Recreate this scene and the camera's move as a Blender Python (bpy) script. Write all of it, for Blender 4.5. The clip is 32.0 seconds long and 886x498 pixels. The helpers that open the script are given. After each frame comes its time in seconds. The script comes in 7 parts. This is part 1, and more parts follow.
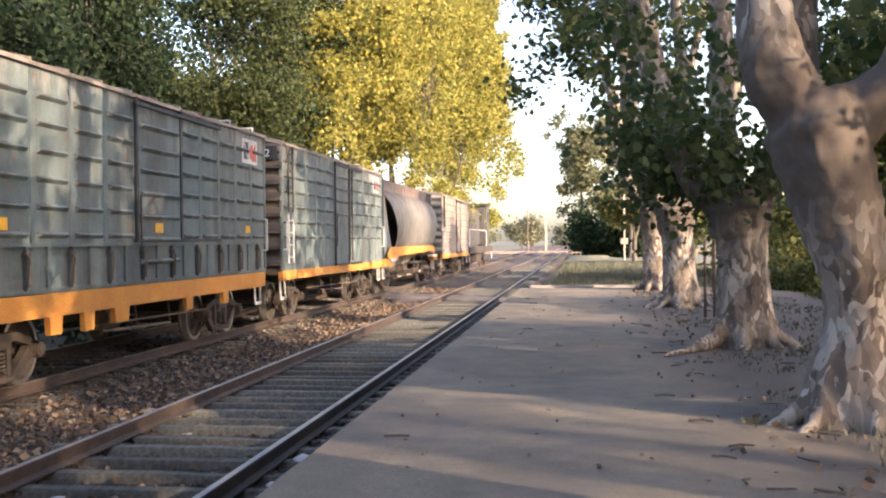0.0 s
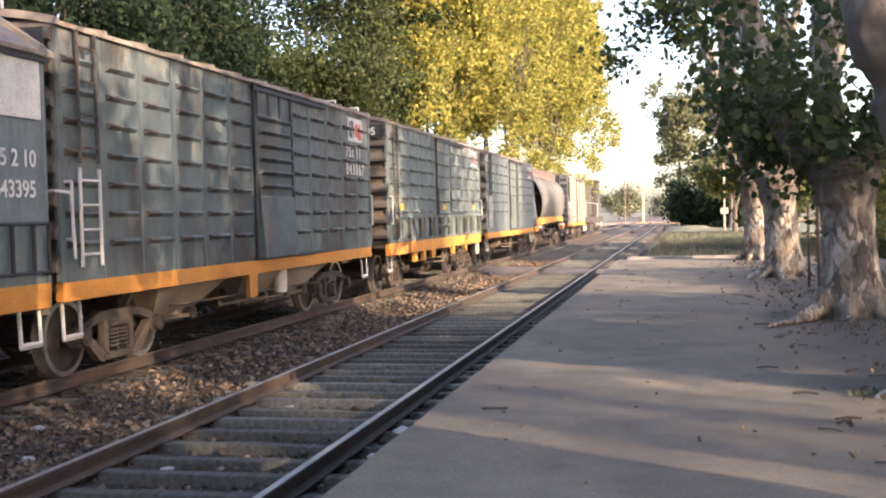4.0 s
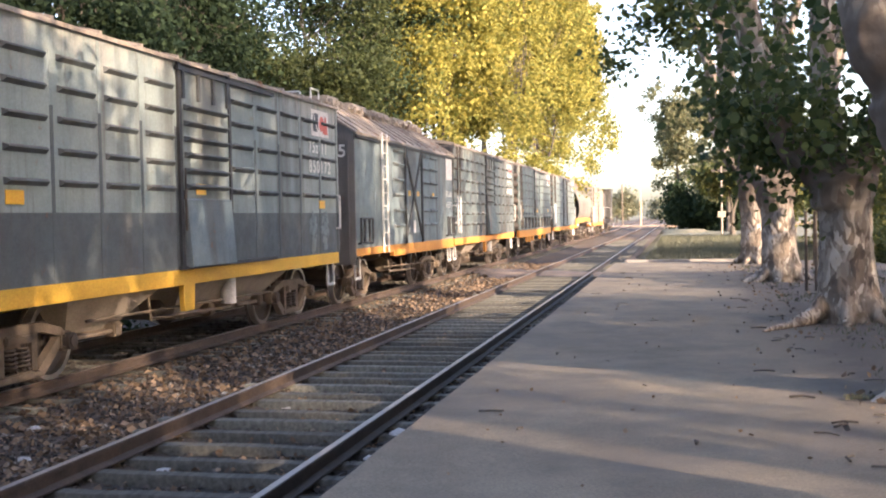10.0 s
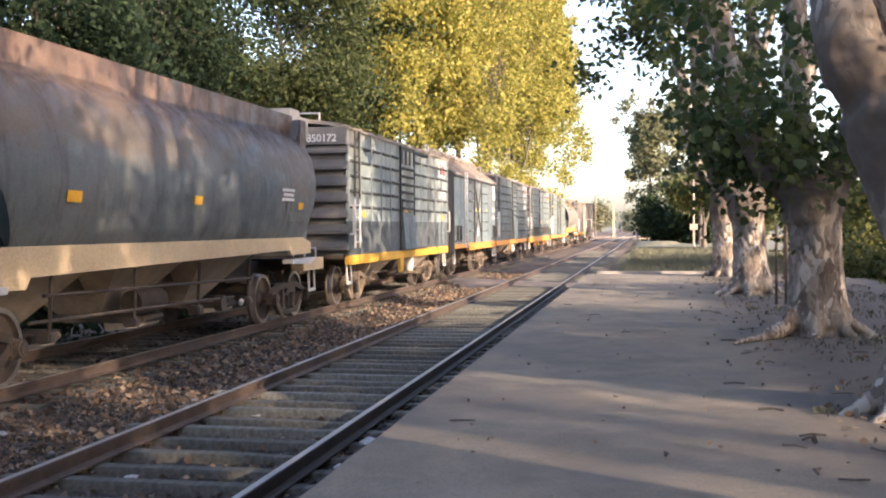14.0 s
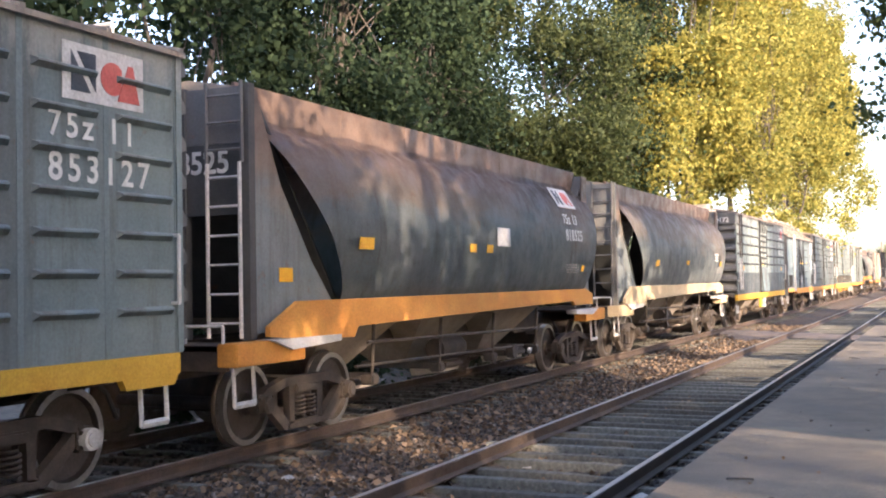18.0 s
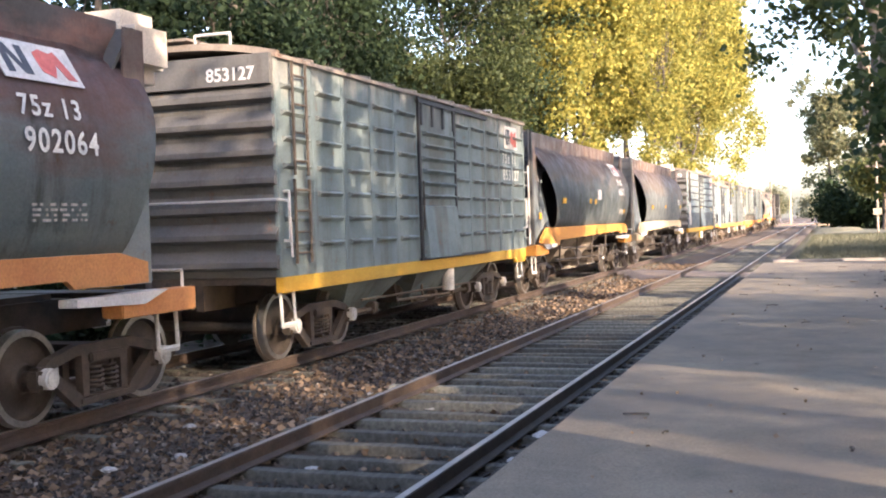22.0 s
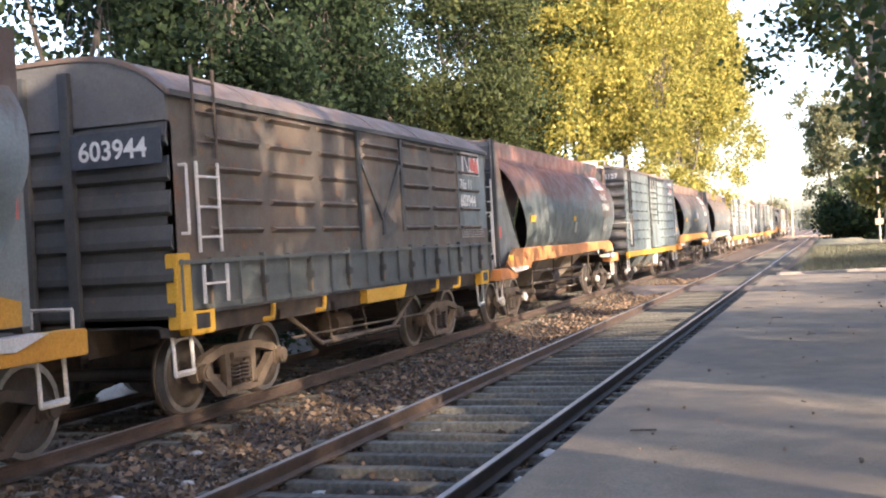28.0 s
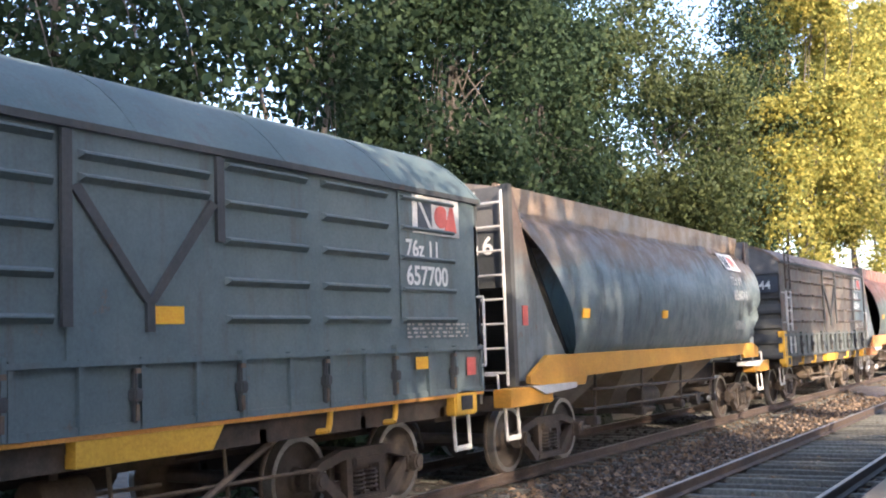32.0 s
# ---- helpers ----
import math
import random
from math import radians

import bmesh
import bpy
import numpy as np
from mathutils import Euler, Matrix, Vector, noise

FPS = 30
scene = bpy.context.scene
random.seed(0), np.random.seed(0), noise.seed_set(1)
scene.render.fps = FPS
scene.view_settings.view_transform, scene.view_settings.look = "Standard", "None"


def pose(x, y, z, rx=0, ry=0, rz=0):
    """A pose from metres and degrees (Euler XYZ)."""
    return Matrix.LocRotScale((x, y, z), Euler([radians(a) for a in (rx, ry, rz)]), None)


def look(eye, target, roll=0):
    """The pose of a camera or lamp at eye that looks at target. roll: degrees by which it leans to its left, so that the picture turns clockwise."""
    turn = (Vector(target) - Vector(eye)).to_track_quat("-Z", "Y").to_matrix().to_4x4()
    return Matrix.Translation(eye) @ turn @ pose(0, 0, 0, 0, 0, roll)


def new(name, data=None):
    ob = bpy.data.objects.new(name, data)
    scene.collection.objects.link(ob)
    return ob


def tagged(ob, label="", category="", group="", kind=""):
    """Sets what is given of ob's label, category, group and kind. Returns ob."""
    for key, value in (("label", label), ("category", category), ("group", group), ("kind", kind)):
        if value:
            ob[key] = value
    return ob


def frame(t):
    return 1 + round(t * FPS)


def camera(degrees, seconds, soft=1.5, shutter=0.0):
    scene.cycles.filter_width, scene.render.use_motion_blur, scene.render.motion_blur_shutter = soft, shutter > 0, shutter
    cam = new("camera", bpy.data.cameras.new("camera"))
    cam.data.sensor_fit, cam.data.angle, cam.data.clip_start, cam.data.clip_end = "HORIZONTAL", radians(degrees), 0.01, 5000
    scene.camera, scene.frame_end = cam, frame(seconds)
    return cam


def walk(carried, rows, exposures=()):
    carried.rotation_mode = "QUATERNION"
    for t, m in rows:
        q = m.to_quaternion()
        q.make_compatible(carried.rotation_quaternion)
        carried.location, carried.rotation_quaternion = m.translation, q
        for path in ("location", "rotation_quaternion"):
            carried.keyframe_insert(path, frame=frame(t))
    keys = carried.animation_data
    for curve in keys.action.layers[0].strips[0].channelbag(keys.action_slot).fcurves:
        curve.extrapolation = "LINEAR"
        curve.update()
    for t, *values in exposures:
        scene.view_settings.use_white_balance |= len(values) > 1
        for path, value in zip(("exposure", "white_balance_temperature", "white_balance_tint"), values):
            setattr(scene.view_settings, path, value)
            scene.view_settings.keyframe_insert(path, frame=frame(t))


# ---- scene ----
cam = camera(44.0, 32.0, 2.0)
EYE = (0.0, 0.0, 1.692)
# seconds, tilt, lean, turn in degrees
PATH = [
    (0, 89.59, 0.58, 7.22), (0.5, 89.70, 0.60, 7.37), (1, 89.11, 1.15, 6.63), (1.5, 89.87, 0.89, 5.78),
    (2, 89.39, 1.20, 11.28), (2.5, 88.68, 1.65, 13.10), (3, 88.68, 1.45, 12.04), (3.5, 88.41, 1.53, 12.24),
    (5.5, 88.12, 1.15, 11.93), (6, 88.03, 1.11, 11.74), (6.5, 88.26, 0.68, 11.31), (7, 88.23, 1.75, 11.48),
    (7.5, 88.39, 0.84, 11.93), (8, 88.05, 1.39, 12.41), (8.5, 87.99, 0.84, 11.99), (9, 88.48, 1.14, 12.21),
    (9.5, 88.55, 1.74, 12.19), (10, 88.39, 1.19, 12.09), (10.5, 87.79, 1.24, 12.34), (11, 88.43, 1.73, 12.27),
    (11.5, 88.70, 1.58, 11.61), (12, 88.76, 2.13, 11.25), (12.5, 89.70, 1.15, 11.35), (13, 90.39, 1.34, 11.62),
    (13.5, 88.60, 0.35, 10.94), (15.5, 90.59, 0.99, 9.85), (16, 90.89, 0.23, 17.97), (16.5, 92.43, 0.59, 22.99),
    (17, 91.36, 0.24, 23.58), (17.5, 91.56, 0.09, 24.52), (18, 91.73, 1.05, 24.64), (18.5, 91.33, 1.52, 24.66),
    (19, 90.50, 0.58, 23.47), (19.5, 88.28, 0.09, 20.89), (20, 88.67, 1.35, 20.05), (20.5, 89.30, 1.42, 19.51),
    (21, 89.15, 1.42, 19.06), (21.5, 88.77, 1.55, 19.78), (22, 88.68, 1.88, 19.45), (22.5, 89.03, 1.72, 18.63),
    (23, 90.11, 2.40, 19.65), (23.5, 89.96, 2.09, 18.94), (24, 88.76, 2.36, 16.96), (24.5, 89.29, 3.01, 15.30),
    (25, 90.59, 3.53, 15.71), (25.5, 89.79, 3.22, 16.12), (27.5, 87.94, 2.62, 17.67), (28, 89.75, 3.24, 19.56),
    (28.5, 90.14, 3.18, 21.37), (29, 90.10, 3.02, 23.05), (29.5, 89.84, 2.86, 22.53), (30, 90.91, 3.06, 22.41),
    (30.5, 92.71, 1.24, 23.24), (31, 91.75, 1.68, 25.74), (31.5, 94.05, 2.06, 27.95), (32, 95.05, 2.08, 30.62),
]
EXPOSURES = [(0.0, 2.20, 6220.0, 24.0), (9.0, 2.32, 6170.0, 24.0), (11.0, 2.29, 6170.0, 24.0), (13.0, 2.19, 6120.0, 24.0), (16.0, 2.12, 6020.0, 24.0), (17.0, 2.22, 6020.0, 24.0), (19.0, 2.42, 6020.0, 24.0), (20.0, 2.49, 6020.0, 24.0),
             (21.6, 2.47, 6020.0, 23.0), (25.0, 2.29, 6020.0, 23.0), (28.0, 2.37, 6020.0, 23.0), (30.5, 2.37, 6020.0, 23.0), (31.2, 2.40, 5820.0, 21.0), (32.0, 2.35, 5620.0, 20.0)]
walk(cam, [(t, pose(*EYE, rx, ry, rz)) for t, rx, ry, rz in PATH], EXPOSURES)

# ---- light ----
SUN_DIR = Vector((0.80, -0.50, 0.33)).normalized()
elev = math.asin(SUN_DIR.z)
azim = math.atan2(SUN_DIR.x, SUN_DIR.y)
world = bpy.data.worlds.new("world")
scene.world = world
world.use_nodes = True
wn = world.node_tree
sky = wn.nodes.new("ShaderNodeTexSky")
sky.sky_type = "NISHITA"
sky.sun_disc = False
sky.sun_elevation = elev
sky.sun_rotation = azim
sky.dust_density = 2.5
sky.ozone_density = 0.4
sky.air_density = 1.0
bg = wn.nodes["Background"]
bg.inputs["Strength"].default_value = 0.15
wn.links.new(sky.outputs[0], bg.inputs["Color"])
sun = new("sun", bpy.data.lights.new("sun", "SUN"))
sun.data.energy = 3.0
sun.data.angle = radians(0.5)
sun.data.color = (1.0, 0.80, 0.52)
sun.matrix_world = look(SUN_DIR * 100, (0, 0, 0))

# ---- materials ----
def nodes_of(name):
    m = bpy.data.materials.new(name)
    m.use_nodes = True
    nt = m.node_tree
    return m, nt, nt.nodes, nt.links, nt.nodes["Principled BSDF"]


def ramp(nt, fac, stops):
    r = nt.nodes.new("ShaderNodeValToRGB")
    el = r.color_ramp.elements
    while len(el) < len(stops):
        el.new(0.5)
    for e, (p, c) in zip(el, stops):
        e.position = p
        e.color = c if len(c) == 4 else (*c, 1)
    nt.links.new(fac, r.inputs[0])
    return r.outputs[0]


def noise_tex(nt, scale, detail=6, stretch=(1, 1, 1), rough=0.6, coord="Object", shift=None):
    tc = nt.nodes.new("ShaderNodeTexCoord")
    mp = nt.nodes.new("ShaderNodeMapping")
    mp.inputs["Scale"].default_value = stretch
    nt.links.new(tc.outputs[coord], mp.inputs[0])
    if shift is not None:
        nt.links.new(shift, mp.inputs["Location"])
    n = nt.nodes.new("ShaderNodeTexNoise")
    n.inputs["Scale"].default_value = scale
    n.inputs["Detail"].default_value = detail
    n.inputs["Roughness"].default_value = rough
    nt.links.new(mp.outputs[0], n.inputs["Vector"])
    return n.outputs[0]


def mixc(nt, fac, a, b, mode="MIX"):
    m = nt.nodes.new("ShaderNodeMix")
    m.data_type = "RGBA"
    m.blend_type = mode
    for sock, v in ((m.inputs[0], fac), (m.inputs[6], a), (m.inputs[7], b)):
        if hasattr(v, "links"):
            nt.links.new(v, sock)
        elif isinstance(v, tuple):
            sock.default_value = v if len(v) == 4 else (*v, 1)
        else:
            sock.default_value = v
    return m.outputs[2]


def bump(nt, bs, height, strength, dist=0.01):
    b = nt.nodes.new("ShaderNodeBump")
    b.inputs["Strength"].default_value = strength
    b.inputs["Distance"].default_value = dist
    nt.links.new(height, b.inputs["Height"])
    nt.links.new(b.outputs[0], bs.inputs["Normal"])


def rnd(nt):
    return nt.nodes.new("ShaderNodeObjectInfo").outputs["Random"]


def plain(name, c1, c2, scale=3.0, rough=0.8, metal=0.0, bump_s=0.3, stretch=(1, 1, 1), fine=40.0, coord="Object", bd=0.01, vary=0.0):
    """Two tones mixed by a coarse noise, with a fine grain and relief."""
    m, nt, nd, lk, bs = nodes_of(name)
    big = noise_tex(nt, scale, 5, stretch, coord=coord)
    small = noise_tex(nt, fine, 4, stretch, coord=coord)
    col = mixc(nt, ramp(nt, big, [(0.3, (0, 0, 0)), (0.7, (1, 1, 1))]), c1, c2)
    col = mixc(nt, 0.55, col, ramp(nt, small, [(0.25, (0.35, 0.35, 0.35)), (0.75, (0.8, 0.8, 0.8))]), "OVERLAY")
    if vary:
        # each piece a little lighter or darker than its neighbours
        col = mixc(nt, vary, col, ramp(nt, rnd(nt), [(0.0, (0.18, 0.17, 0.15)), (1.0, (0.78, 0.79, 0.76))]), "OVERLAY")
    lk.new(col, bs.inputs["Base Color"])
    bs.inputs["Roughness"].default_value = rough
    bs.inputs["Metallic"].default_value = metal
    bump(nt, bs, small, bump_s, bd)
    return m


RUST = (0.16, 0.07, 0.035)
RUST2 = (0.27, 0.12, 0.055)


def wagon_paint(name, paint, fade, rust_top=None, rust=0.35, band=None, dirt=(0.085, 0.078, 0.068), rough=0.55, bleach=0.0, wash=0.0, wash_at=2.5, wash_col=((0.185, 0.115, 0.075), (0.36, 0.24, 0.16)), grime=0.0, rust_col=((0.088, 0.059, 0.045), (0.190, 0.126, 0.092))):
    """Weathered wagon paint: faded patches, rust spots, runs down the side, road dirt. rust_top: height above which rust takes over; band: (height, colour) of a repainted lower strip."""
    m, nt, nd, lk, bs = nodes_of(name)
    tc = nd.new("ShaderNodeTexCoord")
    sep = nd.new("ShaderNodeSeparateXYZ")
    lk.new(tc.outputs["Object"], sep.inputs[0])
    big = noise_tex(nt, 0.8, 4)
    mid = noise_tex(nt, 3.5, 7, (1, 1, 1), 0.7)
    runs = noise_tex(nt, 5.0, 5, (1.0, 1.0, 0.10), 0.7)
    fine = noise_tex(nt, 35, 4)
    col = mixc(nt, ramp(nt, big, [(0.35, (0, 0, 0)), (0.65, (1, 1, 1))]), paint, fade)
    if band:
        st = nd.new("ShaderNodeMath")
        st.operation = "LESS_THAN"
        st.inputs[1].default_value = band[0]
        lk.new(sep.outputs[2], st.inputs[0])
        col = mixc(nt, st.outputs[0], col, band[1])
    col = mixc(nt, ramp(nt, runs, [(0.52, (0, 0, 0)), (0.72, (0.6, 0.6, 0.6))]), col, dirt)
    if wash:
        # long cloudy patches of thin rust and dust, thicker towards the top; hopper tan also holds painted sunlight
        cloud = noise_tex(nt, 0.75, 7, (1.0, 0.35, 1.0), 0.6)
        ch = nd.new("ShaderNodeMath")
        ch.operation = "MULTIPLY_ADD"
        ch.inputs[1].default_value = 0.25
        lk.new(sep.outputs[2], ch.inputs[0])
        lk.new(cloud, ch.inputs[2])
        ck = nd.new("ShaderNodeMath")
        ck.operation = "MULTIPLY"
        lk.new(ramp_range(nt, ch.outputs[0], 0.44 + 0.25 * wash_at, 0.56 + 0.25 * wash_at), ck.inputs[0])
        ck.inputs[1].default_value = wash
        col = mixc(nt, ck.outputs[0], col, mixc(nt, mid, *wash_col))
    if bleach:
        # pale peeled patches that run down from the eaves, and broad dark water marks
        peel = noise_tex(nt, 1.7, 8, (1.0, 1.0, 0.30), 0.72)
        wide = noise_tex(nt, 1.1, 4, (1.0, 1.0, 0.06), 0.6)
        col = mixc(nt, ramp(nt, wide, [(0.54, (0, 0, 0)), (0.66, (0.65, 0.65, 0.65))]), col, dirt)
        hgt = nd.new("ShaderNodeMath")
        hgt.operation = "MULTIPLY_ADD"
        hgt.inputs[1].default_value = 3.2
        lk.new(peel, hgt.inputs[0])
        lk.new(sep.outputs[2], hgt.inputs[2])
        pk = nd.new("ShaderNodeMath")
        pk.operation = "MULTIPLY"
        lk.new(ramp_range(nt, hgt.outputs[0], 5.05, 5.35), pk.inputs[0])
        pk.inputs[1].default_value = bleach
        col = mixc(nt, pk.outputs[0], col, (0.36, 0.345, 0.305))
    if grime:
        # large sooty blotches that run downward
        soot = noise_tex(nt, 0.9, 6, (1.0, 1.0, 0.55), 0.66)
        gk = nd.new("ShaderNodeMath")
        gk.operation = "MULTIPLY"
        lk.new(ramp_range(nt, soot, 0.48, 0.60), gk.inputs[0])
        gk.inputs[1].default_value = grime
        col = mixc(nt, gk.outputs[0], col, (0.045, 0.037, 0.031))
    col = mixc(nt, ramp(nt, mid, [(0.66 - rust * 0.2, (0, 0, 0)), (0.80 - rust * 0.2, (0.85, 0.85, 0.85))]), col, mixc(nt, fine, RUST, RUST2))
    if rust_top:
        a = nd.new("ShaderNodeMath")
        a.operation = "MULTIPLY_ADD"
        a.inputs[1].default_value = 0.9
        lk.new(runs, a.inputs[0])
        lk.new(sep.outputs[2], a.inputs[2])
        col = mixc(nt, ramp_range(nt, a.outputs[0], rust_top + 0.15, rust_top + 0.75), col, mixc(nt, ramp(nt, cloud, [(0.42, (0, 0, 0)), (0.58, (1, 1, 1))]) if wash else mid, *rust_col))
    col = mixc(nt, 0.35, col, ramp(nt, fine, [(0.25, (0.3, 0.3, 0.3)), (0.75, (0.75, 0.75, 0.75))]), "OVERLAY")
    lk.new(col, bs.inputs["Base Color"])
    rr = ramp(nt, mid, [(0.4, (rough, rough, rough)), (0.7, (0.9, 0.9, 0.9))])
    lk.new(rr, bs.inputs["Roughness"])
    bump(nt, bs, mid, 0.25, 0.01)
    return m


def ramp_range(nt, value, lo, hi):
    r = nt.nodes.new("ShaderNodeMapRange")
    r.inputs["From Min"].default_value = lo
    r.inputs["From Max"].default_value = hi
    nt.links.new(value, r.inputs[0])
    return r.outputs[0]


def leaf_material(name, c1, c2, trans=0.45, gloss=0.55):
    m, nt, nd, lk, bs = nodes_of(name)
    geo = nd.new("ShaderNodeNewGeometry")
    col = ramp(nt, geo.outputs["Random Per Island"], [(0.0, c1), (1.0, c2)])
    lk.new(col, bs.inputs["Base Color"])
    bs.inputs["Roughness"].default_value = gloss
    bs.inputs["Specular IOR Level"].default_value = 0.9 - gloss
    tr = nd.new("ShaderNodeBsdfTranslucent")
    lk.new(col, tr.inputs[0])
    mx = nd.new("ShaderNodeMixShader")
    mx.inputs[0].default_value = trans
    lk.new(bs.outputs[0], mx.inputs[1])
    lk.new(tr.outputs[0], mx.inputs[2])
    lk.new(mx.outputs[0], nd["Material Output"].inputs[0])
    return m


M = {}
M["steel_dark"] = plain("dark_oily_steel", (0.038, 0.033, 0.029), (0.10, 0.078, 0.060), 4, 0.7, 0.2)
M["steel_dusty"] = plain("dusty_bogie_steel", (0.085, 0.068, 0.052), (0.19, 0.145, 0.102), 3, 0.8, 0.1)
M["wheel"] = plain("wheel_steel", (0.046, 0.040, 0.036), (0.11, 0.09, 0.074), 3, 0.55, 0.4)
M["tread"] = plain("worn_wheel_tread", (0.45, 0.43, 0.40), (0.6, 0.58, 0.55), 6, 0.3, 0.9)
M["rail"] = plain("rusty_rail", (0.055, 0.04, 0.032), (0.10, 0.07, 0.052), 6, 0.75, 0.2)
# this rail and the edge stones are darkened to paint in the platform's shade
M["rail_shaded"] = plain("shade_black_rail", (0.022, 0.018, 0.016), (0.045, 0.036, 0.030), 6, 0.7, 0.2)
M["stone_dark"] = plain("shade_dark_stone", (0.014, 0.012, 0.011), (0.040, 0.034, 0.029), 20, 0.85)
M["rail_top"] = plain("worn_rail_head", (0.29, 0.235, 0.195), (0.40, 0.34, 0.295), 3, 0.45, 0.7)
M["rail_dull"] = plain("dull_rail_head", (0.31, 0.265, 0.23), (0.42, 0.37, 0.325), 3, 0.42, 0.65)
M["sleeper"] = plain("grey_sleeper_wood", (0.060, 0.058, 0.049), (0.150, 0.145, 0.123), 3, 0.9, 0, 0.6, (8, 0.7, 8), 20, vary=0.6)
M["white"] = plain("dirty_white_paint", (0.46, 0.45, 0.42), (0.62, 0.60, 0.57), 5, 0.6)
M["text"] = plain("worn_white_lettering", (0.55, 0.55, 0.52), (0.74, 0.74, 0.70), 9, 0.7)
M["yellow"] = plain("yellow_sill_paint", (0.54, 0.30, 0.026), (0.63, 0.37, 0.042), 2, 0.55)
M["amber"] = plain("dull_amber_sill_paint", (0.44, 0.215, 0.025), (0.54, 0.28, 0.036), 2, 0.6)
M["orange"] = plain("orange_sill_paint", (0.50, 0.20, 0.035), (0.60, 0.28, 0.05), 2, 0.6)
M["orange_rust"] = plain("rust_stained_orange_sill", (0.42, 0.17, 0.06), (0.52, 0.24, 0.08), 2, 0.7)
M["tan"] = plain("faded_tan_sill", (0.45, 0.34, 0.20), (0.55, 0.43, 0.26), 2, 0.7)
M["reflector"] = plain("orange_reflector", (0.75, 0.36, 0.02), (0.82, 0.42, 0.03), 8, 0.4)
M["red"] = plain("red_paint", (0.46, 0.085, 0.07), (0.55, 0.14, 0.11), 6, 0.6)
M["blueblack"] = plain("dark_blue_paint", (0.032, 0.04, 0.052), (0.055, 0.064, 0.078), 6, 0.6)
M["black"] = plain("black_paint", (0.018, 0.018, 0.02), (0.04, 0.04, 0.04), 5, 0.6)
M["hose"] = plain("black_rubber", (0.02, 0.02, 0.02), (0.035, 0.035, 0.035), 8, 0.7)
M["concrete"] = plain("weathered_concrete_kerb", (0.32, 0.28, 0.25), (0.42, 0.38, 0.34), 2, 0.9, 0, 0.5)
M["kerb"] = plain("pale_worn_kerb", (0.26, 0.24, 0.21), (0.36, 0.33, 0.295), 2, 0.9, 0, 0.4)
M["box_grey"] = wagon_paint("faded_grey_green_paint", (0.105, 0.142, 0.140), (0.17, 0.205, 0.195), bleach=0.5, grime=0.25)
M["box_pale"] = wagon_paint("pale_grey_blue_paint", (0.120, 0.162, 0.178), (0.175, 0.212, 0.213), rust=0.15, bleach=0.3)
M["box_clean"] = wagon_paint("clean_slate_grey_paint", (0.14, 0.185, 0.19), (0.195, 0.24, 0.235), rust=0.2, bleach=0.55)
M["funnel"] = plain("dust_covered_funnel_sheet", (0.24, 0.205, 0.165), (0.36, 0.305, 0.245), 2.5, 0.85)
M["box_rusty"] = wagon_paint("rust_blotched_grey_paint", (0.080, 0.112, 0.114), (0.138, 0.164, 0.162), rust=0.36, bleach=0.4, grime=0.85)
M["box_band"] = wagon_paint("grey_paint_with_dark_lower_strip", (0.195, 0.24, 0.232), (0.27, 0.31, 0.295), rust=0.15, bleach=0.6, band=(1.83, (0.075, 0.09, 0.095)))
M["box_brown"] = wagon_paint("brown_dusted_green_paint", (0.082, 0.078, 0.068), (0.140, 0.108, 0.082), rust=0.45, grime=0.35)
M["box_dark"] = wagon_paint("dark_slate_green_paint", (0.090, 0.127, 0.135), (0.125, 0.160, 0.163), rust=0.1)
M["panel_dark"] = wagon_paint("dark_grimy_panel_paint", (0.085, 0.10, 0.097), (0.125, 0.135, 0.128), rust=0.25)
M["hood"] = plain("cream_dust_hood_paint", (0.42, 0.37, 0.30), (0.55, 0.49, 0.41), 3, 0.7)
M["paper"] = plain("crumpled_grey_white_paper", (0.30, 0.29, 0.27), (0.46, 0.44, 0.41), 14, 0.8)
M["end_dark"] = wagon_paint("dark_grimy_end_paint", (0.045, 0.050, 0.052), (0.078, 0.080, 0.077), rust=0.2, rough=0.7)
M["end_grey"] = wagon_paint("grimy_grey_end_paint", (0.16, 0.16, 0.145), (0.24, 0.225, 0.195), rust=0.3)
M["end_dusk"] = wagon_paint("grimy_slate_end_paint", (0.10, 0.10, 0.10), (0.15, 0.145, 0.135), rust=0.2)
M["end_slate"] = wagon_paint("dark_slate_end_paint", (0.098, 0.097, 0.095), (0.140, 0.134, 0.126), rust=0.1)
M["end_brown"] = wagon_paint("sooty_brown_end_paint", (0.075, 0.065, 0.055), (0.13, 0.105, 0.085), rust=0.4)
M["roof_dust"] = wagon_paint("dusty_roof_sheet", (0.23, 0.19, 0.152), (0.32, 0.27, 0.22), rust=0.45)
M["roof_red"] = wagon_paint("red_brown_roof_sheet", (0.115, 0.085, 0.068), (0.165, 0.125, 0.10), rust=0.5)
M["roof_dark"] = wagon_paint("dark_grey_roof_sheet", (0.070, 0.102, 0.102), (0.098, 0.132, 0.128), rust=0.1, rough=0.85)
# the tan washes are dust with warm sunlight on the upper bellies painted in
M["hop_grey"] = wagon_paint("grey_hopper_paint", (0.22, 0.255, 0.265), (0.30, 0.325, 0.325), rust_top=3.15, wash=0.8, wash_at=2.45, wash_col=((0.20, 0.150, 0.105), (0.36, 0.29, 0.22)), rust=0.12, rough=0.34)
M["hop_green"] = wagon_paint("slate_green_hopper_paint", (0.235, 0.295, 0.31), (0.32, 0.37, 0.375), rust_top=3.1, wash=0.75, wash_at=2.95, wash_col=((0.20, 0.150, 0.10), (0.37, 0.285, 0.20)), rust=0.12, rough=0.28, rust_col=((0.15, 0.105, 0.072), (0.31, 0.225, 0.15)))
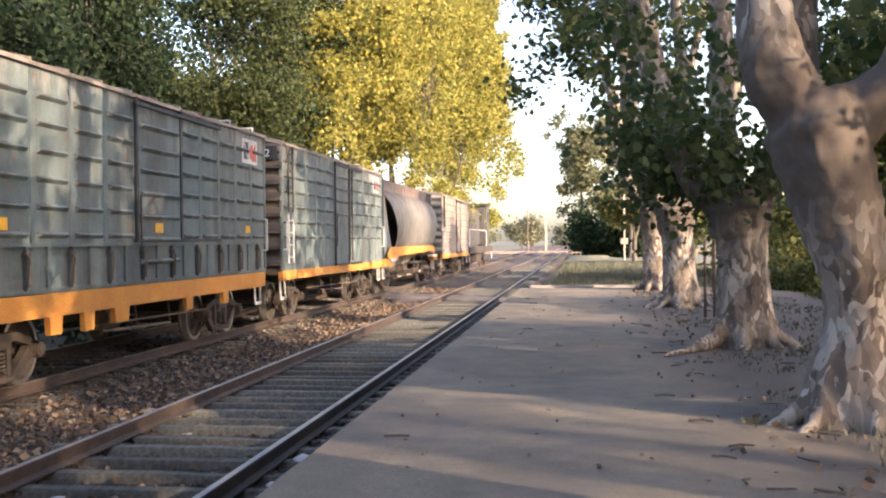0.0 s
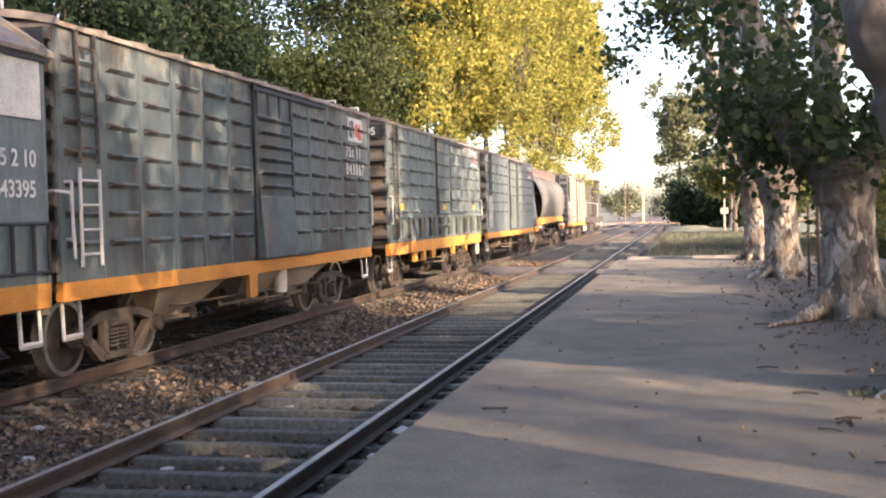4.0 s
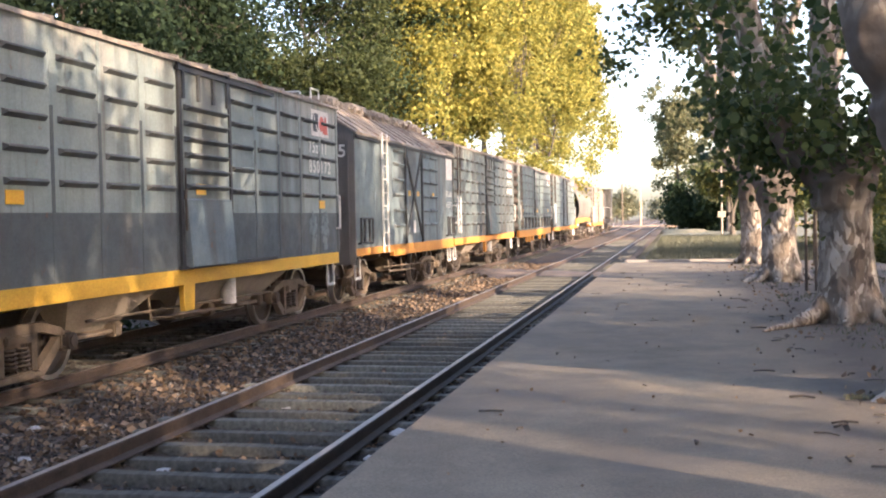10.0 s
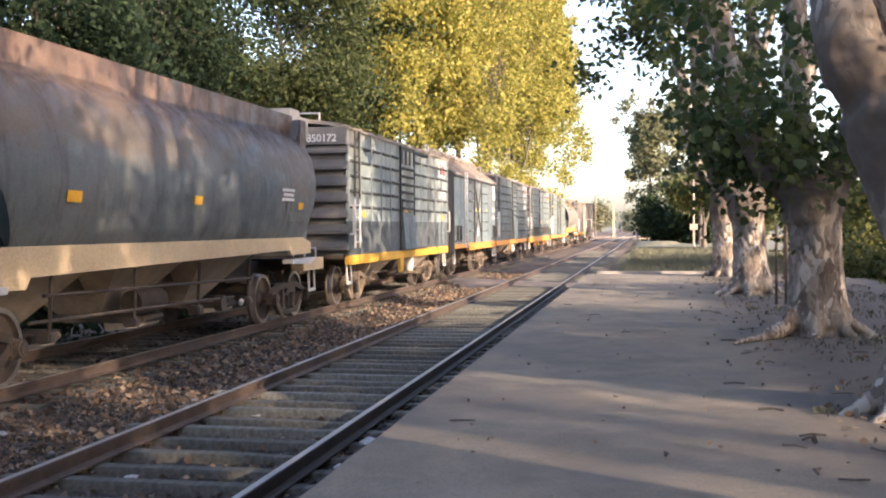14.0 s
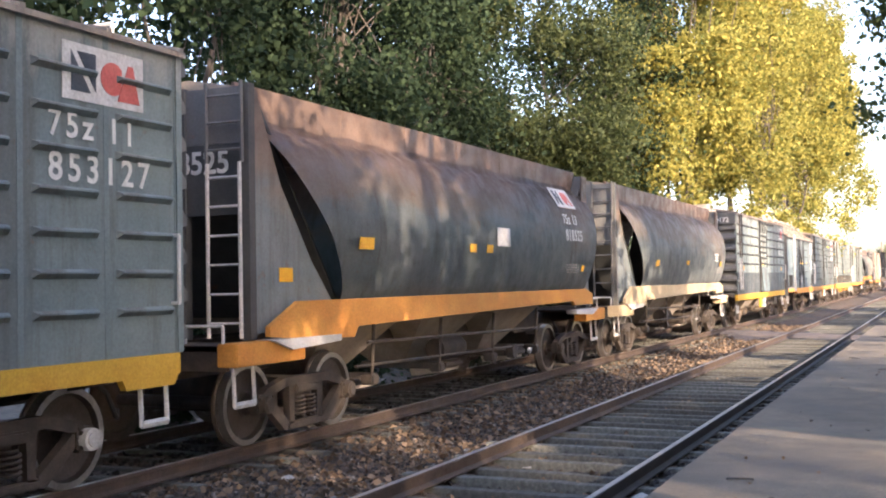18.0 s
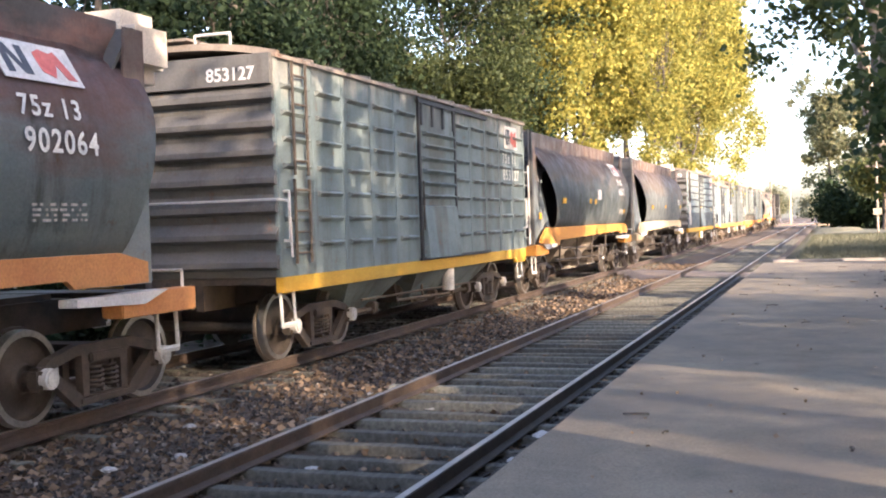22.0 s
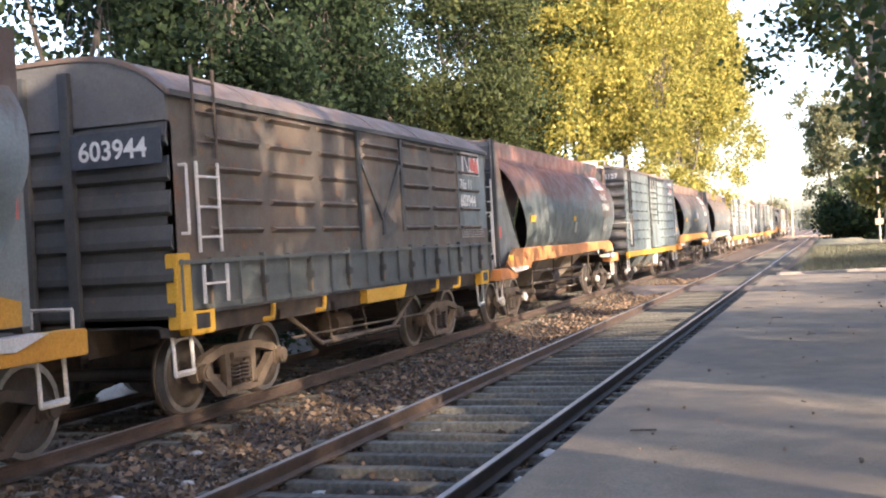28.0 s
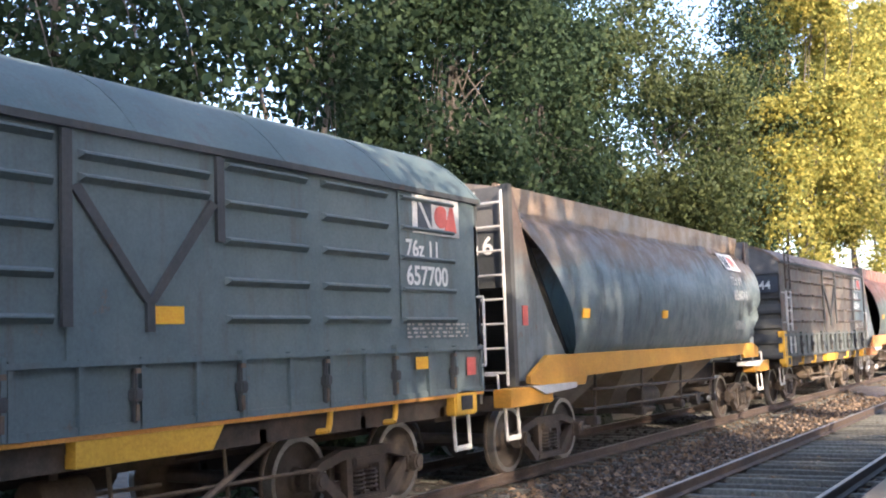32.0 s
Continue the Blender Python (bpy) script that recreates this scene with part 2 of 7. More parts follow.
M["hop_slate"] = wagon_paint("grimy_slate_hopper_paint", (0.150, 0.182, 0.19), (0.205, 0.225, 0.225), rust_top=3.0, wash=0.8, wash_at=2.58, wash_col=((0.16, 0.12, 0.092), (0.30, 0.245, 0.195)), rust=0.16, rough=0.40)
M["hop_rust"] = wagon_paint("rust_washed_hopper_paint", (0.175, 0.225, 0.235), (0.235, 0.268, 0.268), rust_top=3.1, wash=0.85, wash_at=2.55, wash_col=((0.15, 0.083, 0.064), (0.29, 0.168, 0.132)), rust=0.16, rough=0.42, rust_col=((0.06, 0.053, 0.050), (0.29, 0.135, 0.095)))
# paled to paint in full sun on the far hopper
M["hop_pale"] = wagon_paint("sunlit_pale_hopper_paint", (0.30, 0.29, 0.26), (0.40, 0.38, 0.33), rust_top=3.3, rust=0.1)
# dark, olive and yellow tones paint shade to full sun across the tree row
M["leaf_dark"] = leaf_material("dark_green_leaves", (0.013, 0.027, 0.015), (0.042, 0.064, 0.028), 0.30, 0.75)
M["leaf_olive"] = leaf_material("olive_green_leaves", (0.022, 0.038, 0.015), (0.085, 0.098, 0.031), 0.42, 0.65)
M["leaf_sun"] = leaf_material("sunlit_yellow_leaves", (0.13, 0.152, 0.036), (0.43, 0.37, 0.085), 0.48, 0.65)
M["leaf_plane"] = leaf_material("plane_tree_leaves", (0.032, 0.062, 0.023), (0.125, 0.15, 0.048), 0.48)
M["leaf_mid"] = leaf_material("mixed_green_leaves", (0.05, 0.075, 0.022), (0.20, 0.19, 0.055), 0.45)
M["loco"] = plain("sooty_locomotive_paint", (0.045, 0.042, 0.04), (0.085, 0.08, 0.072), 1.5, 0.6)
# the next two leaf colours are paled to paint in distance haze
M["leaf_hazy"] = leaf_material("haze_paled_olive_leaves", (0.085, 0.10, 0.055), (0.25, 0.24, 0.125), 0.42, 0.7)
M["leaf_far"] = leaf_material("haze_paled_far_leaves", (0.13, 0.14, 0.085), (0.23, 0.225, 0.14), 0.40)
M["grass"] = leaf_material("grass_blades", (0.085, 0.092, 0.062), (0.175, 0.172, 0.122), 0.2, 0.85)
M["dry_leaf"] = leaf_material("fallen_dry_leaves", (0.085, 0.060, 0.042), (0.30, 0.215, 0.145), 0.1, 0.8)
M["bark"] = plain("grey_brown_bark", (0.055, 0.046, 0.038), (0.115, 0.098, 0.08), 3, 0.95, 0, 0.9, (1, 1, 0.3), 14, bd=0.03)


def plane_bark():
    m, nt, nd, lk, bs = nodes_of("flaking_plane_tree_bark")
    tc = nd.new("ShaderNodeTexCoord")
    mp = nd.new("ShaderNodeMapping")
    mp.inputs["Scale"].default_value = (1, 1, 0.40)
    lk.new(tc.outputs["Object"], mp.inputs[0])
    wob = noise_tex(nt, 5, 4)
    add = nd.new("ShaderNodeMixRGB")
    add.inputs[0].default_value = 0.22
    lk.new(mp.outputs[0], add.inputs[1])
    nz = nd.new("ShaderNodeTexNoise")
    nz.inputs["Scale"].default_value = 6
    lk.new(mp.outputs[0], nz.inputs["Vector"])
    lk.new(nz.outputs["Color"], add.inputs[2])
    vo = nd.new("ShaderNodeTexVoronoi")
    vo.inputs["Scale"].default_value = 21
    lk.new(add.outputs[0], vo.inputs["Vector"])
    sp = nd.new("ShaderNodeSeparateColor")
    lk.new(vo.outputs["Color"], sp.inputs[0])
    col = ramp(nt, sp.outputs[0], [(0.0, (0.10, 0.078, 0.060)), (0.25, (0.165, 0.13, 0.10)), (0.5, (0.23, 0.19, 0.15)), (0.75, (0.30, 0.255, 0.205)), (0.95, (0.46, 0.41, 0.34))])
    big = noise_tex(nt, 1.6, 4)
    col = mixc(nt, ramp(nt, big, [(0.45, (0, 0, 0)), (0.7, (0.7, 0.7, 0.7))]), col, (0.24, 0.21, 0.17))
    # old dark bark that has not flaked, mostly about the fork, with the fork's shade painted in
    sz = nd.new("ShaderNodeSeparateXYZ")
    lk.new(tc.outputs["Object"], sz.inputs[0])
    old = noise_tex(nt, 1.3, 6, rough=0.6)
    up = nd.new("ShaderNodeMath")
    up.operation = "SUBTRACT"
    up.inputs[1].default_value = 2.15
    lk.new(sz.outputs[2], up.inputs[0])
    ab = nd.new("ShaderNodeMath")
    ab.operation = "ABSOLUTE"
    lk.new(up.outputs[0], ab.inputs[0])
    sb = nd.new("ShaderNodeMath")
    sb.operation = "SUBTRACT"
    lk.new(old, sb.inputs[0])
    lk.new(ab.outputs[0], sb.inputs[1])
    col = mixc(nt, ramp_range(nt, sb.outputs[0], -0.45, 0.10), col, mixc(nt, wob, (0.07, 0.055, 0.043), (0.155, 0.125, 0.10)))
    lk.new(col, bs.inputs["Base Color"])
    bs.inputs["Roughness"].default_value = 0.9
    mx = nd.new("ShaderNodeMath")
    mx.operation = "ADD"
    lk.new(sp.outputs[0], mx.inputs[0])
    lk.new(wob, mx.inputs[1])
    bump(nt, bs, mx.outputs[0], 0.5, 0.02)
    return m


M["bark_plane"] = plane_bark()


def ground_material(name, stops, scale, fine_scale, bump_d, patch=None, rough=0.95, patch_scale=0.35, patch_at=(0.5, 0.62), soil=None):
    m, nt, nd, lk, bs = nodes_of(name)
    a = noise_tex(nt, scale, 8, rough=0.65)
    b = noise_tex(nt, fine_scale, 5, rough=0.7)
    col = ramp(nt, a, stops)
    col = mixc(nt, 0.7, col, ramp(nt, b, [(0.25, (0.25, 0.25, 0.25)), (0.75, (0.8, 0.8, 0.8))]), "OVERLAY")
    if patch:
        c = noise_tex(nt, patch_scale, 6, rough=0.6)
        col = mixc(nt, ramp(nt, c, [(patch_at[0], (0, 0, 0)), (patch_at[1], (0.85, 0.85, 0.85))]), col, patch)
    if soil:
        # darker soil with an uneven border along the trees
        tc = nd.new("ShaderNodeTexCoord")
        sep = nd.new("ShaderNodeSeparateXYZ")
        lk.new(tc.outputs["Object"], sep.inputs[0])
        ad = nd.new("ShaderNodeMath")
        ad.operation = "MULTIPLY_ADD"
        ad.inputs[1].default_value = 3.4
        lk.new(a, ad.inputs[0])
        lk.new(sep.outputs[0], ad.inputs[2])
        col = mixc(nt, ramp_range(nt, ad.outputs[0], 2.5, 3.3), col, mixc(nt, b, (soil[0] * 0.6, soil[1] * 0.6, soil[2] * 0.6), soil))
    lk.new(col, bs.inputs["Base Color"])
    bs.inputs["Roughness"].default_value = rough
    bump(nt, bs, b, 0.8, bump_d)
    return m


def stone_material():
    m, nt, nd, lk, bs = nodes_of("ballast_stone")
    geo = nd.new("ShaderNodeNewGeometry")
    col = ramp(nt, geo.outputs["Random Per Island"], [(0.0, (0.022, 0.019, 0.016)), (0.55, (0.052, 0.043, 0.036)), (0.9, (0.105, 0.086, 0.070)), (1.0, (0.27, 0.245, 0.215))])
    fine = noise_tex(nt, 50, 4)
    col = mixc(nt, 0.5, col, ramp(nt, fine, [(0.25, (0.3, 0.3, 0.3)), (0.75, (0.8, 0.8, 0.8))]), "OVERLAY")
    lk.new(col, bs.inputs["Base Color"])
    bs.inputs["Roughness"].default_value = 0.9
    return m


M["platform"] = ground_material("trodden_earth_platform", [(0.3, (0.140, 0.117, 0.086)), (0.5, (0.200, 0.167, 0.121)), (0.7, (0.255, 0.214, 0.155))], 1.3, 60, 0.008, (0.142, 0.124, 0.102), patch_scale=0.8, patch_at=(0.5, 0.68), soil=(0.150, 0.124, 0.098))
M["ballast"] = ground_material("dirty_ballast", [(0.3, (0.038, 0.031, 0.026)), (0.5, (0.068, 0.054, 0.043)), (0.7, (0.11, 0.086, 0.067))], 3.0, 28, 0.04, (0.11, 0.073, 0.045), patch_scale=0.8)
# darkened bed colour; along the edge it stands for platform shade
M["bed_dark"] = ground_material("shaded_bed_earth", [(0.3, (0.016, 0.014, 0.012)), (0.5, (0.028, 0.024, 0.020)), (0.7, (0.046, 0.039, 0.032))], 3.0, 30, 0.03)
M["stone"] = stone_material()
M["lawn"] = ground_material("rough_grass_ground", [(0.3, (0.07, 0.075, 0.046)), (0.5, (0.115, 0.115, 0.075)), (0.7, (0.175, 0.165, 0.115))], 0.7, 18, 0.03, (0.18, 0.15, 0.105), patch_scale=0.15, patch_at=(0.55, 0.7))
M["dirt"] = ground_material("bare_dirt", [(0.3, (0.19, 0.145, 0.105)), (0.5, (0.27, 0.205, 0.15)), (0.7, (0.34, 0.265, 0.20))], 1.1, 22, 0.03)

# ---- mesh helpers ----
def finish(me, smooth=None):
    if smooth:
        me.polygons.foreach_set("use_smooth", [True] * len(me.polygons))
        me.set_sharp_from_angle(angle=radians(smooth))
    return me


def part(name, bm, material, parent=None, label="", smooth=35):
    """Links a bmesh as one mesh object under a thing or a part."""
    me = bpy.data.meshes.new(name)
    bmesh.ops.recalc_face_normals(bm, faces=bm.faces)
    bm.to_mesh(me)
    bm.free()
    me.materials.append(material)
    finish(me, smooth)
    ob = new(name, me)
    ob.parent = parent
    if label:
        ob["label"] = label
    return ob


def piece(name, me, parent, m=None, label=""):
    """One more object on a mesh that is shared."""
    ob = new(name, me)
    ob.parent = parent
    if m is not None:
        ob.matrix_basis = m
    if label:
        ob["label"] = label
    return ob


def raw(name, verts, faces, material, smooth=None):
    me = bpy.data.meshes.new(name)
    me.from_pydata(verts, [], faces)
    me.materials.append(material)
    return finish(me, smooth)


def B():
    return bmesh.new()


def box(bm, x0, x1, y0, y1, z0, z1, bev=0.0):
    if bev:
        t = bmesh.new()
        bmesh.ops.create_cube(t, size=1)
        bmesh.ops.scale(t, vec=(x1 - x0, y1 - y0, z1 - z0), verts=t.verts)
        bmesh.ops.translate(t, vec=((x0 + x1) / 2, (y0 + y1) / 2, (z0 + z1) / 2), verts=t.verts)
        bmesh.ops.bevel(t, geom=t.edges[:], offset=bev, segments=2, affect="EDGES")
        me = bpy.data.meshes.new("tmp")
        t.to_mesh(me)
        t.free()
        bm.from_mesh(me)
        bpy.data.meshes.remove(me)
        return bm
    v = [bm.verts.new((x, y, z)) for x in (x0, x1) for y in (y0, y1) for z in (z0, z1)]
    for f in ((0, 1, 3, 2), (4, 6, 7, 5), (0, 4, 5, 1), (2, 3, 7, 6), (0, 2, 6, 4), (1, 5, 7, 3)):
        bm.faces.new([v[i] for i in f])
    return bm


def prism(bm, prof, axis, a, b):
    """A closed outline pulled along an axis. The outline's two numbers go to the other axes, in order."""
    def put(p, s):
        q = list(p)
        q.insert("xyz".index(axis), s)
        return bm.verts.new(q)
    lo, hi = [put(p, a) for p in prof], [put(p, b) for p in prof]
    n = len(prof)
    for i in range(n):
        bm.faces.new((lo[i], lo[(i + 1) % n], hi[(i + 1) % n], hi[i]))
    bm.faces.new(lo)
    bm.faces.new(hi[::-1])
    return bm


def cyl(bm, p0, p1, r, n=10, r2=None, caps=True):
    p0, p1 = Vector(p0), Vector(p1)
    q = (p1 - p0).to_track_quat("Z", "Y").to_matrix()
    r2 = r if r2 is None else r2
    ring = [[bm.verts.new(p + q @ Vector((math.cos(k * math.tau / n) * rr, math.sin(k * math.tau / n) * rr, 0))) for k in range(n)] for p, rr in ((p0, r), (p1, r2))]
    for k in range(n):
        bm.faces.new((ring[0][k], ring[0][(k + 1) % n], ring[1][(k + 1) % n], ring[1][k]))
    if caps:
        bm.faces.new(ring[0][::-1])
        bm.faces.new(ring[1])
    return bm


def rod(bm, pts, r, n=6):
    """A bent rod through the points."""
    for a, b in zip(pts, pts[1:]):
        cyl(bm, a, b, r, n)
    return bm


def lathe(bm, prof, n=24):
    """Turns (along, radius) pairs about the x axis; the outline is closed."""
    rings = [[bm.verts.new((x, math.cos(k * math.tau / n) * r, math.sin(k * math.tau / n) * r)) for k in range(n)] for x, r in prof]
    m = len(rings)
    for i in range(m):
        a, b = rings[i], rings[(i + 1) % m]
        for k in range(n):
            bm.faces.new((a[k], a[(k + 1) % n], b[(k + 1) % n], b[k]))
    return bm


def lettering(name, s, height, m, parent, material=None, bold=0.006, spread=1.0):
    """Flat painted letters in the built-in font, as a mesh."""
    cu = bpy.data.curves.new(name, "FONT")
    cu.body = s
    cu.size = height * 1.38
    cu.offset = min(bold, 0.026 * height)
    cu.space_character = spread
    cu.extrude = 0.0015
    tmp = bpy.data.objects.new(name, cu)
    me = bpy.data.meshes.new_from_object(tmp)
    bpy.data.objects.remove(tmp)
    me.materials.clear()
    me.materials.append(material or M["text"])
    ob = new(name, me)
    ob.parent = parent
    ob.matrix_basis = m
    return ob


def side_m(x, y, z):
    """Letters on the side that faces the platform, read from it."""
    return Matrix.Translation((x, y, z)) @ Matrix(((0, 0, 1, 0), (1, 0, 0, 0), (0, 1, 0, 0), (0, 0, 0, 1)))


def rear_m(x, y, z):
    return Matrix.Translation((x, y, z)) @ Matrix(((1, 0, 0, 0), (0, 0, -1, 0), (0, 1, 0, 0), (0, 0, 0, 1)))

# ---- ground, tracks, platform ----
NEAR_X = -3.435         # middle of the track beside the platform
TRAIN_X = -7.689        # middle of the track on which the train goes
EDGE_X = -1.747         # platform edge
PLAT_Z = 0.33
GAUGE = 1.676


def bumpy_sheet(name, xs, ys, height, material, label, kind="structure", category=""):
    verts, faces = [], []
    for y in ys:
        for x in xs:
            verts.append((x, y, height(x, y)))
    n = len(xs)
    for j in range(len(ys) - 1):
        for i in range(n - 1):
            faces.append((j * n + i, j * n + i + 1, (j + 1) * n + i + 1, (j + 1) * n + i))
    ob = new(name, raw(name, verts, faces, material, 60))
    return tagged(ob, label, category or name, "", kind)


def ground_z(x, y):
    z = -0.45 - 0.25 * max(0.0, min(1.0, (x + 18.5) / 1.5, (-1.2 - x) / 0.5))
    return z + 0.05 * noise.noise((x * 0.3, y * 0.3, 0)) if abs(y) < 400 else z


def spaced(a, b, n, p=1.0):
    return [a + (b - a) * (i / n) ** p for i in range(n + 1)]


ys = [-900, -300, -120, -60] + spaced(-40, 60, 60) + [70, 85, 105, 130, 170, 230, 320, 500, 900, 2500]
bumpy_sheet("ground", [-1500, -500, -150, -60, -40, -30] + spaced(-24, 24, 40) + [30, 40, 60, 150, 500, 1500], ys, ground_z, M["lawn"], "rough grassy ground with bare earth reaching the horizon")


def bed_z(x, y):
    # two low ballast ridges under the tracks and a hollow between them
    d = min(abs(x - NEAR_X), abs(x - TRAIN_X))
    z = -0.20 - 0.09 * max(0.0, min(1.0, (d - 1.15) / 0.9)) - 0.25 * max(0.0, min(1.0, (d - 2.3) / 1.0))
    if abs(x - NEAR_X) < 0.8:
        z -= 0.035
    return z + 0.018 * noise.noise((x * 3, y * 3, 0)) + 0.010 * noise.noise((x * 11, y * 11, 3))


bumpy_sheet("ballast_bed", spaced(-17.0, -12.2, 12) + spaced(-12.0, EDGE_X - 0.05, 70), [-60, -40, -25, -15] + spaced(-8, 30, 300) + spaced(30.3, 70, 120) + spaced(71, 260, 60) + [400, 700], bed_z, M["ballast"], "dark dirty ballast and earth under the two tracks")


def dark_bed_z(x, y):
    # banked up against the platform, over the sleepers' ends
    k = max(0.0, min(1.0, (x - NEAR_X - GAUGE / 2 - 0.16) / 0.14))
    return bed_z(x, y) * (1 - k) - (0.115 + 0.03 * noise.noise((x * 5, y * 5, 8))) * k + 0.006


bumpy_sheet("track_bed", spaced(NEAR_X - 0.78, EDGE_X - 0.02, 24), spaced(-8, 32, 220), dark_bed_z, M["bed_dark"], "dark earth between the rails, with platform shade painted along the edge")


# pale strip, slanted like the sun's rays, paints in a streak of sunlight
def streak_z(x, y):
    return -0.10 + 0.02 * noise.noise((x * 2, y * 2, 5)) - 0.12 * max(0.0, abs(y - 36.5 + 0.75 * (x + 5.6)) - 0.7)


bumpy_sheet("footpath", spaced(-6.75, -2.0, 24), spaced(32.0, 39.0, 36), streak_z, M["dirt"], "pale earth strip painting a streak of sun over the tracks")


def rail_profile(x):
    h = 0.14
    return [(x - 0.06, -h), (x + 0.06, -h), (x + 0.06, -h + 0.012), (x + 0.011, -h + 0.035), (x + 0.011, -0.04), (x + 0.034, -0.03), (x + 0.034, -0.004),
            (x + 0.028, 0.0), (x - 0.028, 0.0), (x - 0.034, -0.004), (x - 0.034, -0.03), (x - 0.011, -0.04), (x - 0.011, -h + 0.035), (x - 0.06, -h + 0.012)]


def track(cx, label, head):
    tr = tagged(new("railway_track"), label, "railway track", "railway tracks", "structure")
    tr.location = (cx, 0, 0)
    for sx in (-1, 1):
        x = sx * (GAUGE / 2 + 0.034)
        bm = prism(B(), rail_profile(x), "y", -60, 700)
        rl = part("rail", bm, M["rail_shaded" if sx > 0 and cx == NEAR_X else "rail"], tr, "steel rail blackened to paint in platform shade" if sx > 0 and cx == NEAR_X else "rusty brown steel rail", smooth=30)
        part("rail_head", box(B(), x - 0.026, x + 0.026, -60, 700, -0.001, 0.0022), head, rl, "worn running surface", smooth=None)
    return tr


near_track = track(NEAR_X, "rusty broad-gauge railway track beside the platform", M["rail_dull"])
train_track = track(TRAIN_X, "broad-gauge railway track under the goods train", M["rail_top"])


def platform():
    pl = tagged(new("platform"), "low trodden-earth railway platform with a concrete edge", "platform", "", "structure")
    xs = spaced(EDGE_X, 6.0, 44)
    ysp = [-30, -15, -8] + spaced(-4, 31.35, 150)

    def hz(x, y):
        r = max(0.0, x - 1.2)
        return PLAT_Z + 0.010 * noise.noise((x * 1.2, y * 1.2, 7)) + 0.03 * min(1, r) * noise.noise((x * 2.1, y * 2.1, 2)) - 0.12 * max(0, x - 4.6)
    verts, faces = [], []
    for y in ysp:
        for x in xs:
            verts.append((x, y, hz(x, y)))
    n = len(xs)
    for j in range(len(ysp) - 1):
        for i in range(n - 1):
            faces.append((j * n + i, j * n + i + 1, (j + 1) * n + i + 1, (j + 1) * n + i))
    ob = new("platform_surface", raw("platform_surface", verts, faces, M["platform"], 60))
    ob.parent = pl
    # edge of cast slabs, each a little out of line
    y = -30.0
    r = random.Random(3)
    while y < 31.2:
        l = 2.0 if y > -10 else 4.0
        bm = box(B(), EDGE_X + r.uniform(-0.006, 0.006), EDGE_X + 0.34, y + 0.006, min(y + l, 31.45) - 0.006, PLAT_Z - 0.16, PLAT_Z - 0.02 + r.uniform(-0.004, 0.004), 0.015)
        part("edge_slab", bm, M["platform"], pl)
        y += l
    part("face_wall", box(B(), EDGE_X + 0.06, EDGE_X + 0.30, -30, 31.4, -0.7, PLAT_Z - 0.16), M["concrete"], pl, "stained concrete face of the platform")
    part("end_kerb", box(B(), EDGE_X + 0.24, 2.3, 31.37, 31.60, -0.5, PLAT_Z + 0.07, 0.02), M["kerb"], pl, "pale concrete kerb across the platform end")
    return pl


platform()

# ---- wagons ----
HW = 1.45               # half the width of a wagon body
WHEEL_R = 0.44
WHEELS = []             # all wheelsets, to be turned in motions()
TRAIN = []              # (wagon, place of its middle at the start)


def wheel_mesh():
    bm = B()
    half = GAUGE / 2
    for s in (-1, 1):
        prof = [(half - 0.03, WHEEL_R + 0.028), (half - 0.005, WHEEL_R + 0.02), (half + 0.005, WHEEL_R), (half + 0.10, WHEEL_R - 0.008), (half + 0.10, WHEEL_R - 0.065),
                (half + 0.045, WHEEL_R - 0.085), (half + 0.02, 0.24), (half + 0.055, 0.14), (half + 0.09, 0.12), (half + 0.09, 0.065), (half - 0.06, 0.065), (half - 0.05, 0.13), (half + 0.0, 0.2), (half - 0.01, WHEEL_R - 0.08), (half - 0.03, WHEEL_R - 0.06)]
        lathe(bm, [(s * x, r) for x, r in prof], 28)
    cyl(bm, (-1.14, 0, 0), (1.14, 0, 0), 0.07, 12)
    me = bpy.data.meshes.new("wheelset")
    bmesh.ops.recalc_face_normals(bm, faces=bm.faces)
    bm.to_mesh(me)
    bm.free()
    me.materials.append(M["wheel"])
    me.materials.append(M["tread"])
    for p in me.polygons:
        r = math.hypot(p.center.y, p.center.z)
        if r > WHEEL_R - 0.045 and abs(p.center.x) > half:
            p.material_index = 1
    return finish(me, 40)


def frame_mesh():
    """Open cast side frame of a bogie: a slim bow over the axles, sloping ties, columns and a spring plank, x out, y along."""
    bm = B()
    w = 0.05
    top = [(-0.93, 0.50), (-0.78, 0.60), (-0.42, 0.685), (0.42, 0.685), (0.78, 0.60), (0.93, 0.50)]
    for (a, b), (c, d) in zip(top, top[1:]):
        prism(bm, [(a, b - 0.10), (c, d - 0.10), (c, d), (a, b)], "x", -w, w)
    for s in (-1, 1):
        prism(bm, [(s * 0.86, 0.46), (s * 0.74, 0.50), (s * 0.36, 0.215), (s * 0.36, 0.115), (s * 0.44, 0.115)], "x", -w * 0.9, w * 0.9)
        prism(bm, [(s * 0.235, 0.62), (s * 0.345, 0.62), (s * 0.335, 0.16), (s * 0.245, 0.16)], "x", -w * 0.8, w * 0.8)
        box(bm, -0.07, 0.09, s * 0.875 - 0.115, s * 0.875 + 0.115, 0.335, 0.545, 0.03)
    box(bm, -w * 1.2, w * 1.2, -0.40, 0.40, 0.115, 0.20, 0.02)
    box(bm, -0.03, 0.085, -0.25, 0.25, 0.50, 0.60, 0.02)
    me = bpy.data.meshes.new("side_frame")
    bmesh.ops.recalc_face_normals(bm, faces=bm.faces)
    bm.to_mesh(me)
    bm.free()
    return finish(me, 35)


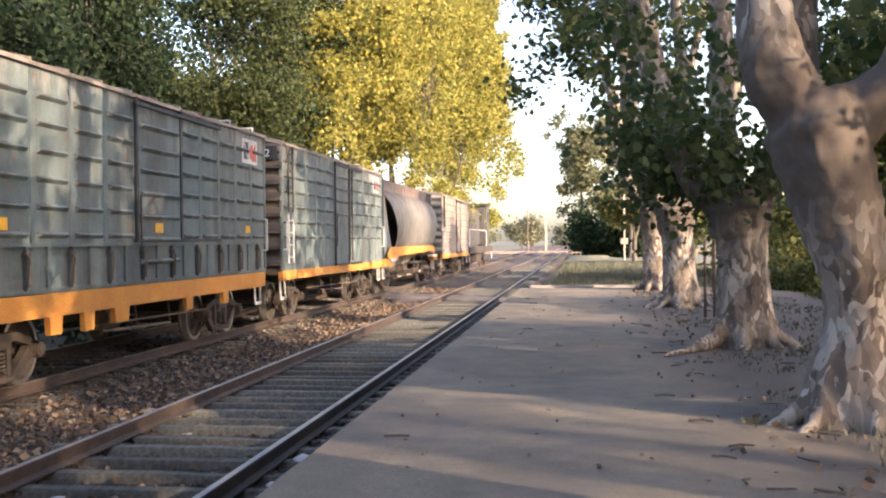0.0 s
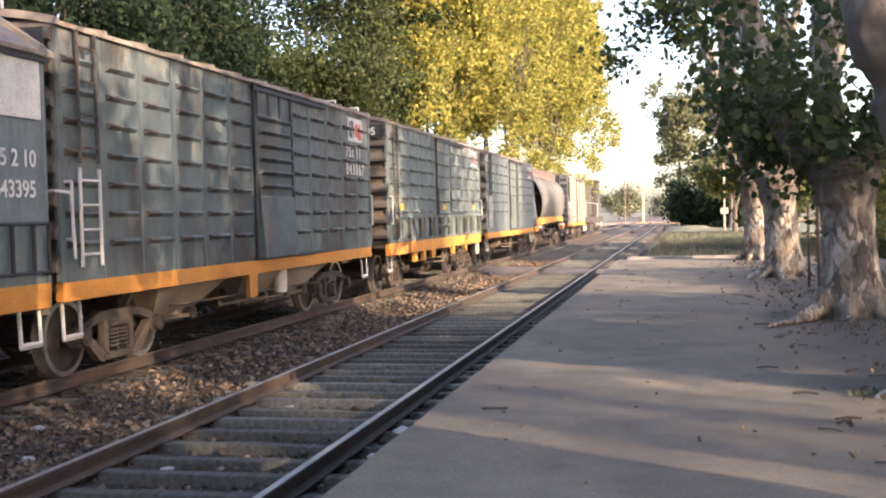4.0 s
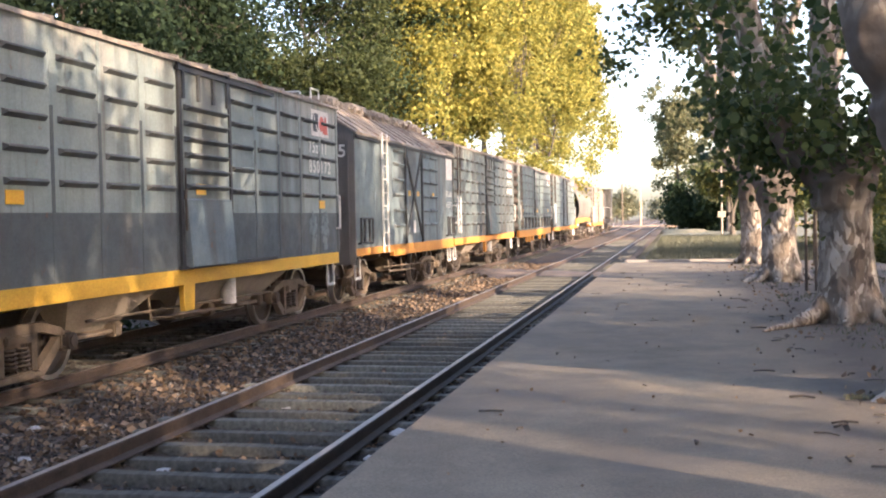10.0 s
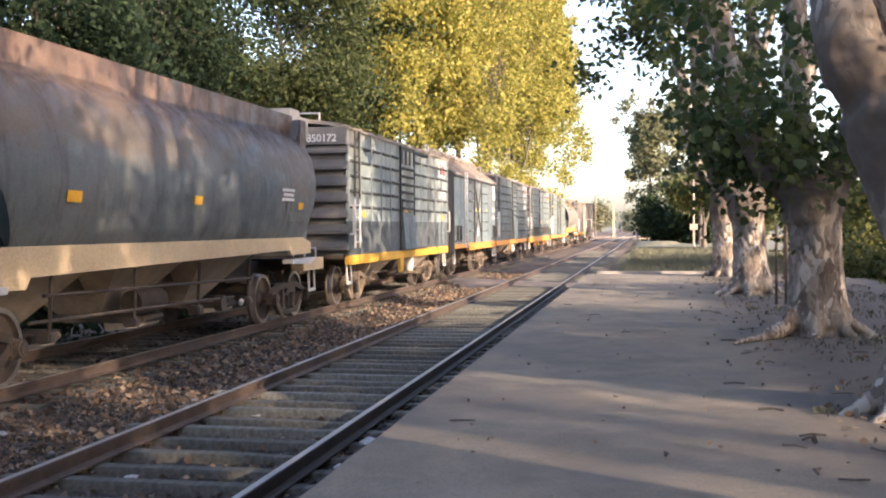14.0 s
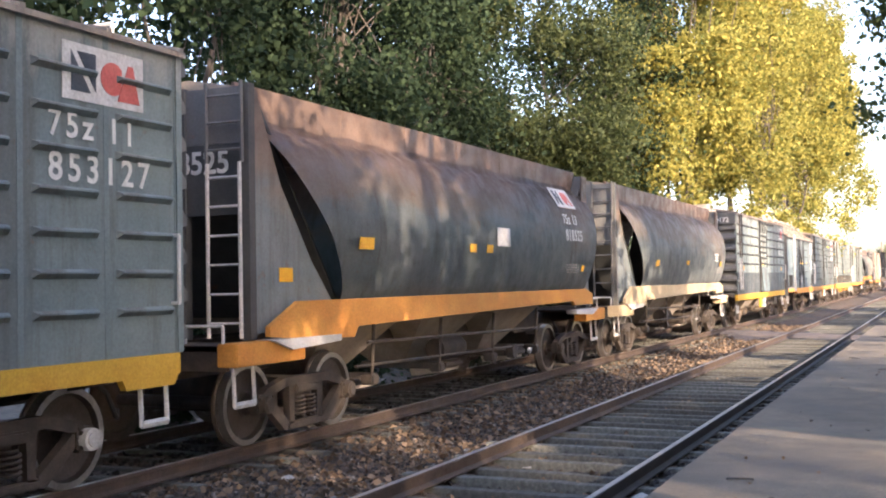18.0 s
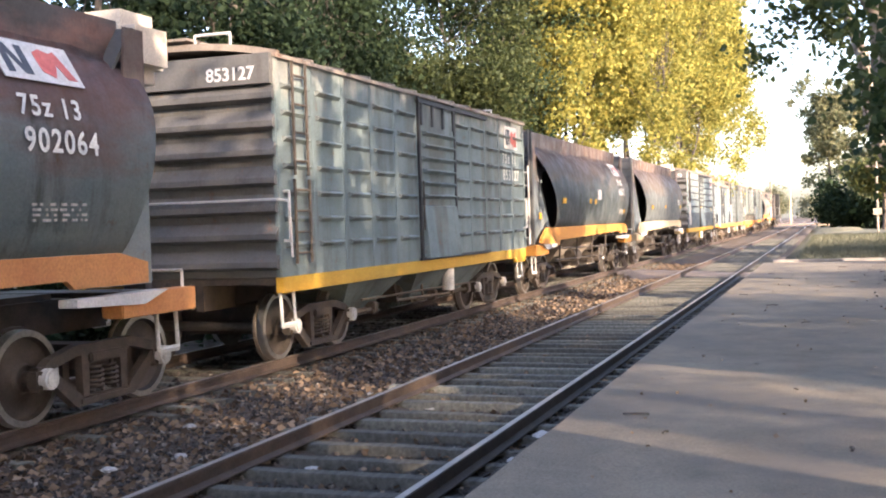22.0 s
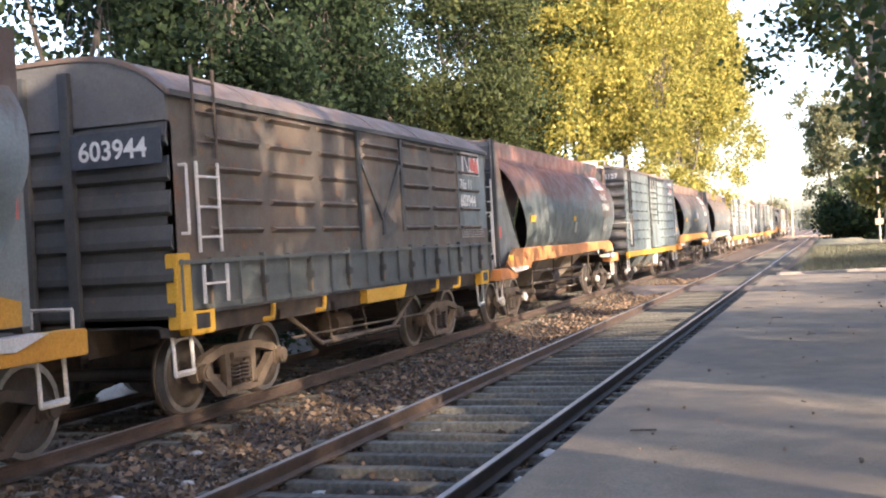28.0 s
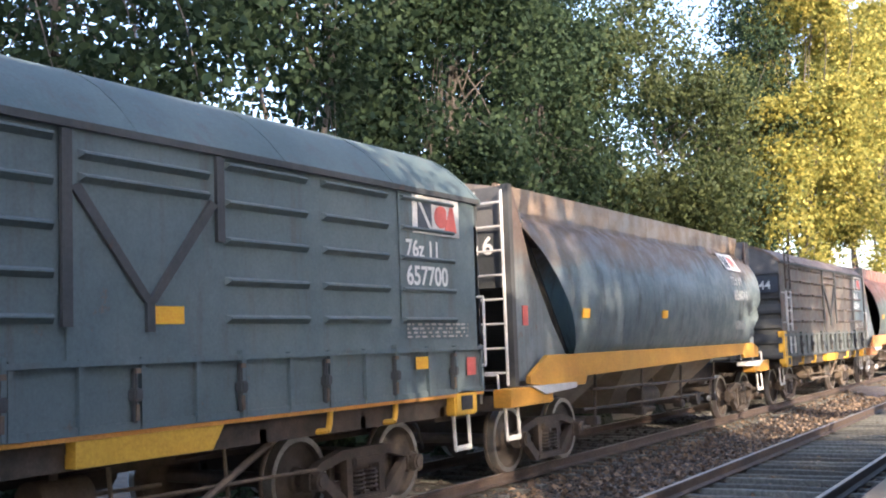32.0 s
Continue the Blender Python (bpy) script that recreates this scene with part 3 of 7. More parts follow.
def small_mesh(name, bm, material, smooth=35):
    me = bpy.data.meshes.new(name)
    bmesh.ops.recalc_face_normals(bm, faces=bm.faces)
    bm.to_mesh(me)
    bm.free()
    me.materials.append(material)
    return finish(me, smooth)


def coil(n=5):
    """One wound spring."""
    bm = B()
    rings = []
    for j in range(n * 12 + 1):
        a = j * math.tau / 12
        c = Vector((0.075 * math.cos(a), 0.075 * math.sin(a), 0.25 + 0.045 * j / 12))
        o = Vector((math.cos(a), math.sin(a), 0))
        rings.append([bm.verts.new(c + (o * math.cos(k * math.tau / 5) + Vector((0, 0, math.sin(k * math.tau / 5)))) * 0.016) for k in range(5)])
    for p, q in zip(rings, rings[1:]):
        for k in range(5):
            bm.faces.new((p[k], p[(k + 1) % 5], q[(k + 1) % 5], q[k]))
    bm.faces.new(rings[0])
    bm.faces.new(rings[-1])
    return bm


WHEEL_ME = wheel_mesh()
FRAME_ME = {k: frame_mesh() for k in ("steel_dark", "steel_dusty")}
for k, me in FRAME_ME.items():
    me.materials.append(M[k])
BOLSTER_ME = {k: small_mesh("bolster", box(box(B(), -1.05, 1.05, -0.17, 0.17, 0.42, 0.66, 0.02), -0.25, 0.25, -0.22, 0.22, 0.64, 0.80), M[k]) for k in ("steel_dark", "steel_dusty")}
SPRING_ME = small_mesh("spring", coil(), M["steel_dark"], 60)
BOX_ME = {k: small_mesh("axle_box", cyl(cyl(B(), (0.0, 0, 0), (0.135, 0, 0), 0.095, 14), (0.135, 0, 0), (0.150, 0, 0), 0.065, 14), M[k]) for k in ("white", "steel_dark", "steel_dusty")}
BRAKE_ME = small_mesh("brake_beam", box(box(box(B(), -0.8, 0.8, -0.05, 0.05, 0.28, 0.36), -0.93, -0.80, -0.02, 0.07, 0.2, 0.5), 0.80, 0.93, -0.02, 0.07, 0.2, 0.5), M["steel_dark"])


def bogie(wag, y, style="steel_dark", caps="steel_dark"):
    bg_ = piece("bogie", BOLSTER_ME[style], wag, Matrix.Translation((0, y, 0)), "cast steel four-wheel bogie")
    for s in (-1, 1):
        ws = new("wheelset", WHEEL_ME)
        ws.parent = bg_
        ws.matrix_parent_inverse = Matrix.Translation((0, s * 0.875, WHEEL_R))
        WHEELS.append(ws)
        piece("side_frame", FRAME_ME[style], bg_, Matrix.Translation((s * 1.08, 0, 0)))
        piece("brake_beam", BRAKE_ME, bg_, Matrix.Translation((0, s * 0.36, 0)))
        for q in (-1, 1):
            piece("axle_box", BOX_ME[caps], bg_, Matrix.Translation((s * 1.08, q * 0.875, WHEEL_R)) @ pose(0, 0, 0, 0, 0, 0 if s > 0 else 180))
        for q in (-0.11, 0.11):
            piece("spring", SPRING_ME, bg_, Matrix.Translation((s * 1.08, q, -0.02)))
    return bg_


COUPLER_ME = small_mesh("coupler", box(box(box(B(), -0.09, 0.09, -0.1, 0.32, 0.80, 0.98, 0.02), -0.16, 0.12, 0.28, 0.44, 0.76, 1.02, 0.03), -0.2, 0.2, -0.18, -0.02, 0.72, 1.06, 0.02), M["steel_dark"])
HOSE_ME = small_mesh("brake_hose", rod(B(), [(0.35, 0.0, 0.85), (0.36, 0.22, 0.70), (0.33, 0.38, 0.45), (0.27, 0.48, 0.42), (0.22, 0.52, 0.5)], 0.025), M["hose"])
STEP_ME = small_mesh("step_stirrup", rod(rod(B(), [(0, -0.17, 0.95), (0.02, -0.17, 0.50), (0.02, 0.17, 0.50), (0, 0.17, 0.95)], 0.022), [(0.02, -0.17, 0.52), (0.02, 0.17, 0.52)], 0.028), M["white"])


def ends(wag, yf, yr, steps=True, stepx=1.36):
    for y, s in ((yf, 1), (yr, -1)):
        turn = pose(0, y, 0, 0, 0, 0 if s > 0 else 180)
        piece("coupler", COUPLER_ME, wag, turn, "rusty automatic coupler")
        piece("brake_hose", HOSE_ME, wag, turn)
        if steps:
            for q in (-1, 1):
                piece("step_stirrup", STEP_ME, wag, pose(q * stepx, y - s * 0.32, 0, 0, 0, 0 if q > 0 else 180), "bent white step iron")


def ladder(wag, x, y, z0, z1, width=0.42, along="x", material="white", n=None, name="ladder"):
    bm = B()
    n = n or max(2, round((z1 - z0) / 0.33))
    d = Vector((1, 0, 0)) if along == "x" else Vector((0, 1, 0))
    c = Vector((x, y, 0))
    for s in (-0.5, 0.5):
        p = c + d * width * s
        cyl(bm, p + Vector((0, 0, z0)), p + Vector((0, 0, z1)), 0.022, 6)
    for k in range(n):
        z = z0 + (z1 - z0) * (k + 0.5) / n
        cyl(bm, c - d * width / 2 + Vector((0, 0, z)), c + d * width / 2 + Vector((0, 0, z)), 0.016, 6)
    return part(name, bm, M[material], wag, "thin " + ("pale" if material == "white" else "dark") + " steel ladder")


def handrail(wag, pts, material="white", r=0.018):
    return part("handrail", rod(B(), pts, r), M[material], wag)


def patch(wag, name, y, z, w, h, material, x=HW, label="", d=0.006):
    return part(name, box(B(), x, x + d, y - w / 2, y + w / 2, z - h / 2, z + h / 2), M[material], wag, label, smooth=None)


def emblem(wag, y, z, w=1.0, h=0.46, x=HW):
    """Plain blocks in the colours of the owner's mark."""
    plate = patch(wag, "emblem_plate", y, z, w, h, "white", x, "white plate with a dark and a red shape", 0.005)
    bm = B()
    prism(bm, [(y - 0.40 * w, z + h * 0.36), (y - 0.17 * w, z - h * 0.34), (y - 0.40 * w, z - h * 0.34)], "x", x + 0.005, x + 0.009)
    prism(bm, [(y - 0.33 * w, z + h * 0.36), (y - 0.11 * w, z + h * 0.36), (y - 0.11 * w, z - h * 0.30)], "x", x + 0.005, x + 0.010)
    part("dark_shape", bm, M["blueblack"], plate, smooth=None)
    bm = B()
    pts = [(y + w * 0.10 + w * 0.15 * math.cos(a), z + h * 0.30 * math.sin(a)) for a in [k * math.tau / 18 for k in range(2, 17)]]
    prism(bm, pts, "x", x + 0.005, x + 0.009)
    prism(bm, [(y + w * 0.16, z - h * 0.38), (y + w * 0.30, z + h * 0.30), (y + w * 0.36, z + h * 0.30), (y + w * 0.44, z - h * 0.38)], "x", x + 0.005, x + 0.011)
    part("red_shape", bm, M["red"], plate, smooth=None)


def small_print(wag, y, z, x=HW, rows=5, w=0.9, lines=0.022):
    """Rows of marks too small to be read."""
    r = random.Random(int(y * 10) + rows)
    for k in range(rows):
        bm = B()
        a = y
        while a < y + w:
            l = r.uniform(0.02, 0.12)
            box(bm, x, x + 0.004, a, min(a + l, y + w), z - k * lines * 2, z - k * lines * 2 + lines)
            a += l + r.uniform(0.02, 0.09)
        tagged(part("small_print", bm, M["paper"], wag, smooth=None), kind="stuff")


RIB_MESHES = {}


def rib_mesh(length, material, d=0.055, h=0.05):
    """A pressed rib of a steel side: sloping in below, narrow above. It sticks out along +x."""
    key = (round(length, 3), material, d)
    if key not in RIB_MESHES:
        bm, e, l = B(), 0.03, length / 2
        pts = [(-0.002, -l, -h), (d, -l + e, -0.008), (d * 0.95, -l + e, 0.006), (-0.002, -l, 0.028)]
        qts = [(p[0], -p[1], p[2]) for p in pts]
        a, b = [bm.verts.new(p) for p in pts], [bm.verts.new(p) for p in qts]
        for i in range(4):
            bm.faces.new((a[i], a[(i + 1) % 4], b[(i + 1) % 4], b[i]))
        bm.faces.new(a)
        bm.faces.new(b[::-1])
        RIB_MESHES[key] = small_mesh("rib", bm, M[material], None)
    return RIB_MESHES[key]


def ribs_on(wall, y0, y1, rows, x, s, material, d=0.055):
    me = rib_mesh(y1 - y0, material, d)
    for z in rows:
        piece("rib", me, wall, pose(x, (y0 + y1) / 2, z, 0, 0, 0 if s > 0 else 180))


def ribbed_side(wag, y0, y1, z0, z1, cols, rows, material, s=1, name="side_wall", x=HW, gap=0.22):
    """A side wall from y0 to y1 with columns of pressed ribs between flat posts."""
    bm = B()
    box(bm, s * (x - 0.06), s * x, y0, y1, z0, z1)
    wall = part(name, bm, M[material], wag, smooth=None)
    w = (y1 - y0) / cols
    for c in range(cols):
        ribs_on(wall, y0 + c * w + gap / 2, y0 + (c + 1) * w - gap / 2, rows, s * x, s, material)
    key = ("post", round(z1 - z0, 3), material)
    if key not in RIB_MESHES:
        RIB_MESHES[key] = small_mesh("wall_post", box(B(), -0.002, 0.004, -0.03, 0.03, 0, z1 - z0), M[material], None)
    for c in range(cols + 1):
        p = min(max(y0 + c * w, y0 + 0.03), y1 - 0.03)
        piece("wall_post", RIB_MESHES[key], wall, pose(s * x, p, z0, 0, 0, 0 if s > 0 else 180))
    return wall


def ribbed_end(wag, y, s, z0, z1, n, material, depth=0.12, w=HW):
    """An end wall with n big level ribs; s: 1 at the front, -1 at the rear."""
    prof = [(y - s * 0.06, z0), (y, z0)]
    step = (z1 - z0) / n
    for k in range(n):
        a = z0 + k * step
        prof += [(y, a + step * 0.25), (y + s * depth, a + step * 0.36), (y + s * depth, a + step * 0.56), (y, a + step * 0.98)]
    prof += [(y, z1), (y - s * 0.06, z1)]
    return part("end_wall", prism(B(), prof, "x", -w, w), M[material], wag, smooth=None)


def arch_roof(wag, y0, y1, z_eave, rise, material, over=0.05, n=14, seams=9, power=2.0, thick=0.05, seam=0.035):
    w = HW + over
    up = [(-w + 2 * w * k / n, z_eave + rise * (1 - abs(-1 + 2 * k / n) ** power)) for k in range(n + 1)]
    bm = prism(B(), up + [(x, z - thick) for x, z in up[::-1]], "y", y0, y1)
    for k in range(seams + 1):
        y = y0 + 0.06 + (y1 - y0 - 0.12) * k / seams
        for (a, b), (c, d) in zip(up, up[1:]):
            prism(bm, [(a, b), (c, d), (c, d + seam), (a, b + seam)], "y", y - 0.03, y + 0.03)
    return part("roof", bm, M[material], wag, smooth=20)


def sill(wag, y0, y1, z0, z1, material, x=HW + 0.01, tabs=()):
    for s in (-1, 1):
        bm = B()
        box(bm, s * (x - 0.10), s * x, y0, y1, z0, z1, 0.008)
        for ty, w, h in tabs:
            prism(bm, [(ty - w / 2, z0 + 0.01), (ty + w / 2, z0 + 0.01), (ty + w * 0.42, z0 - h), (ty - w * 0.42, z0 - h)], "x", s * (x - 0.08), s * (x - 0.01))
        part("side_sill", bm, M[material], wag)


def under(wag, yf, yr, z=0.92, material="steel_dark"):
    """Centre beam, floor, cross members, brake cylinder and rigging."""
    bm = box(B(), -1.36, 1.36, yr, yf, z + 0.10, z + 0.18)
    for s in (-0.30, 0.30):
        box(bm, s - 0.05, s + 0.05, yr, yf, z - 0.22, z + 0.10)
    n = 7
    for k in range(n):
        y = yr + (yf - yr) * (k + 0.5) / n
        prism(bm, [(-1.35, z + 0.10), (-1.35, z - 0.02), (-0.3, z - 0.2), (0.3, z - 0.2), (1.35, z - 0.02), (1.35, z + 0.10)], "y", y - 0.05, y + 0.05)
    part("underframe", bm, M[material], wag, smooth=None)
    c = (yf + yr) / 2
    bm = cyl(B(), (0.75, c - 0.45, 0.62), (0.75, c + 0.05, 0.62), 0.17, 14)
    cyl(bm, (0.75, c + 0.05, 0.62), (0.75, c + 0.9, 0.60), 0.02, 6)
    box(bm, 0.70, 0.80, c - 0.30, c - 0.22, 0.62, z)
    part("brake_cylinder", bm, M["steel_dusty"], wag)
    bm = cyl(B(), (-0.6, c + 0.7, 0.64), (-0.6, c + 1.5, 0.64), 0.2, 14)
    box(bm, -0.64, -0.56, c + 1.05, c + 1.12, 0.7, z)
    part("air_tank", bm, M["steel_dark"], wag)
    bm = B()
    rod(bm, [(1.2, yr + 2.9, 0.62), (1.2, yf - 2.9, 0.56)], 0.018)
    rod(bm, [(1.15, c - 1.2, 0.5), (1.15, c + 1.3, 0.44)], 0.025)
    for k in (-1.2, 0.0, 1.3):
        rod(bm, [(1.15, c + k, 0.47), (1.1, c + k, z)], 0.02)
    part("brake_rigging", bm, M["steel_dusty"], wag)


def new_wagon(name, front, rear, label, category="goods wagon"):
    """An Empty at rail level in the wagon's middle; front and rear are places along the track at the start."""
    w = tagged(new(name), label, category, "wagons of the goods train")
    TRAIN.append((w, (front + rear) / 2))
    return w, (front - rear) / 2


RIBS = [1.50, 1.82, 2.145, 2.47, 2.80, 3.12, 3.44]


def boxcar(front, rear, label, side="box_grey", end="end_grey", roof="roof_dust", sill_m="orange", door=(-0.2, 1.5), rows=RIBS, door_tall=False, number=None, end_no=None,
           flaps=False, style="steel_dark", caps="steel_dark", tabs=(), eave=3.80, mark=True, cls=None, door_ladder=False, rear_bogie=1.72, front_bogie=1.72, sill_z=(0.90, 1.10), end_rail=False, chutes=False, plug=None, dots=(), flaked=False, ladder_m="white"):
    w, h = new_wagon("boxcar", front, rear, label)
    zb = sill_z[1]
    z0 = 1.72 if flaps else zb
    rws = [z for z in rows if z > z0 + 0.05]
    d0, d1 = door
    for s in (-1, 1):
        a, b = (d0, d1)
        ribbed_side(w, -h, a, z0, eave, max(1, round((a + h) / 0.93)), rws, side, s)
        ribbed_side(w, b, h, z0, eave, max(1, round((h - b) / 0.93)), rws, side, s)
        # doorway: shallow back wall, sliding door, frame and its rails
        bm = box(B(), s * (HW - 0.10), s * (HW - 0.05), a, b, z0, eave)
        part("doorway_lining", bm, M["black"], w, smooth=None)
        bm = B()
        x0, x1 = s * (HW - 0.03), s * (HW + 0.03)
        box(bm, x0, x1, a + 0.03, b - 0.03, z0 + 0.04, eave - 0.12)
        dr = part("sliding_door", bm, M[side], w, "ribbed steel sliding door", smooth=None)
        door_rows = [plug + 0.16 + 0.205 * k for k in range(6)] if plug else [q - 0.05 for q in rows if door_tall or q > 2.35]
        ribs_on(dr, a + 0.14, b - 0.14, door_rows, x1, s, side, 0.08 if plug else 0.05)
        bm = B()
        for y in (a + 0.02, b - 0.02):
            box(bm, s * (HW + 0.012), s * (HW + 0.05), y - 0.035, y + 0.035, z0, eave - 0.02)
        box(bm, s * (HW + 0.012), s * (HW + 0.07), a - 0.05, b + (b - a) * 1.05, eave - 0.15, eave - 0.09)
        box(bm, s * (HW + 0.012), s * (HW + 0.06), a - 0.05, b + (b - a) * 1.05, z0 + 0.0, z0 + 0.05)
        part("door_frame", bm, M["black"], dr, smooth=None)
        part("door_latch", rod(box(B(), s * (HW + 0.03), s * (HW + 0.055), a + 0.08, a + 0.16, 2.0, 2.12), [(s * (HW + 0.05), a + 0.12, 1.6), (s * (HW + 0.05), a + 0.12, 2.4)], 0.014), M["steel_dark"], dr)
        if door_ladder:
            ladder(w, s * (HW + 0.05), b + 0.18, zb + 0.1, eave - 0.1, 0.36, "y", "steel_dark")
        if flaps:
            fl = B()
            box(fl, s * (HW - 0.06), s * (HW + 0.005), -h, h, zb, z0)
            box(fl, s * HW, s * (HW + 0.05), -h, h, z0 - 0.05, z0)
            box(fl, s * HW, s * (HW + 0.03), -h, h, zb + 0.02, zb + 0.07)
            n = 10
            for k in range(n + 1):
                y = -h + 0.06 + (2 * h - 0.12) * k / n
                box(fl, s * HW, s * (HW + 0.035), y - 0.03, y + 0.03, zb + 0.03, z0)
            part("drop_panel", fl, M[side], w, "low ribbed drop panel along the side", smooth=None)
            for k in range(n):
                y = -h + 0.06 + (2 * h - 0.12) * (k + 0.5) / n
                bm = box(B(), s * (HW + 0.005), s * (HW + 0.06), y - 0.02, y + 0.02, zb + 0.05, z0 - 0.05, 0.012)
                box(bm, s * (HW + 0.005), s * (HW + 0.085), y - 0.05, y + 0.05, z0 - 0.18, z0 - 0.10, 0.012)
                la = part("panel_latch", bm, M["end_dark"], w)
                part("latch_tip", rod(B(), [(s * (HW + 0.075), y - 0.05, z0 - 0.11), (s * (HW + 0.09), y + 0.01, z0 - 0.2), (s * (HW + 0.085), y - 0.005, zb + 0.1)], 0.018, 5), M["steel_dusty"], la)
    ribbed_end(w, -h, -1, zb, eave + 0.02, 8, end)
    ribbed_end(w, h, 1, zb, eave + 0.02, 8, end)
    for s in (-1, 1):
        for q in (-1, 1):
            part("corner_post", box(B(), s * (HW - 0.05), s * (HW + 0.016), q * h - 0.05, q * h + 0.05, zb, eave + 0.01, 0.012), M[side], w)
    arch_roof(w, -h - 0.06, h + 0.06, eave, 0.17, roof, seams=12, power=2.2)
    board = B()
    for k in range(3):
        box(board, -0.3 + k * 0.21, -0.11 + k * 0.21, -h - 0.1, h + 0.1, eave + 0.24, eave + 0.27)
    for k in range(10):
        box(board, -0.28, 0.28, -h + 0.3 + k * (2 * h - 0.6) / 9 - 0.03, -h + 0.3 + k * (2 * h - 0.6) / 9 + 0.03, eave + 0.15, eave + 0.24)
    part("running_board", board, M["roof_dust"], w, "dusty plank walkway on the roof", smooth=None)
    for q in (-1, 1):
        handrail(w, [(0.3, q * (h - 0.1), eave + 0.12), (0.3, q * (h - 0.1), eave + 0.32), (0.8, q * (h - 0.1), eave + 0.32), (0.8, q * (h - 0.1), eave + 0.1)])
    sill(w, -h, h, *sill_z, sill_m, tabs=tabs)
    under(w, h, -h)
    ladder(w, HW + 0.06, -h + 0.5, zb + 0.15, 2.3, 0.40, "y", ladder_m, 4)
    ladder(w, HW + 0.06, -h + 0.5, 2.35, eave - 0.05, 0.36, "y", "steel_dark", 4)
    handrail(w, [(HW, -h + 0.10, 1.55), (HW + 0.08, -h + 0.10, 1.55), (HW + 0.08, -h + 0.10, 2.15), (HW, -h + 0.10, 2.15)])
    handrail(w, [(HW, h - 0.10, 1.55), (HW + 0.08, h - 0.10, 1.55), (HW + 0.08, h - 0.10, 2.15), (HW, h - 0.10, 2.15)])
    bogie(w, h - front_bogie, style, caps)
    bogie(w, -h + rear_bogie, style, caps)
    ends(w, h + 0.05, -h - 0.05)
    if plug:
        # plain lower door plate, bulging a little at its foot, and small panels above the ribs
        for s in (-1, 1):
            x = s * (HW + 0.032)
            bm = prism(B(), [(x, plug), (x + s * 0.035, plug - 0.02), (x + s * 0.10, z0 + 0.03), (x, z0 + 0.03)], "y", d0 + 0.12, d1 - 0.08)
            part("lower_door_plate", bm, M["box_pale" if side == "box_band" else side], w, "pale plain plate on the lower door", smooth=None)
            for k in range(4):
                y = d0 + 0.1 + (d1 - d0 - 0.2) * k / 3
                part("head_post", box(B(), x - s * 0.01, x + s * 0.035, y - 0.03, y + 0.03, eave - 0.5, eave - 0.12), M["end_dark"], w, smooth=None)
    if flaked:
        # two upright strips of old pale paint that has mostly flaked off the lower wall
        r = random.Random(21)
        for y0, wd in ((h - 1.62, 0.40), (h - 1.00, 0.46)):
            bm = B()
            for k in range(110):
                z = 1.16 + 0.66 * r.random()
                y = y0 + wd * (0.5 + 0.5 * r.uniform(-1, 1) * (0.7 + 0.3 * math.sin(z * 9)))
                a, b = r.uniform(0.01, 0.06), r.uniform(0.015, 0.075)
                prism(bm, [(y - a, z), (y - a * 0.3, z + b), (y + a, z + b * r.uniform(-0.2, 0.6)), (y + a * 0.4, z - b)], "x", HW + 0.004, HW + 0.0055 + 0.0002 * (k % 9))
            tagged(part("flaked_paint", bm, M["box_pale"], w, "remains of flaked pale paint", smooth=None), kind="stuff")
    for y, z in dots:
        patch(w, "reflector", y, z, 0.30, 0.14, "reflector", HW + (0.034 if d0 < y < d1 else 0.002), "orange reflector")
    if chutes:
        # sloping funnels between the bogies, each with a gate
        for yc in (-2.35, 0.35, 2.25):
            bm = B()
            zt = sill_z[0] + 0.04
            top = [bm.verts.new((a * 1.37, yc + b * 1.12, zt)) for a, b in ((-1, -1), (1, -1), (1, 1), (-1, 1))]
            bot = [bm.verts.new((a * 0.95, yc + b * 0.52, 0.46)) for a, b in ((-1, -1), (1, -1), (1, 1), (-1, 1))]
            for i in range(4):
                bm.faces.new((top[i], top[(i + 1) % 4], bot[(i + 1) % 4], bot[i]))
            bm.faces.new(bot)
            bm.faces.new(top[::-1])
            fn = part("funnel", bm, M[chutes], w, "dusty sloping discharge funnel", smooth=None)
            gt = box(B(), -1.0, 1.0, yc - 0.56, yc + 0.56, 0.39, 0.46, 0.01)
            box(gt, 0.95, 1.12, yc + 0.30, yc + 0.48, 0.36, 0.54, 0.02)
            cyl(gt, (1.06, yc - 0.5, 0.43), (1.06, yc + 0.5, 0.43), 0.03, 8)
            part("gate", gt, M["steel_dusty"], fn)
        part("air_reservoir", cyl(B(), (1.26, 1.0, 0.52), (1.26, 1.0, 0.92), 0.11, 14), M["white"], w, "pale upright air reservoir")
    if end_rail:
        handrail(w, [(-HW + 0.1, -h - 0.13, 2.05), (HW + 0.04, -h - 0.13, 2.05), (HW + 0.10, -h + 0.05, 2.03), (HW + 0.10, -h + 0.10, 1.35)])
    if mark:
        emblem(w, h - 0.95, 3.42, 0.95, 0.46, HW + 0.006)
    if cls:
        lettering("class_mark", cls, 0.21, side_m(HW + 0.009, h - 1.58, 2.89), w, spread=1.3)
    if number:
        lettering("running_number", number, 0.225, side_m(HW + 0.009, h - 1.58, 2.545), w, spread=1.32)
    if end_no:
        if end not in ("end_grey", "end_dusk"):
            part("number_board", box(B(), 0.50, 1.40, -h - 0.134, -h - 0.12, 3.44, 3.72), M["black"], w, "black number board", smooth=None)
        else:
            part("number_panel", box(B(), -1.44, 1.44, -h - 0.132, -h - 0.02, 3.44, 3.80), M[end], w, "plain painted strip for the number", smooth=None)
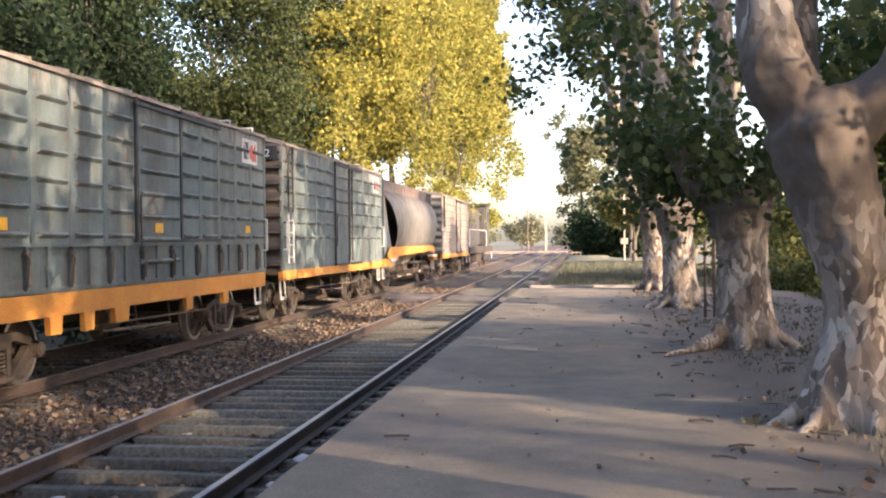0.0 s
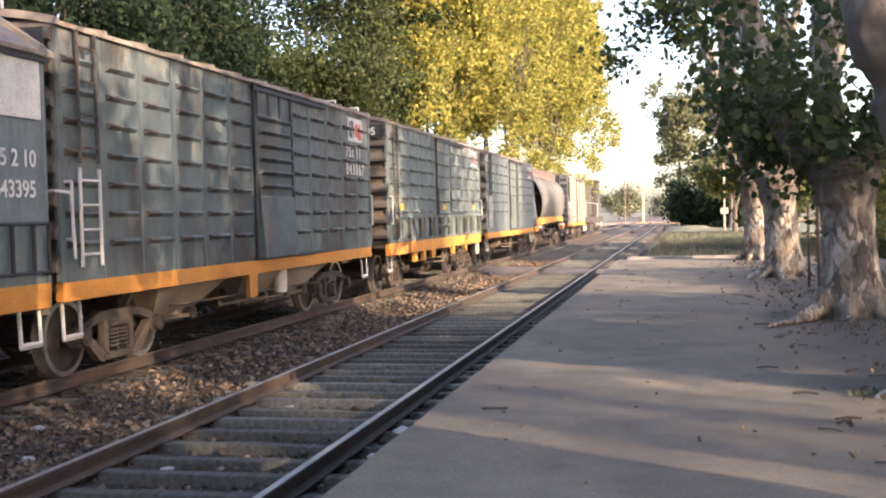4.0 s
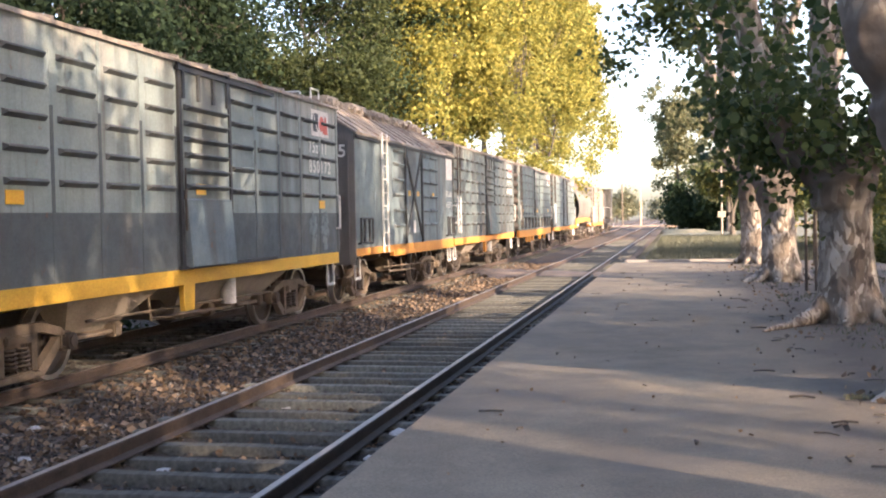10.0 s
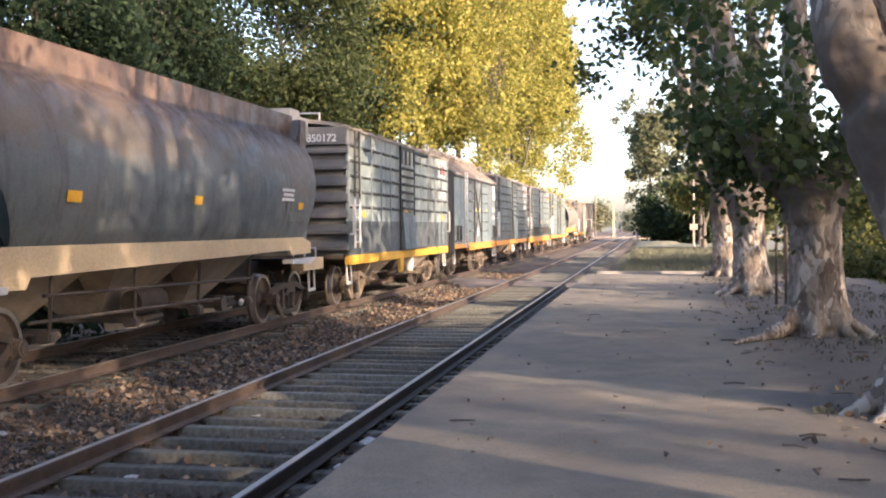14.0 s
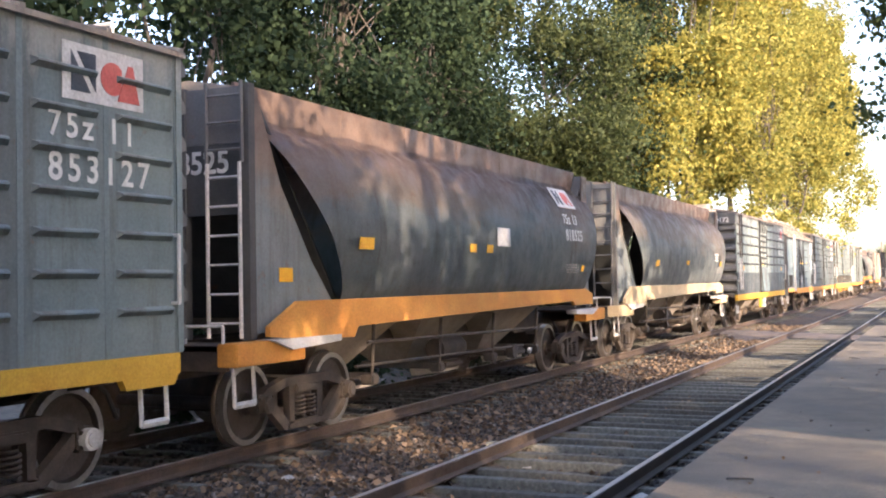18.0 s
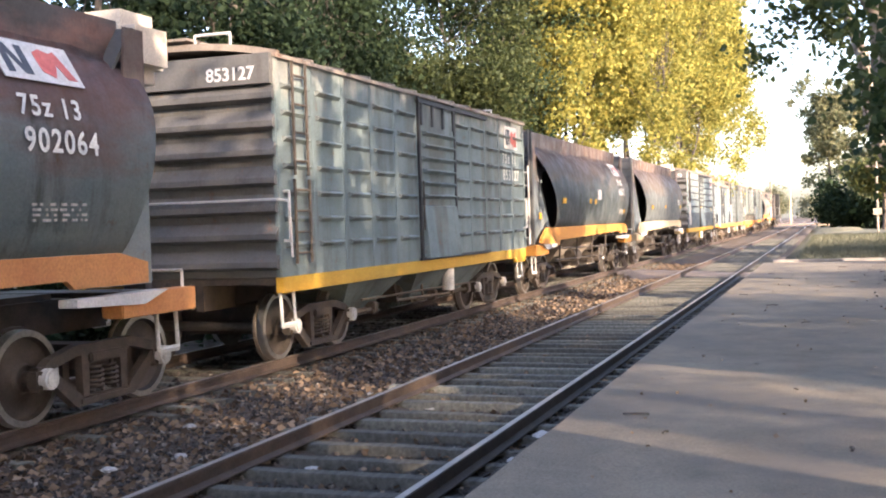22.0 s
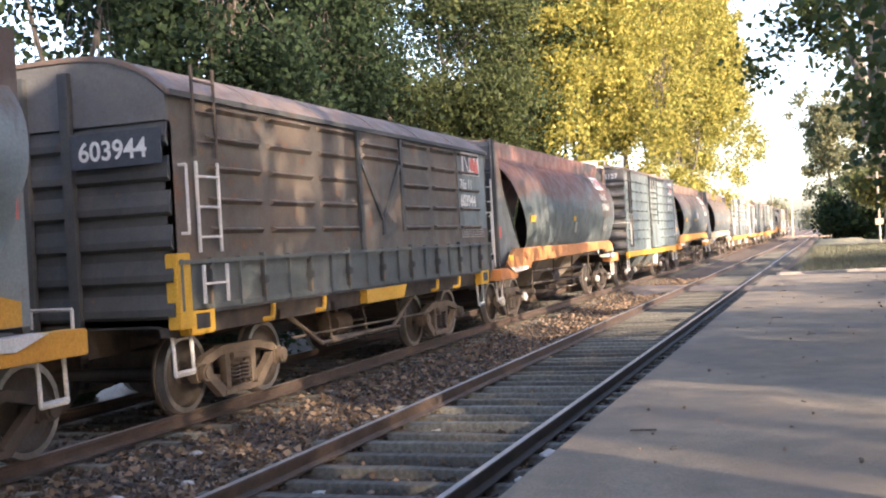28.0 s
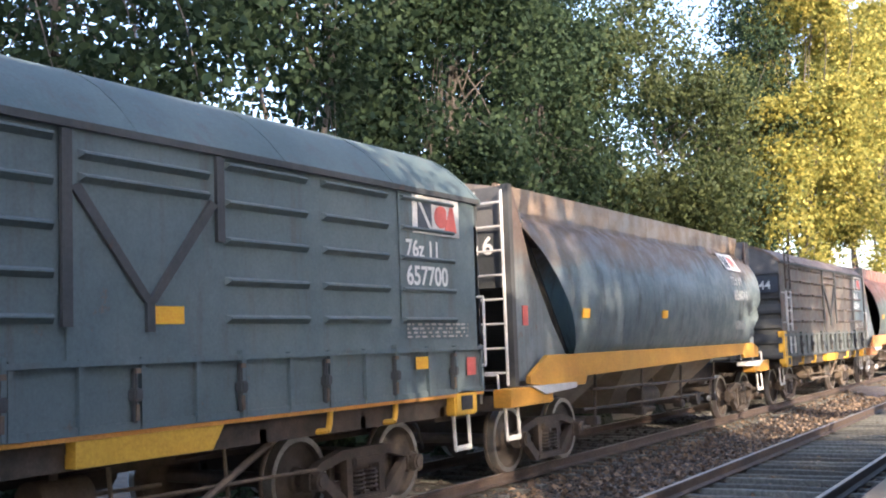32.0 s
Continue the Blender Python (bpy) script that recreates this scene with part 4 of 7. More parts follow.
        lettering("end_number", end_no, 0.16, rear_m(0.58, -h - 0.137, 3.50), w)
    return w, h


def drop_side_van(front, rear, label, side, end, roof, number, end_no, cls, style, rear_bogie, front_bogie, plate="box_pale", rise=0.72, power=2.6, gable=None):
    """Covered van with a round roof, V-braced door and drop panels along the bottom."""
    w, h = new_wagon("covered_van", front, rear, label)
    eave, z0, zb = 3.40, 1.67, 1.16
    rows = [1.99, 2.31, 2.65, 2.97, 3.29]
    d0, d1 = -0.70, 0.87
    for s in (-1, 1):
        wall = part("side_wall", box(box(B(), s * (HW - 0.06), s * HW, -h, d0, z0, eave), s * (HW - 0.06), s * HW, d1, h, z0, eave), M[side], w, smooth=None)
        for k in range(3):
            a = d1 + 0.10 + 1.36 * k
            ribs_on(wall, a, a + 1.14, rows, s * HW, s, side)
            a = d0 - 0.10 - 1.36 * k
            ribs_on(wall, a - 1.14, a, rows, s * HW, s, side)
        bm = box(B(), s * (HW - 0.06), s * (HW + 0.02), d0, d1, z0, eave)
        dr = part("sliding_door", bm, M[side], w, "steel door with a V brace", smooth=None)
        ribs_on(dr, d0 + 0.1, d1 - 0.1, (3.01, 3.18), s * (HW + 0.02), s, side)
        bm = B()
        for y, zl in ((d0 - 0.06, 1.92), (d1 - 0.03, 1.92 if end_no else 2.62)):
            part("door_post", box(B(), s * (HW + 0.02), s * (HW + 0.055), y, y + 0.09, zl, eave - 0.06), M["end_dark"], dr, smooth=None)
        c = (d0 + d1) / 2
        for q in (-1, 1):
            part("door_brace", prism(B(), [(c + q * 0.68, 2.96), (c + q * 0.76, 2.92), (c + q * 0.05, 2.10), (c - q * 0.02, 2.12)], "x", s * (HW + 0.02), s * (HW + 0.053 + 0.002 * q)), M["end_dark"], dr, smooth=None)
        box(bm, s * (HW + 0.02), s * (HW + 0.05), c - 0.04, c + 0.04, 1.88, 2.14)
        part("brace_foot", bm, M["end_dark"], dr, smooth=None)
        fl = B()
        box(fl, s * (HW - 0.06), s * (HW + 0.01), -h, h, zb, z0)
        box(fl, s * HW, s * (HW + 0.055), -h, h, z0 - 0.035, z0 + 0.01)
        box(fl, s * HW, s * (HW + 0.03), -h, h, zb - 0.01, zb + 0.05)
        n = 18
        for k in range(n + 1):
            y = -h + 0.05 + (2 * h - 0.1) * k / n
            box(fl, s * HW, s * (HW + 0.05), y - 0.022, y + 0.022, zb, z0 + 0.02)
            if k % 4 == 3:
                box(fl, s * HW, s * (HW + 0.065), y - 0.085, y - 0.045, zb, z0 + 0.05)
        part("drop_panel", fl, M["box_dark" if side == "box_dark" else "panel_dark"], w, "row of dark green drop panels along the side", smooth=None)
        part("edge_strip", box(B(), s * (HW - 0.05), s * (HW + 0.02), -h, h, zb - 0.045, zb - 0.012), M["end_dark" if end_no else "orange"], w, "thin strip under the panels", smooth=None)
        for k in range(n):
            if k % 2:
                continue
            y = -h + 0.05 + (2 * h - 0.1) * (k + 0.86) / n
            bm = box(B(), s * (HW + 0.01), s * (HW + 0.06), y - 0.018, y + 0.018, zb + 0.04, z0 - 0.06, 0.01)
            box(bm, s * (HW + 0.01), s * (HW + 0.10), y - 0.05, y + 0.035, zb + 0.20, zb + 0.30, 0.014)
            la = part("panel_latch", bm, M["end_dark"], w)
            part("latch_tip", box(B(), s * (HW + 0.06), s * (HW + 0.072), y - 0.014, y + 0.016, zb + 0.06, zb + 0.18), M["steel_dusty"], la, smooth=None)
            part("latch_hook", box(B(), s * (HW + 0.06), s * (HW + 0.075), y - 0.02, y + 0.03, z0 - 0.10, z0 - 0.06), M["steel_dusty"], la, smooth=None)
        # dark frame beam under the panels and its yellow brackets
        part("frame_beam", box(B(), s * (HW - 0.22), s * (HW - 0.10), -h, h, 0.90, 1.15), M["steel_dark"], w, smooth=None)
        for k in (-0.62, -0.36, 0.45, 0.66):
            arc = [(s * (HW - 0.02), k * h + 0.05 * math.cos(a) - 0.05, 1.14 - 0.20 * math.sin(a)) for a in (0.0, 0.4, 0.8, 1.2, 1.57)]
            part("bracket", rod(B(), arc + [(s * (HW - 0.12), k * h - 0.11, 0.93)], 0.030, 7), M["yellow"], w, "curved yellow bracket")
        part("jacking_plate", prism(B(), [(-0.62, 1.112), (0.92, 1.112), (0.78, 0.92), (-0.62, 0.92)], "x", s * (HW - 0.10), s * (HW + 0.012)), M["yellow"], w, "yellow plate under the door")
        for q in (-1, 1):
            bm = box(B(), s * (HW - 0.12), s * (HW + 0.03), q * h - q * 0.42 - 0.25, q * h - q * 0.42 + 0.25, 0.90, 1.19, 0.02)
            pk = part("lifting_pocket", bm, M["yellow"], w, "yellow lifting pocket")
            part("pocket_hole", box(B(), s * (HW + 0.03), s * (HW + 0.034), q * h - q * 0.42 - 0.13, q * h - q * 0.42 + 0.13, 0.96, 1.12), M["black"], pk, smooth=None)
    if end_no == "603944":
        part("corner_guard", box(B(), HW - 0.1, HW + 0.045, -h - 0.03, -h + 0.22, 0.98, 1.75, 0.01), M["yellow"], w, "yellow corner guard")
    for q in (-1, 1):
        ribbed_end(w, q * h, q, 1.0, 3.1, 6, end, 0.05)
        w_ = HW + 0.03
        n = 14
        top = [(-w_ + 2 * w_ * k / n, eave + rise * (1 - abs(-1 + 2 * k / n) ** power)) for k in range(n + 1)]
        part("end_gable", prism(B(), [(-HW, 3.1), (HW, 3.1)] + [(x * 0.985, z - 0.04) for x, z in top[::-1]], "y", q * h - 0.03, q * h + 0.03), M[gable or end], w, smooth=None)
        for x in (-0.28, 0.28):
            part("end_post", box(B(), x - 0.06, x + 0.06, q * h + q * 0.03, q * h + q * 0.10, 1.0, eave + rise * 0.62), M[end], w, smooth=None)
    arch_roof(w, -h - 0.05, h + 0.05, eave, rise, roof, seams=6, power=power, seam=0.008)
    for k in range(5 if end_no else 0):
        y = -h + 1.5 + k * (2 * h - 3.0) / 4
        part("roof_hatch", box(B(), -0.25, 0.35, y - 0.28, y + 0.28, eave + rise - 0.04, eave + rise + 0.07, 0.03), M[roof], w, "low roof hatch")
    part("eave_strip", box(box(B(), HW + 0.01, HW + 0.055, -h, h, eave - 0.05, eave + 0.01), -HW - 0.055, -HW - 0.01, -h, h, eave - 0.05, eave + 0.01), M["end_dark"], w, smooth=None)
    under(w, h, -h, 0.92)
    part("truss_bar", rod(B(), [(1.22, -h + 2.75, 0.92), (1.22, -h + 3.7, 0.47), (1.22, h - 4.5, 0.47), (1.22, h - 3.5, 0.92)], 0.032, 6), M["steel_dusty"], w, "pale bent truss bar")
    ladder(w, HW + 0.05, -h + 0.62, 1.75, 2.7, 0.42, "y", "white", 3)
    ladder(w, HW + 0.05, -h + 0.62, 2.75, 3.7, 0.42, "y", "steel_dark", 3)
    ladder(w, HW + 0.09, -h + 0.62, 1.22, 1.62, 0.46, "y", "white", 1, "step_frame")
    handrail(w, [(HW, -h + 0.16, 1.95), (HW + 0.09, -h + 0.16, 1.95), (HW + 0.09, -h + 0.16, 2.65), (HW, -h + 0.16, 2.65)])
    handrail(w, [(HW, h - 0.05, 1.45), (HW + 0.09, h - 0.05, 1.45), (HW + 0.09, h - 0.05, 2.25), (HW, h - 0.05, 2.25)])
    bogie(w, h - front_bogie, style, style)
    bogie(w, -h + rear_bogie, style, style)
    ends(w, h + 0.05, -h - 0.05, True, 1.3)
    # lettered panel near the front
    x = HW + 0.020
    part("lettered_panel", box(B(), HW + 0.013, HW + 0.018, h - 1.72, h - 0.12, 1.95, 3.36), M[plate], w, "repainted panel behind the lettering", smooth=None)
    emblem(w, h - 0.95, 3.13, 1.0, 0.42, x)
    lettering("class_mark", cls, 0.19, side_m(x, h - 1.60, 2.66), w)
    lettering("running_number", number, 0.21, side_m(x, h - 1.60, 2.36), w)
    small_print(w, h - 1.62, 1.92, x, 4, 1.3)
    if end_no:
        part("number_board", box(B(), 0.36, 1.44, -h - 0.118, -h - 0.106, 2.66, 3.02), M["blueblack"], w, "dark blue number board", smooth=None)
        lettering("end_number", end_no, 0.20, rear_m(0.45, -h - 0.12, 2.74), w)
    if not end_no:
        patch(w, "reflector", 0.28, 2.01, 0.36, 0.14, "reflector", HW + 0.022, "orange reflector")
        patch(w, "reflector", h - 1.35, 1.52, 0.30, 0.13, "reflector", HW + 0.035, "orange reflector")
        patch(w, "red_mark", h - 0.30, 1.45, 0.2, 0.2, "red", HW + 0.035, "faded red square")
    return w, h


def cross_door_van(front, rear, label):
    """Covered van with a pitched roof and X-braced doors."""
    w, h = new_wagon("covered_van", front, rear, label)
    eave, zb, ridge_z = 3.46, 1.12, 4.12
    side = "box_pale"
    rows = [1.55, 1.90, 2.25, 2.60, 2.95, 3.25]
    d0, d1 = -0.78, 0.88
    for s in (-1, 1):
        ribbed_side(w, d0 - 1.1, d0, zb, eave, 1, rows, side, s, gap=0.16)
        ribbed_side(w, d1, d1 + 1.9, zb, eave, 2, rows, side, s, gap=0.14)
        ribbed_side(w, d1 + 1.9, h, zb, eave, 1, [], side, s)
        ribbed_side(w, -h, d0 - 1.1, zb, eave, 2, [], side, s)
        dr = part("double_door", box(B(), s * (HW - 0.05), s * (HW + 0.015), d0, d1, zb, eave - 0.03), M[side], w, "double doors with crossed braces", smooth=None)
        bm = B()
        for y in (d0, d1):
            box(bm, s * (HW + 0.015), s * (HW + 0.06), y - 0.04, y + 0.04, zb, eave)
        for a, b in ((d0, d1), (d1, d0)):
            cyl(bm, (s * (HW + 0.03), a, zb + 0.08), (s * (HW + 0.03), b, eave - 0.12), 0.032, 6)
        part("cross_brace", bm, M["end_dark"], dr)
        for y in (-h + 0.12, h - 0.98):
            bm = rod(B(), [(s * HW, y, 1.22), (s * (HW + 0.07), y, 1.22), (s * (HW + 0.07), y, 1.72), (s * (HW + 0.07), y + 0.86, 1.72), (s * (HW + 0.07), y + 0.86, 1.22), (s * HW, y + 0.86, 1.22)], 0.022)
            for k in (0.25, 0.6):
                rod(bm, [(s * (HW + 0.07), y + k, 1.22), (s * (HW + 0.07), y + k, 1.72)], 0.025)
            rod(bm, [(s * (HW + 0.07), y, 1.24), (s * (HW + 0.07), y + 0.86, 1.24)], 0.02)
            part("grab_frame", bm, M["black"], w, "black step and grab frame")
    for q in (-1, 1):
        pts = [(-HW, 0.80), (HW, 0.80), (HW, eave), (0.45, ridge_z - 0.06), (-0.45, ridge_z - 0.06), (-HW, eave)]
        bm = prism(B(), pts, "y", q * h - 0.05, q * h + 0.0)
        part("end_wall", bm, M["end_grey" if q > 0 else "end_slate"], w, smooth=None)
    o = HW + 0.07
    up = [(-o, eave - 0.02), (-0.5, ridge_z), (0.5, ridge_z), (o, eave - 0.02)]
    bm = prism(B(), up + [(x, z - 0.05) for x, z in up[::-1]], "y", -h - 0.1, h + 0.1)
    rf = part("roof", bm, M["roof_dust"], w, "dusty pitched steel roof", smooth=None)
    for k in range(13):
        y = -h + 0.1 + (2 * h - 0.2) * k / 12
        part("roof_rib", prism(B(), up + [(x, z + 0.05) for x, z in up[::-1]], "y", y - 0.05, y + 0.05), M["roof_dust"], rf, smooth=None)
    for y, l in ((-h + 1.5, 0.9), (-h + 3.4, 1.5), (-h + 5.3, 1.7), (-h + 7.3, 1.7), (h - 0.55, 0.7)):
        ht = part("roof_hatch", box(B(), -0.45, 0.62, y - l / 2, y + l / 2, ridge_z - 0.02, ridge_z + 0.20, 0.07), M["roof_dust"], w, "raised dusty roof hatch")
        for k in range(3):
            p = y + (k - 1) * l * 0.36
            part("hatch_clip", box(B(), 0.60, 0.66, p - 0.03, p + 0.03, ridge_z - 0.03, ridge_z + 0.12, 0.01), M["roof_dust"], ht)
    for y in (-h + 0.5, h - 0.9):
        handrail(w, [(0.4, y, ridge_z), (0.4, y, ridge_z + 0.28), (0.4, y + 0.5, ridge_z + 0.28), (0.4, y + 0.5, ridge_z)])
    for s in (-1, 1):
        part("eave_strip", box(B(), s * (HW + 0.012), s * (HW + 0.05), -h, h, eave - 0.13, eave - 0.075), M["black"], w, "dark strip under the eave", smooth=None)
    sill(w, -h, -h + 2.9, 0.97, 1.12, "orange")
    sill(w, -h + 2.9, h, 0.87, 1.12, "orange")
    under(w, h, -h)
    ladder(w, HW + 0.06, -h + 2.06, 0.98, 3.55, 0.40, "y", "white", 9)
    bogie(w, h - 1.80, "steel_dusty", "steel_dusty")
    bogie(w, -h + 1.28, "steel_dusty", "steel_dusty")
    ends(w, h + 0.05, -h - 0.05)
    patch(w, "white_plate", h - 0.50, 3.06, 0.80, 0.62, "white", HW + 0.013, "white square plate")
    lettering("class_mark", "75 2 10", 0.17, side_m(HW + 0.013, h - 0.92, 2.28), w)
    lettering("running_number", "643395", 0.17, side_m(HW + 0.013, h - 0.92, 1.98), w)
    lettering("end_number", "643395", 0.25, rear_m(0.17, -h - 0.053, 2.95), w, spread=1.1)
    part("end_seam", box(B(), -1.38, 1.30, -h - 0.075, -h - 0.05, 3.26, 3.31), M["end_slate"], w, smooth=None)
    part("end_seam", box(B(), 1.28, 1.33, -h - 0.075, -h - 0.05, 0.82, 3.26), M["end_slate"], w, smooth=None)
    for y, z in ((0.4 - 0.78 + 0.0, 2.3), (0.5, 2.3), (2.2, 2.28)):
        patch(w, "reflector", y, z, 0.2, 0.12, "reflector", HW + 0.02, "orange reflector")
    patch(w, "white_label", 0.1, 1.5, 0.2, 0.3, "white", HW + 0.016, "peeling white label")
    return w, h


def smooth_pts(pts, n):
    """Catmull-Rom through (u, v) points."""
    out = []
    for i in range(len(pts) - 1):
        p0, p1, p2, p3 = pts[max(i - 1, 0)], pts[i], pts[i + 1], pts[min(i + 2, len(pts) - 1)]
        for k in range(n):
            t = k / n
            out.append(tuple(0.5 * (2 * b + (c - a) * t + (2 * a - 5 * b + 4 * c - d) * t * t + (3 * b - a - 3 * c + d) * t ** 3) for a, b, c, d in zip(p0, p1, p2, p3)))
    return out + [pts[-1]]


SECTION = smooth_pts([(1.30, 1.42), (1.44, 1.62), (1.545, 2.05), (1.56, 2.45), (1.46, 2.90), (1.24, 3.28), (1.08, 3.42), (1.04, 3.78)], 4)


def hopper(front, rear, label, paint="hop_grey", sill_m="orange", number=None, end_no=None, cls=None, style="steel_dark", caps="steel_dark", hatch=True, marks=(), crumpled=False, emblem_at=True, shift=0.0, end_paint="end_dark", flat="hop_slate", ladder_top=2.95, ladder_m="white"):
    """Covered hopper with a bellied body between flat triangular end frames."""
    w, h = new_wagon("hopper_wagon", front, rear, label)
    ztop = SECTION[-1][1]
    # belly: its two cuts lean in towards the bottom, bowed outward
    def cut(z):
        u = (ztop - z) / (ztop - 1.42)
        return 0.04 + 1.62 * u - 0.40 * math.sin(math.pi * u) * (0.55 - u) * 1.1
    def cut_front(z):
        u = (ztop - z) / (ztop - 1.42)
        return 0.10 + 0.62 * max(0.0, u - 0.30) ** 1.3 * 1.4
    for s in (-1, 1):
        bm = B()
        ny = 30
        grid = []
        for x, z in SECTION:
            a, b = -h + cut(z), h - cut_front(z)
            row = []
            for k in range(ny + 1):
                y = a + (b - a) * k / ny
                dent = 0.010 * noise.noise((y * 0.9, z * 1.3, front)) + 0.004 * math.sin(y * 6.8)
                if crumpled and y > h - 2.2 and 1.55 < z < 2.5:
                    dent -= 0.30 * abs(noise.noise((y * 1.5, z * 2.4, 4))) * min(1, (y - h + 2.2)) * min(1, (2.5 - z) * 4)
                row.append(bm.verts.new((s * (x + dent), y, z)))
            grid.append(row)
        for i in range(len(grid) - 1):
            for k in range(ny):
                bm.faces.new((grid[i][k], grid[i][k + 1], grid[i + 1][k + 1], grid[i + 1][k]))
        bmesh.ops.solidify(bm, geom=bm.faces[:], thickness=0.018)
        part("belly_side", bm, M[paint], w, "bellied steel hopper side", smooth=40)
        # flat triangular end plates inside the belly's outline
        for q in (-1, 1):
            d = h - 0.0
            if q < 0:
                pts = [(-d, 1.20), (-d, 3.70), (-d + 0.10, 3.70), (-d + 0.55, 2.75), (-d + 1.15, 1.95), (-d + 1.72, 1.36), (-d + 1.72, 1.20)]
            else:
                pts = [(d, 1.20), (d, 3.70), (d - 0.30, 3.70), (d - 0.40, 2.6), (d - 0.95, 1.9), (d - 1.0, 1.20)]
            part("end_side_plate", prism(B(), pts, "x", s * 1.26, s * 1.29), M[flat], w, "flat end side plate", smooth=None)
        # top rim with stiffeners
        bm = box(B(), s * 1.03, s * 1.07, -h + 0.04, h - 0.12, 3.42, 3.80)
        for k in range(7):
            y = -h + 0.5 + (2 * h - 1.1) * k / 6
            box(bm, s * 1.07, s * 1.073, y - 0.012, y + 0.012, 3.42, 3.78)
        part("top_rim", bm, M[paint], w, "rusty ribbed top rim", smooth=None)
    # roof, inner slope sheets and end bulkheads
    part("roof", prism(B(), [(-1.06, 3.76), (-0.5, 3.86), (0.5, 3.86), (1.06, 3.76), (1.06, 3.70), (-1.06, 3.70)], "y", -h + 0.04, h - 0.14), M["roof_dust"], w, "dusty steel roof", smooth=None)
    part("trough_hatch", box(B(), -0.33, 0.33, -h + 0.5, h - 0.5, 3.84, 3.93, 0.03), M["roof_dust"], w, "long loading hatch on the roof")
    for q in (-1, 1):
        y0, y1 = q * (h - 0.08), q * (h - 1.95)
        bm = prism(B(), [(y0, 3.72), (y0 - q * 0.05, 3.72), (y1 - q * 0.05, 1.25), (y1, 1.25)], "x", -1.24, 1.24)
        # dark paint holds the shade behind the belly's cut
        part("slope_sheet", bm, M["end_dark"], w, "sloping end sheet, painted dark for the recess shade", smooth=None)
    if hatch:
        part("end_hood", box(B(), -0.2, 1.12, h - 0.05, h + 0.85, 3.26, 3.98, 0.17), M["hood"], w, "rounded cream dust hood at the front end")
    # rear end: bulkhead panel, posts, number board, ladder
    part("end_bulkhead", box(B(), -1.27, 1.27, -h - 0.02, -h + 0.02, 3.16, 3.74), M["end_grey" if end_paint == "end_grey" else "end_dusk"], w, "upper end bulkhead", smooth=None)
    part("number_board", box(B(), -1.27, 1.27, -h - 0.016, -h + 0.016, 2.42, 3.157), M[end_paint], w, "dark board with the number", smooth=None)
    for x in (-1.25, -0.45, 0.45, 1.25):
        part("end_post", box(B(), x - 0.05, x + 0.05, -h - 0.05, -h + 0.06, 1.14, 3.76), M[end_paint], w, smooth=None)
    bm = box(B(), -1.2, 1.2, h - 0.04, h + 0.0, 2.6, 3.72)
    for x in (-1.2, 1.2):
        box(bm, x - 0.05, x + 0.05, h - 0.06, h + 0.04, 1.14, 3.7)
    part("front_bulkhead", bm, M[end_paint], w, smooth=None)
    ladder(w, 1.02, -h - 0.10, 1.16, ladder_top, 0.40, "x", ladder_m, round((ladder_top - 1.16) / 0.32))
    if ladder_top < 3.5:
        ladder(w, 1.02, -h - 0.085, ladder_top, 3.78, 0.44, "x", "end_dusk", 3, "upper_ladder")
    if end_no:
        lettering("end_number", end_no, 0.24, rear_m(0.05, -h - 0.023, 2.86), w)
    # sill plates: deep between the bogies, tapering at the ends
    for s in (-1, 1):
        x0, x1 = s * 1.40, s * 1.46
        pts = [(-h + 0.06, 1.17), (-h + 0.06, 1.27), (-h + 0.62, 1.52), (h - 0.75, 1.52), (h - 0.30, 1.42), (h - 0.30, 1.22), (h - 1.4, 1.22), (h - 1.5, 1.30), (-h + 1.9, 1.20), (-h + 1.8, 1.08), (-h + 0.8, 1.10)]
        part("side_sill", prism(B(), pts, "x", x0, x1), M[sill_m], w, "deep tapered side sill", smooth=None)
        for q in (-1, 1):
            e = q * (h + 0.52)
            box_ = box(B(), s * 1.22, s * 1.46, min(e, e - q * 1.25), max(e, e - q * 1.25), 0.90, 1.13, 0.012)
            part("end_sill", box_, M[sill_m], w)
            part("bolster_cover", prism(B(), [(e - q * 0.95, 1.02), (e - q * 0.55, 1.14), (e - q * 1.95, 1.13), (e - q * 1.95, 1.06)], "x", s * 1.30, s * 1.50), M["white"], w, "white wedge-shaped plate over the bogie", smooth=None)
            handrail(w, [(s * 1.3, e, 1.13), (s * 1.3, e, 1.30), (s * 0.85, e, 1.30), (s * 0.85, e, 1.13)])
    for q in (-1, 1):
        e = q * (h + 0.5)
        bm = box(B(), -1.3, 1.3, min(e, e - q * 0.55), max(e, e - q * 0.55), 1.05, 1.11)
        box(bm, -0.35, 0.35, min(e, e - q * 2.2), max(e, e - q * 2.2), 0.72, 1.06)
        box(bm, -1.3, 1.3, min(e, e - q * 0.08), max(e, e - q * 0.08), 0.86, 1.10)
        part("end_platform", bm, M["steel_dark"], w, "end platform over the coupler", smooth=None)
    # funnels and gates
    for k in range(3):
        yc = (-2.75, 0.0, 2.75)[k]
        bm = B()
        a, b = 1.12, 0.36
        top = [bm.verts.new(p) for p in ((-1.0, yc - a, 1.30), (1.0, yc - a, 1.30), (1.0, yc + a, 1.30), (-1.0, yc + a, 1.30))]
        bot = [bm.verts.new(p) for p in ((-0.30, yc - b, 0.52), (0.30, yc - b, 0.52), (0.30, yc + b, 0.52), (-0.30, yc + b, 0.52))]
        for i in range(4):
            bm.faces.new((top[i], top[(i + 1) % 4], bot[(i + 1) % 4], bot[i]))
        bm.faces.new(bot)
        bm.faces.new(top[::-1])
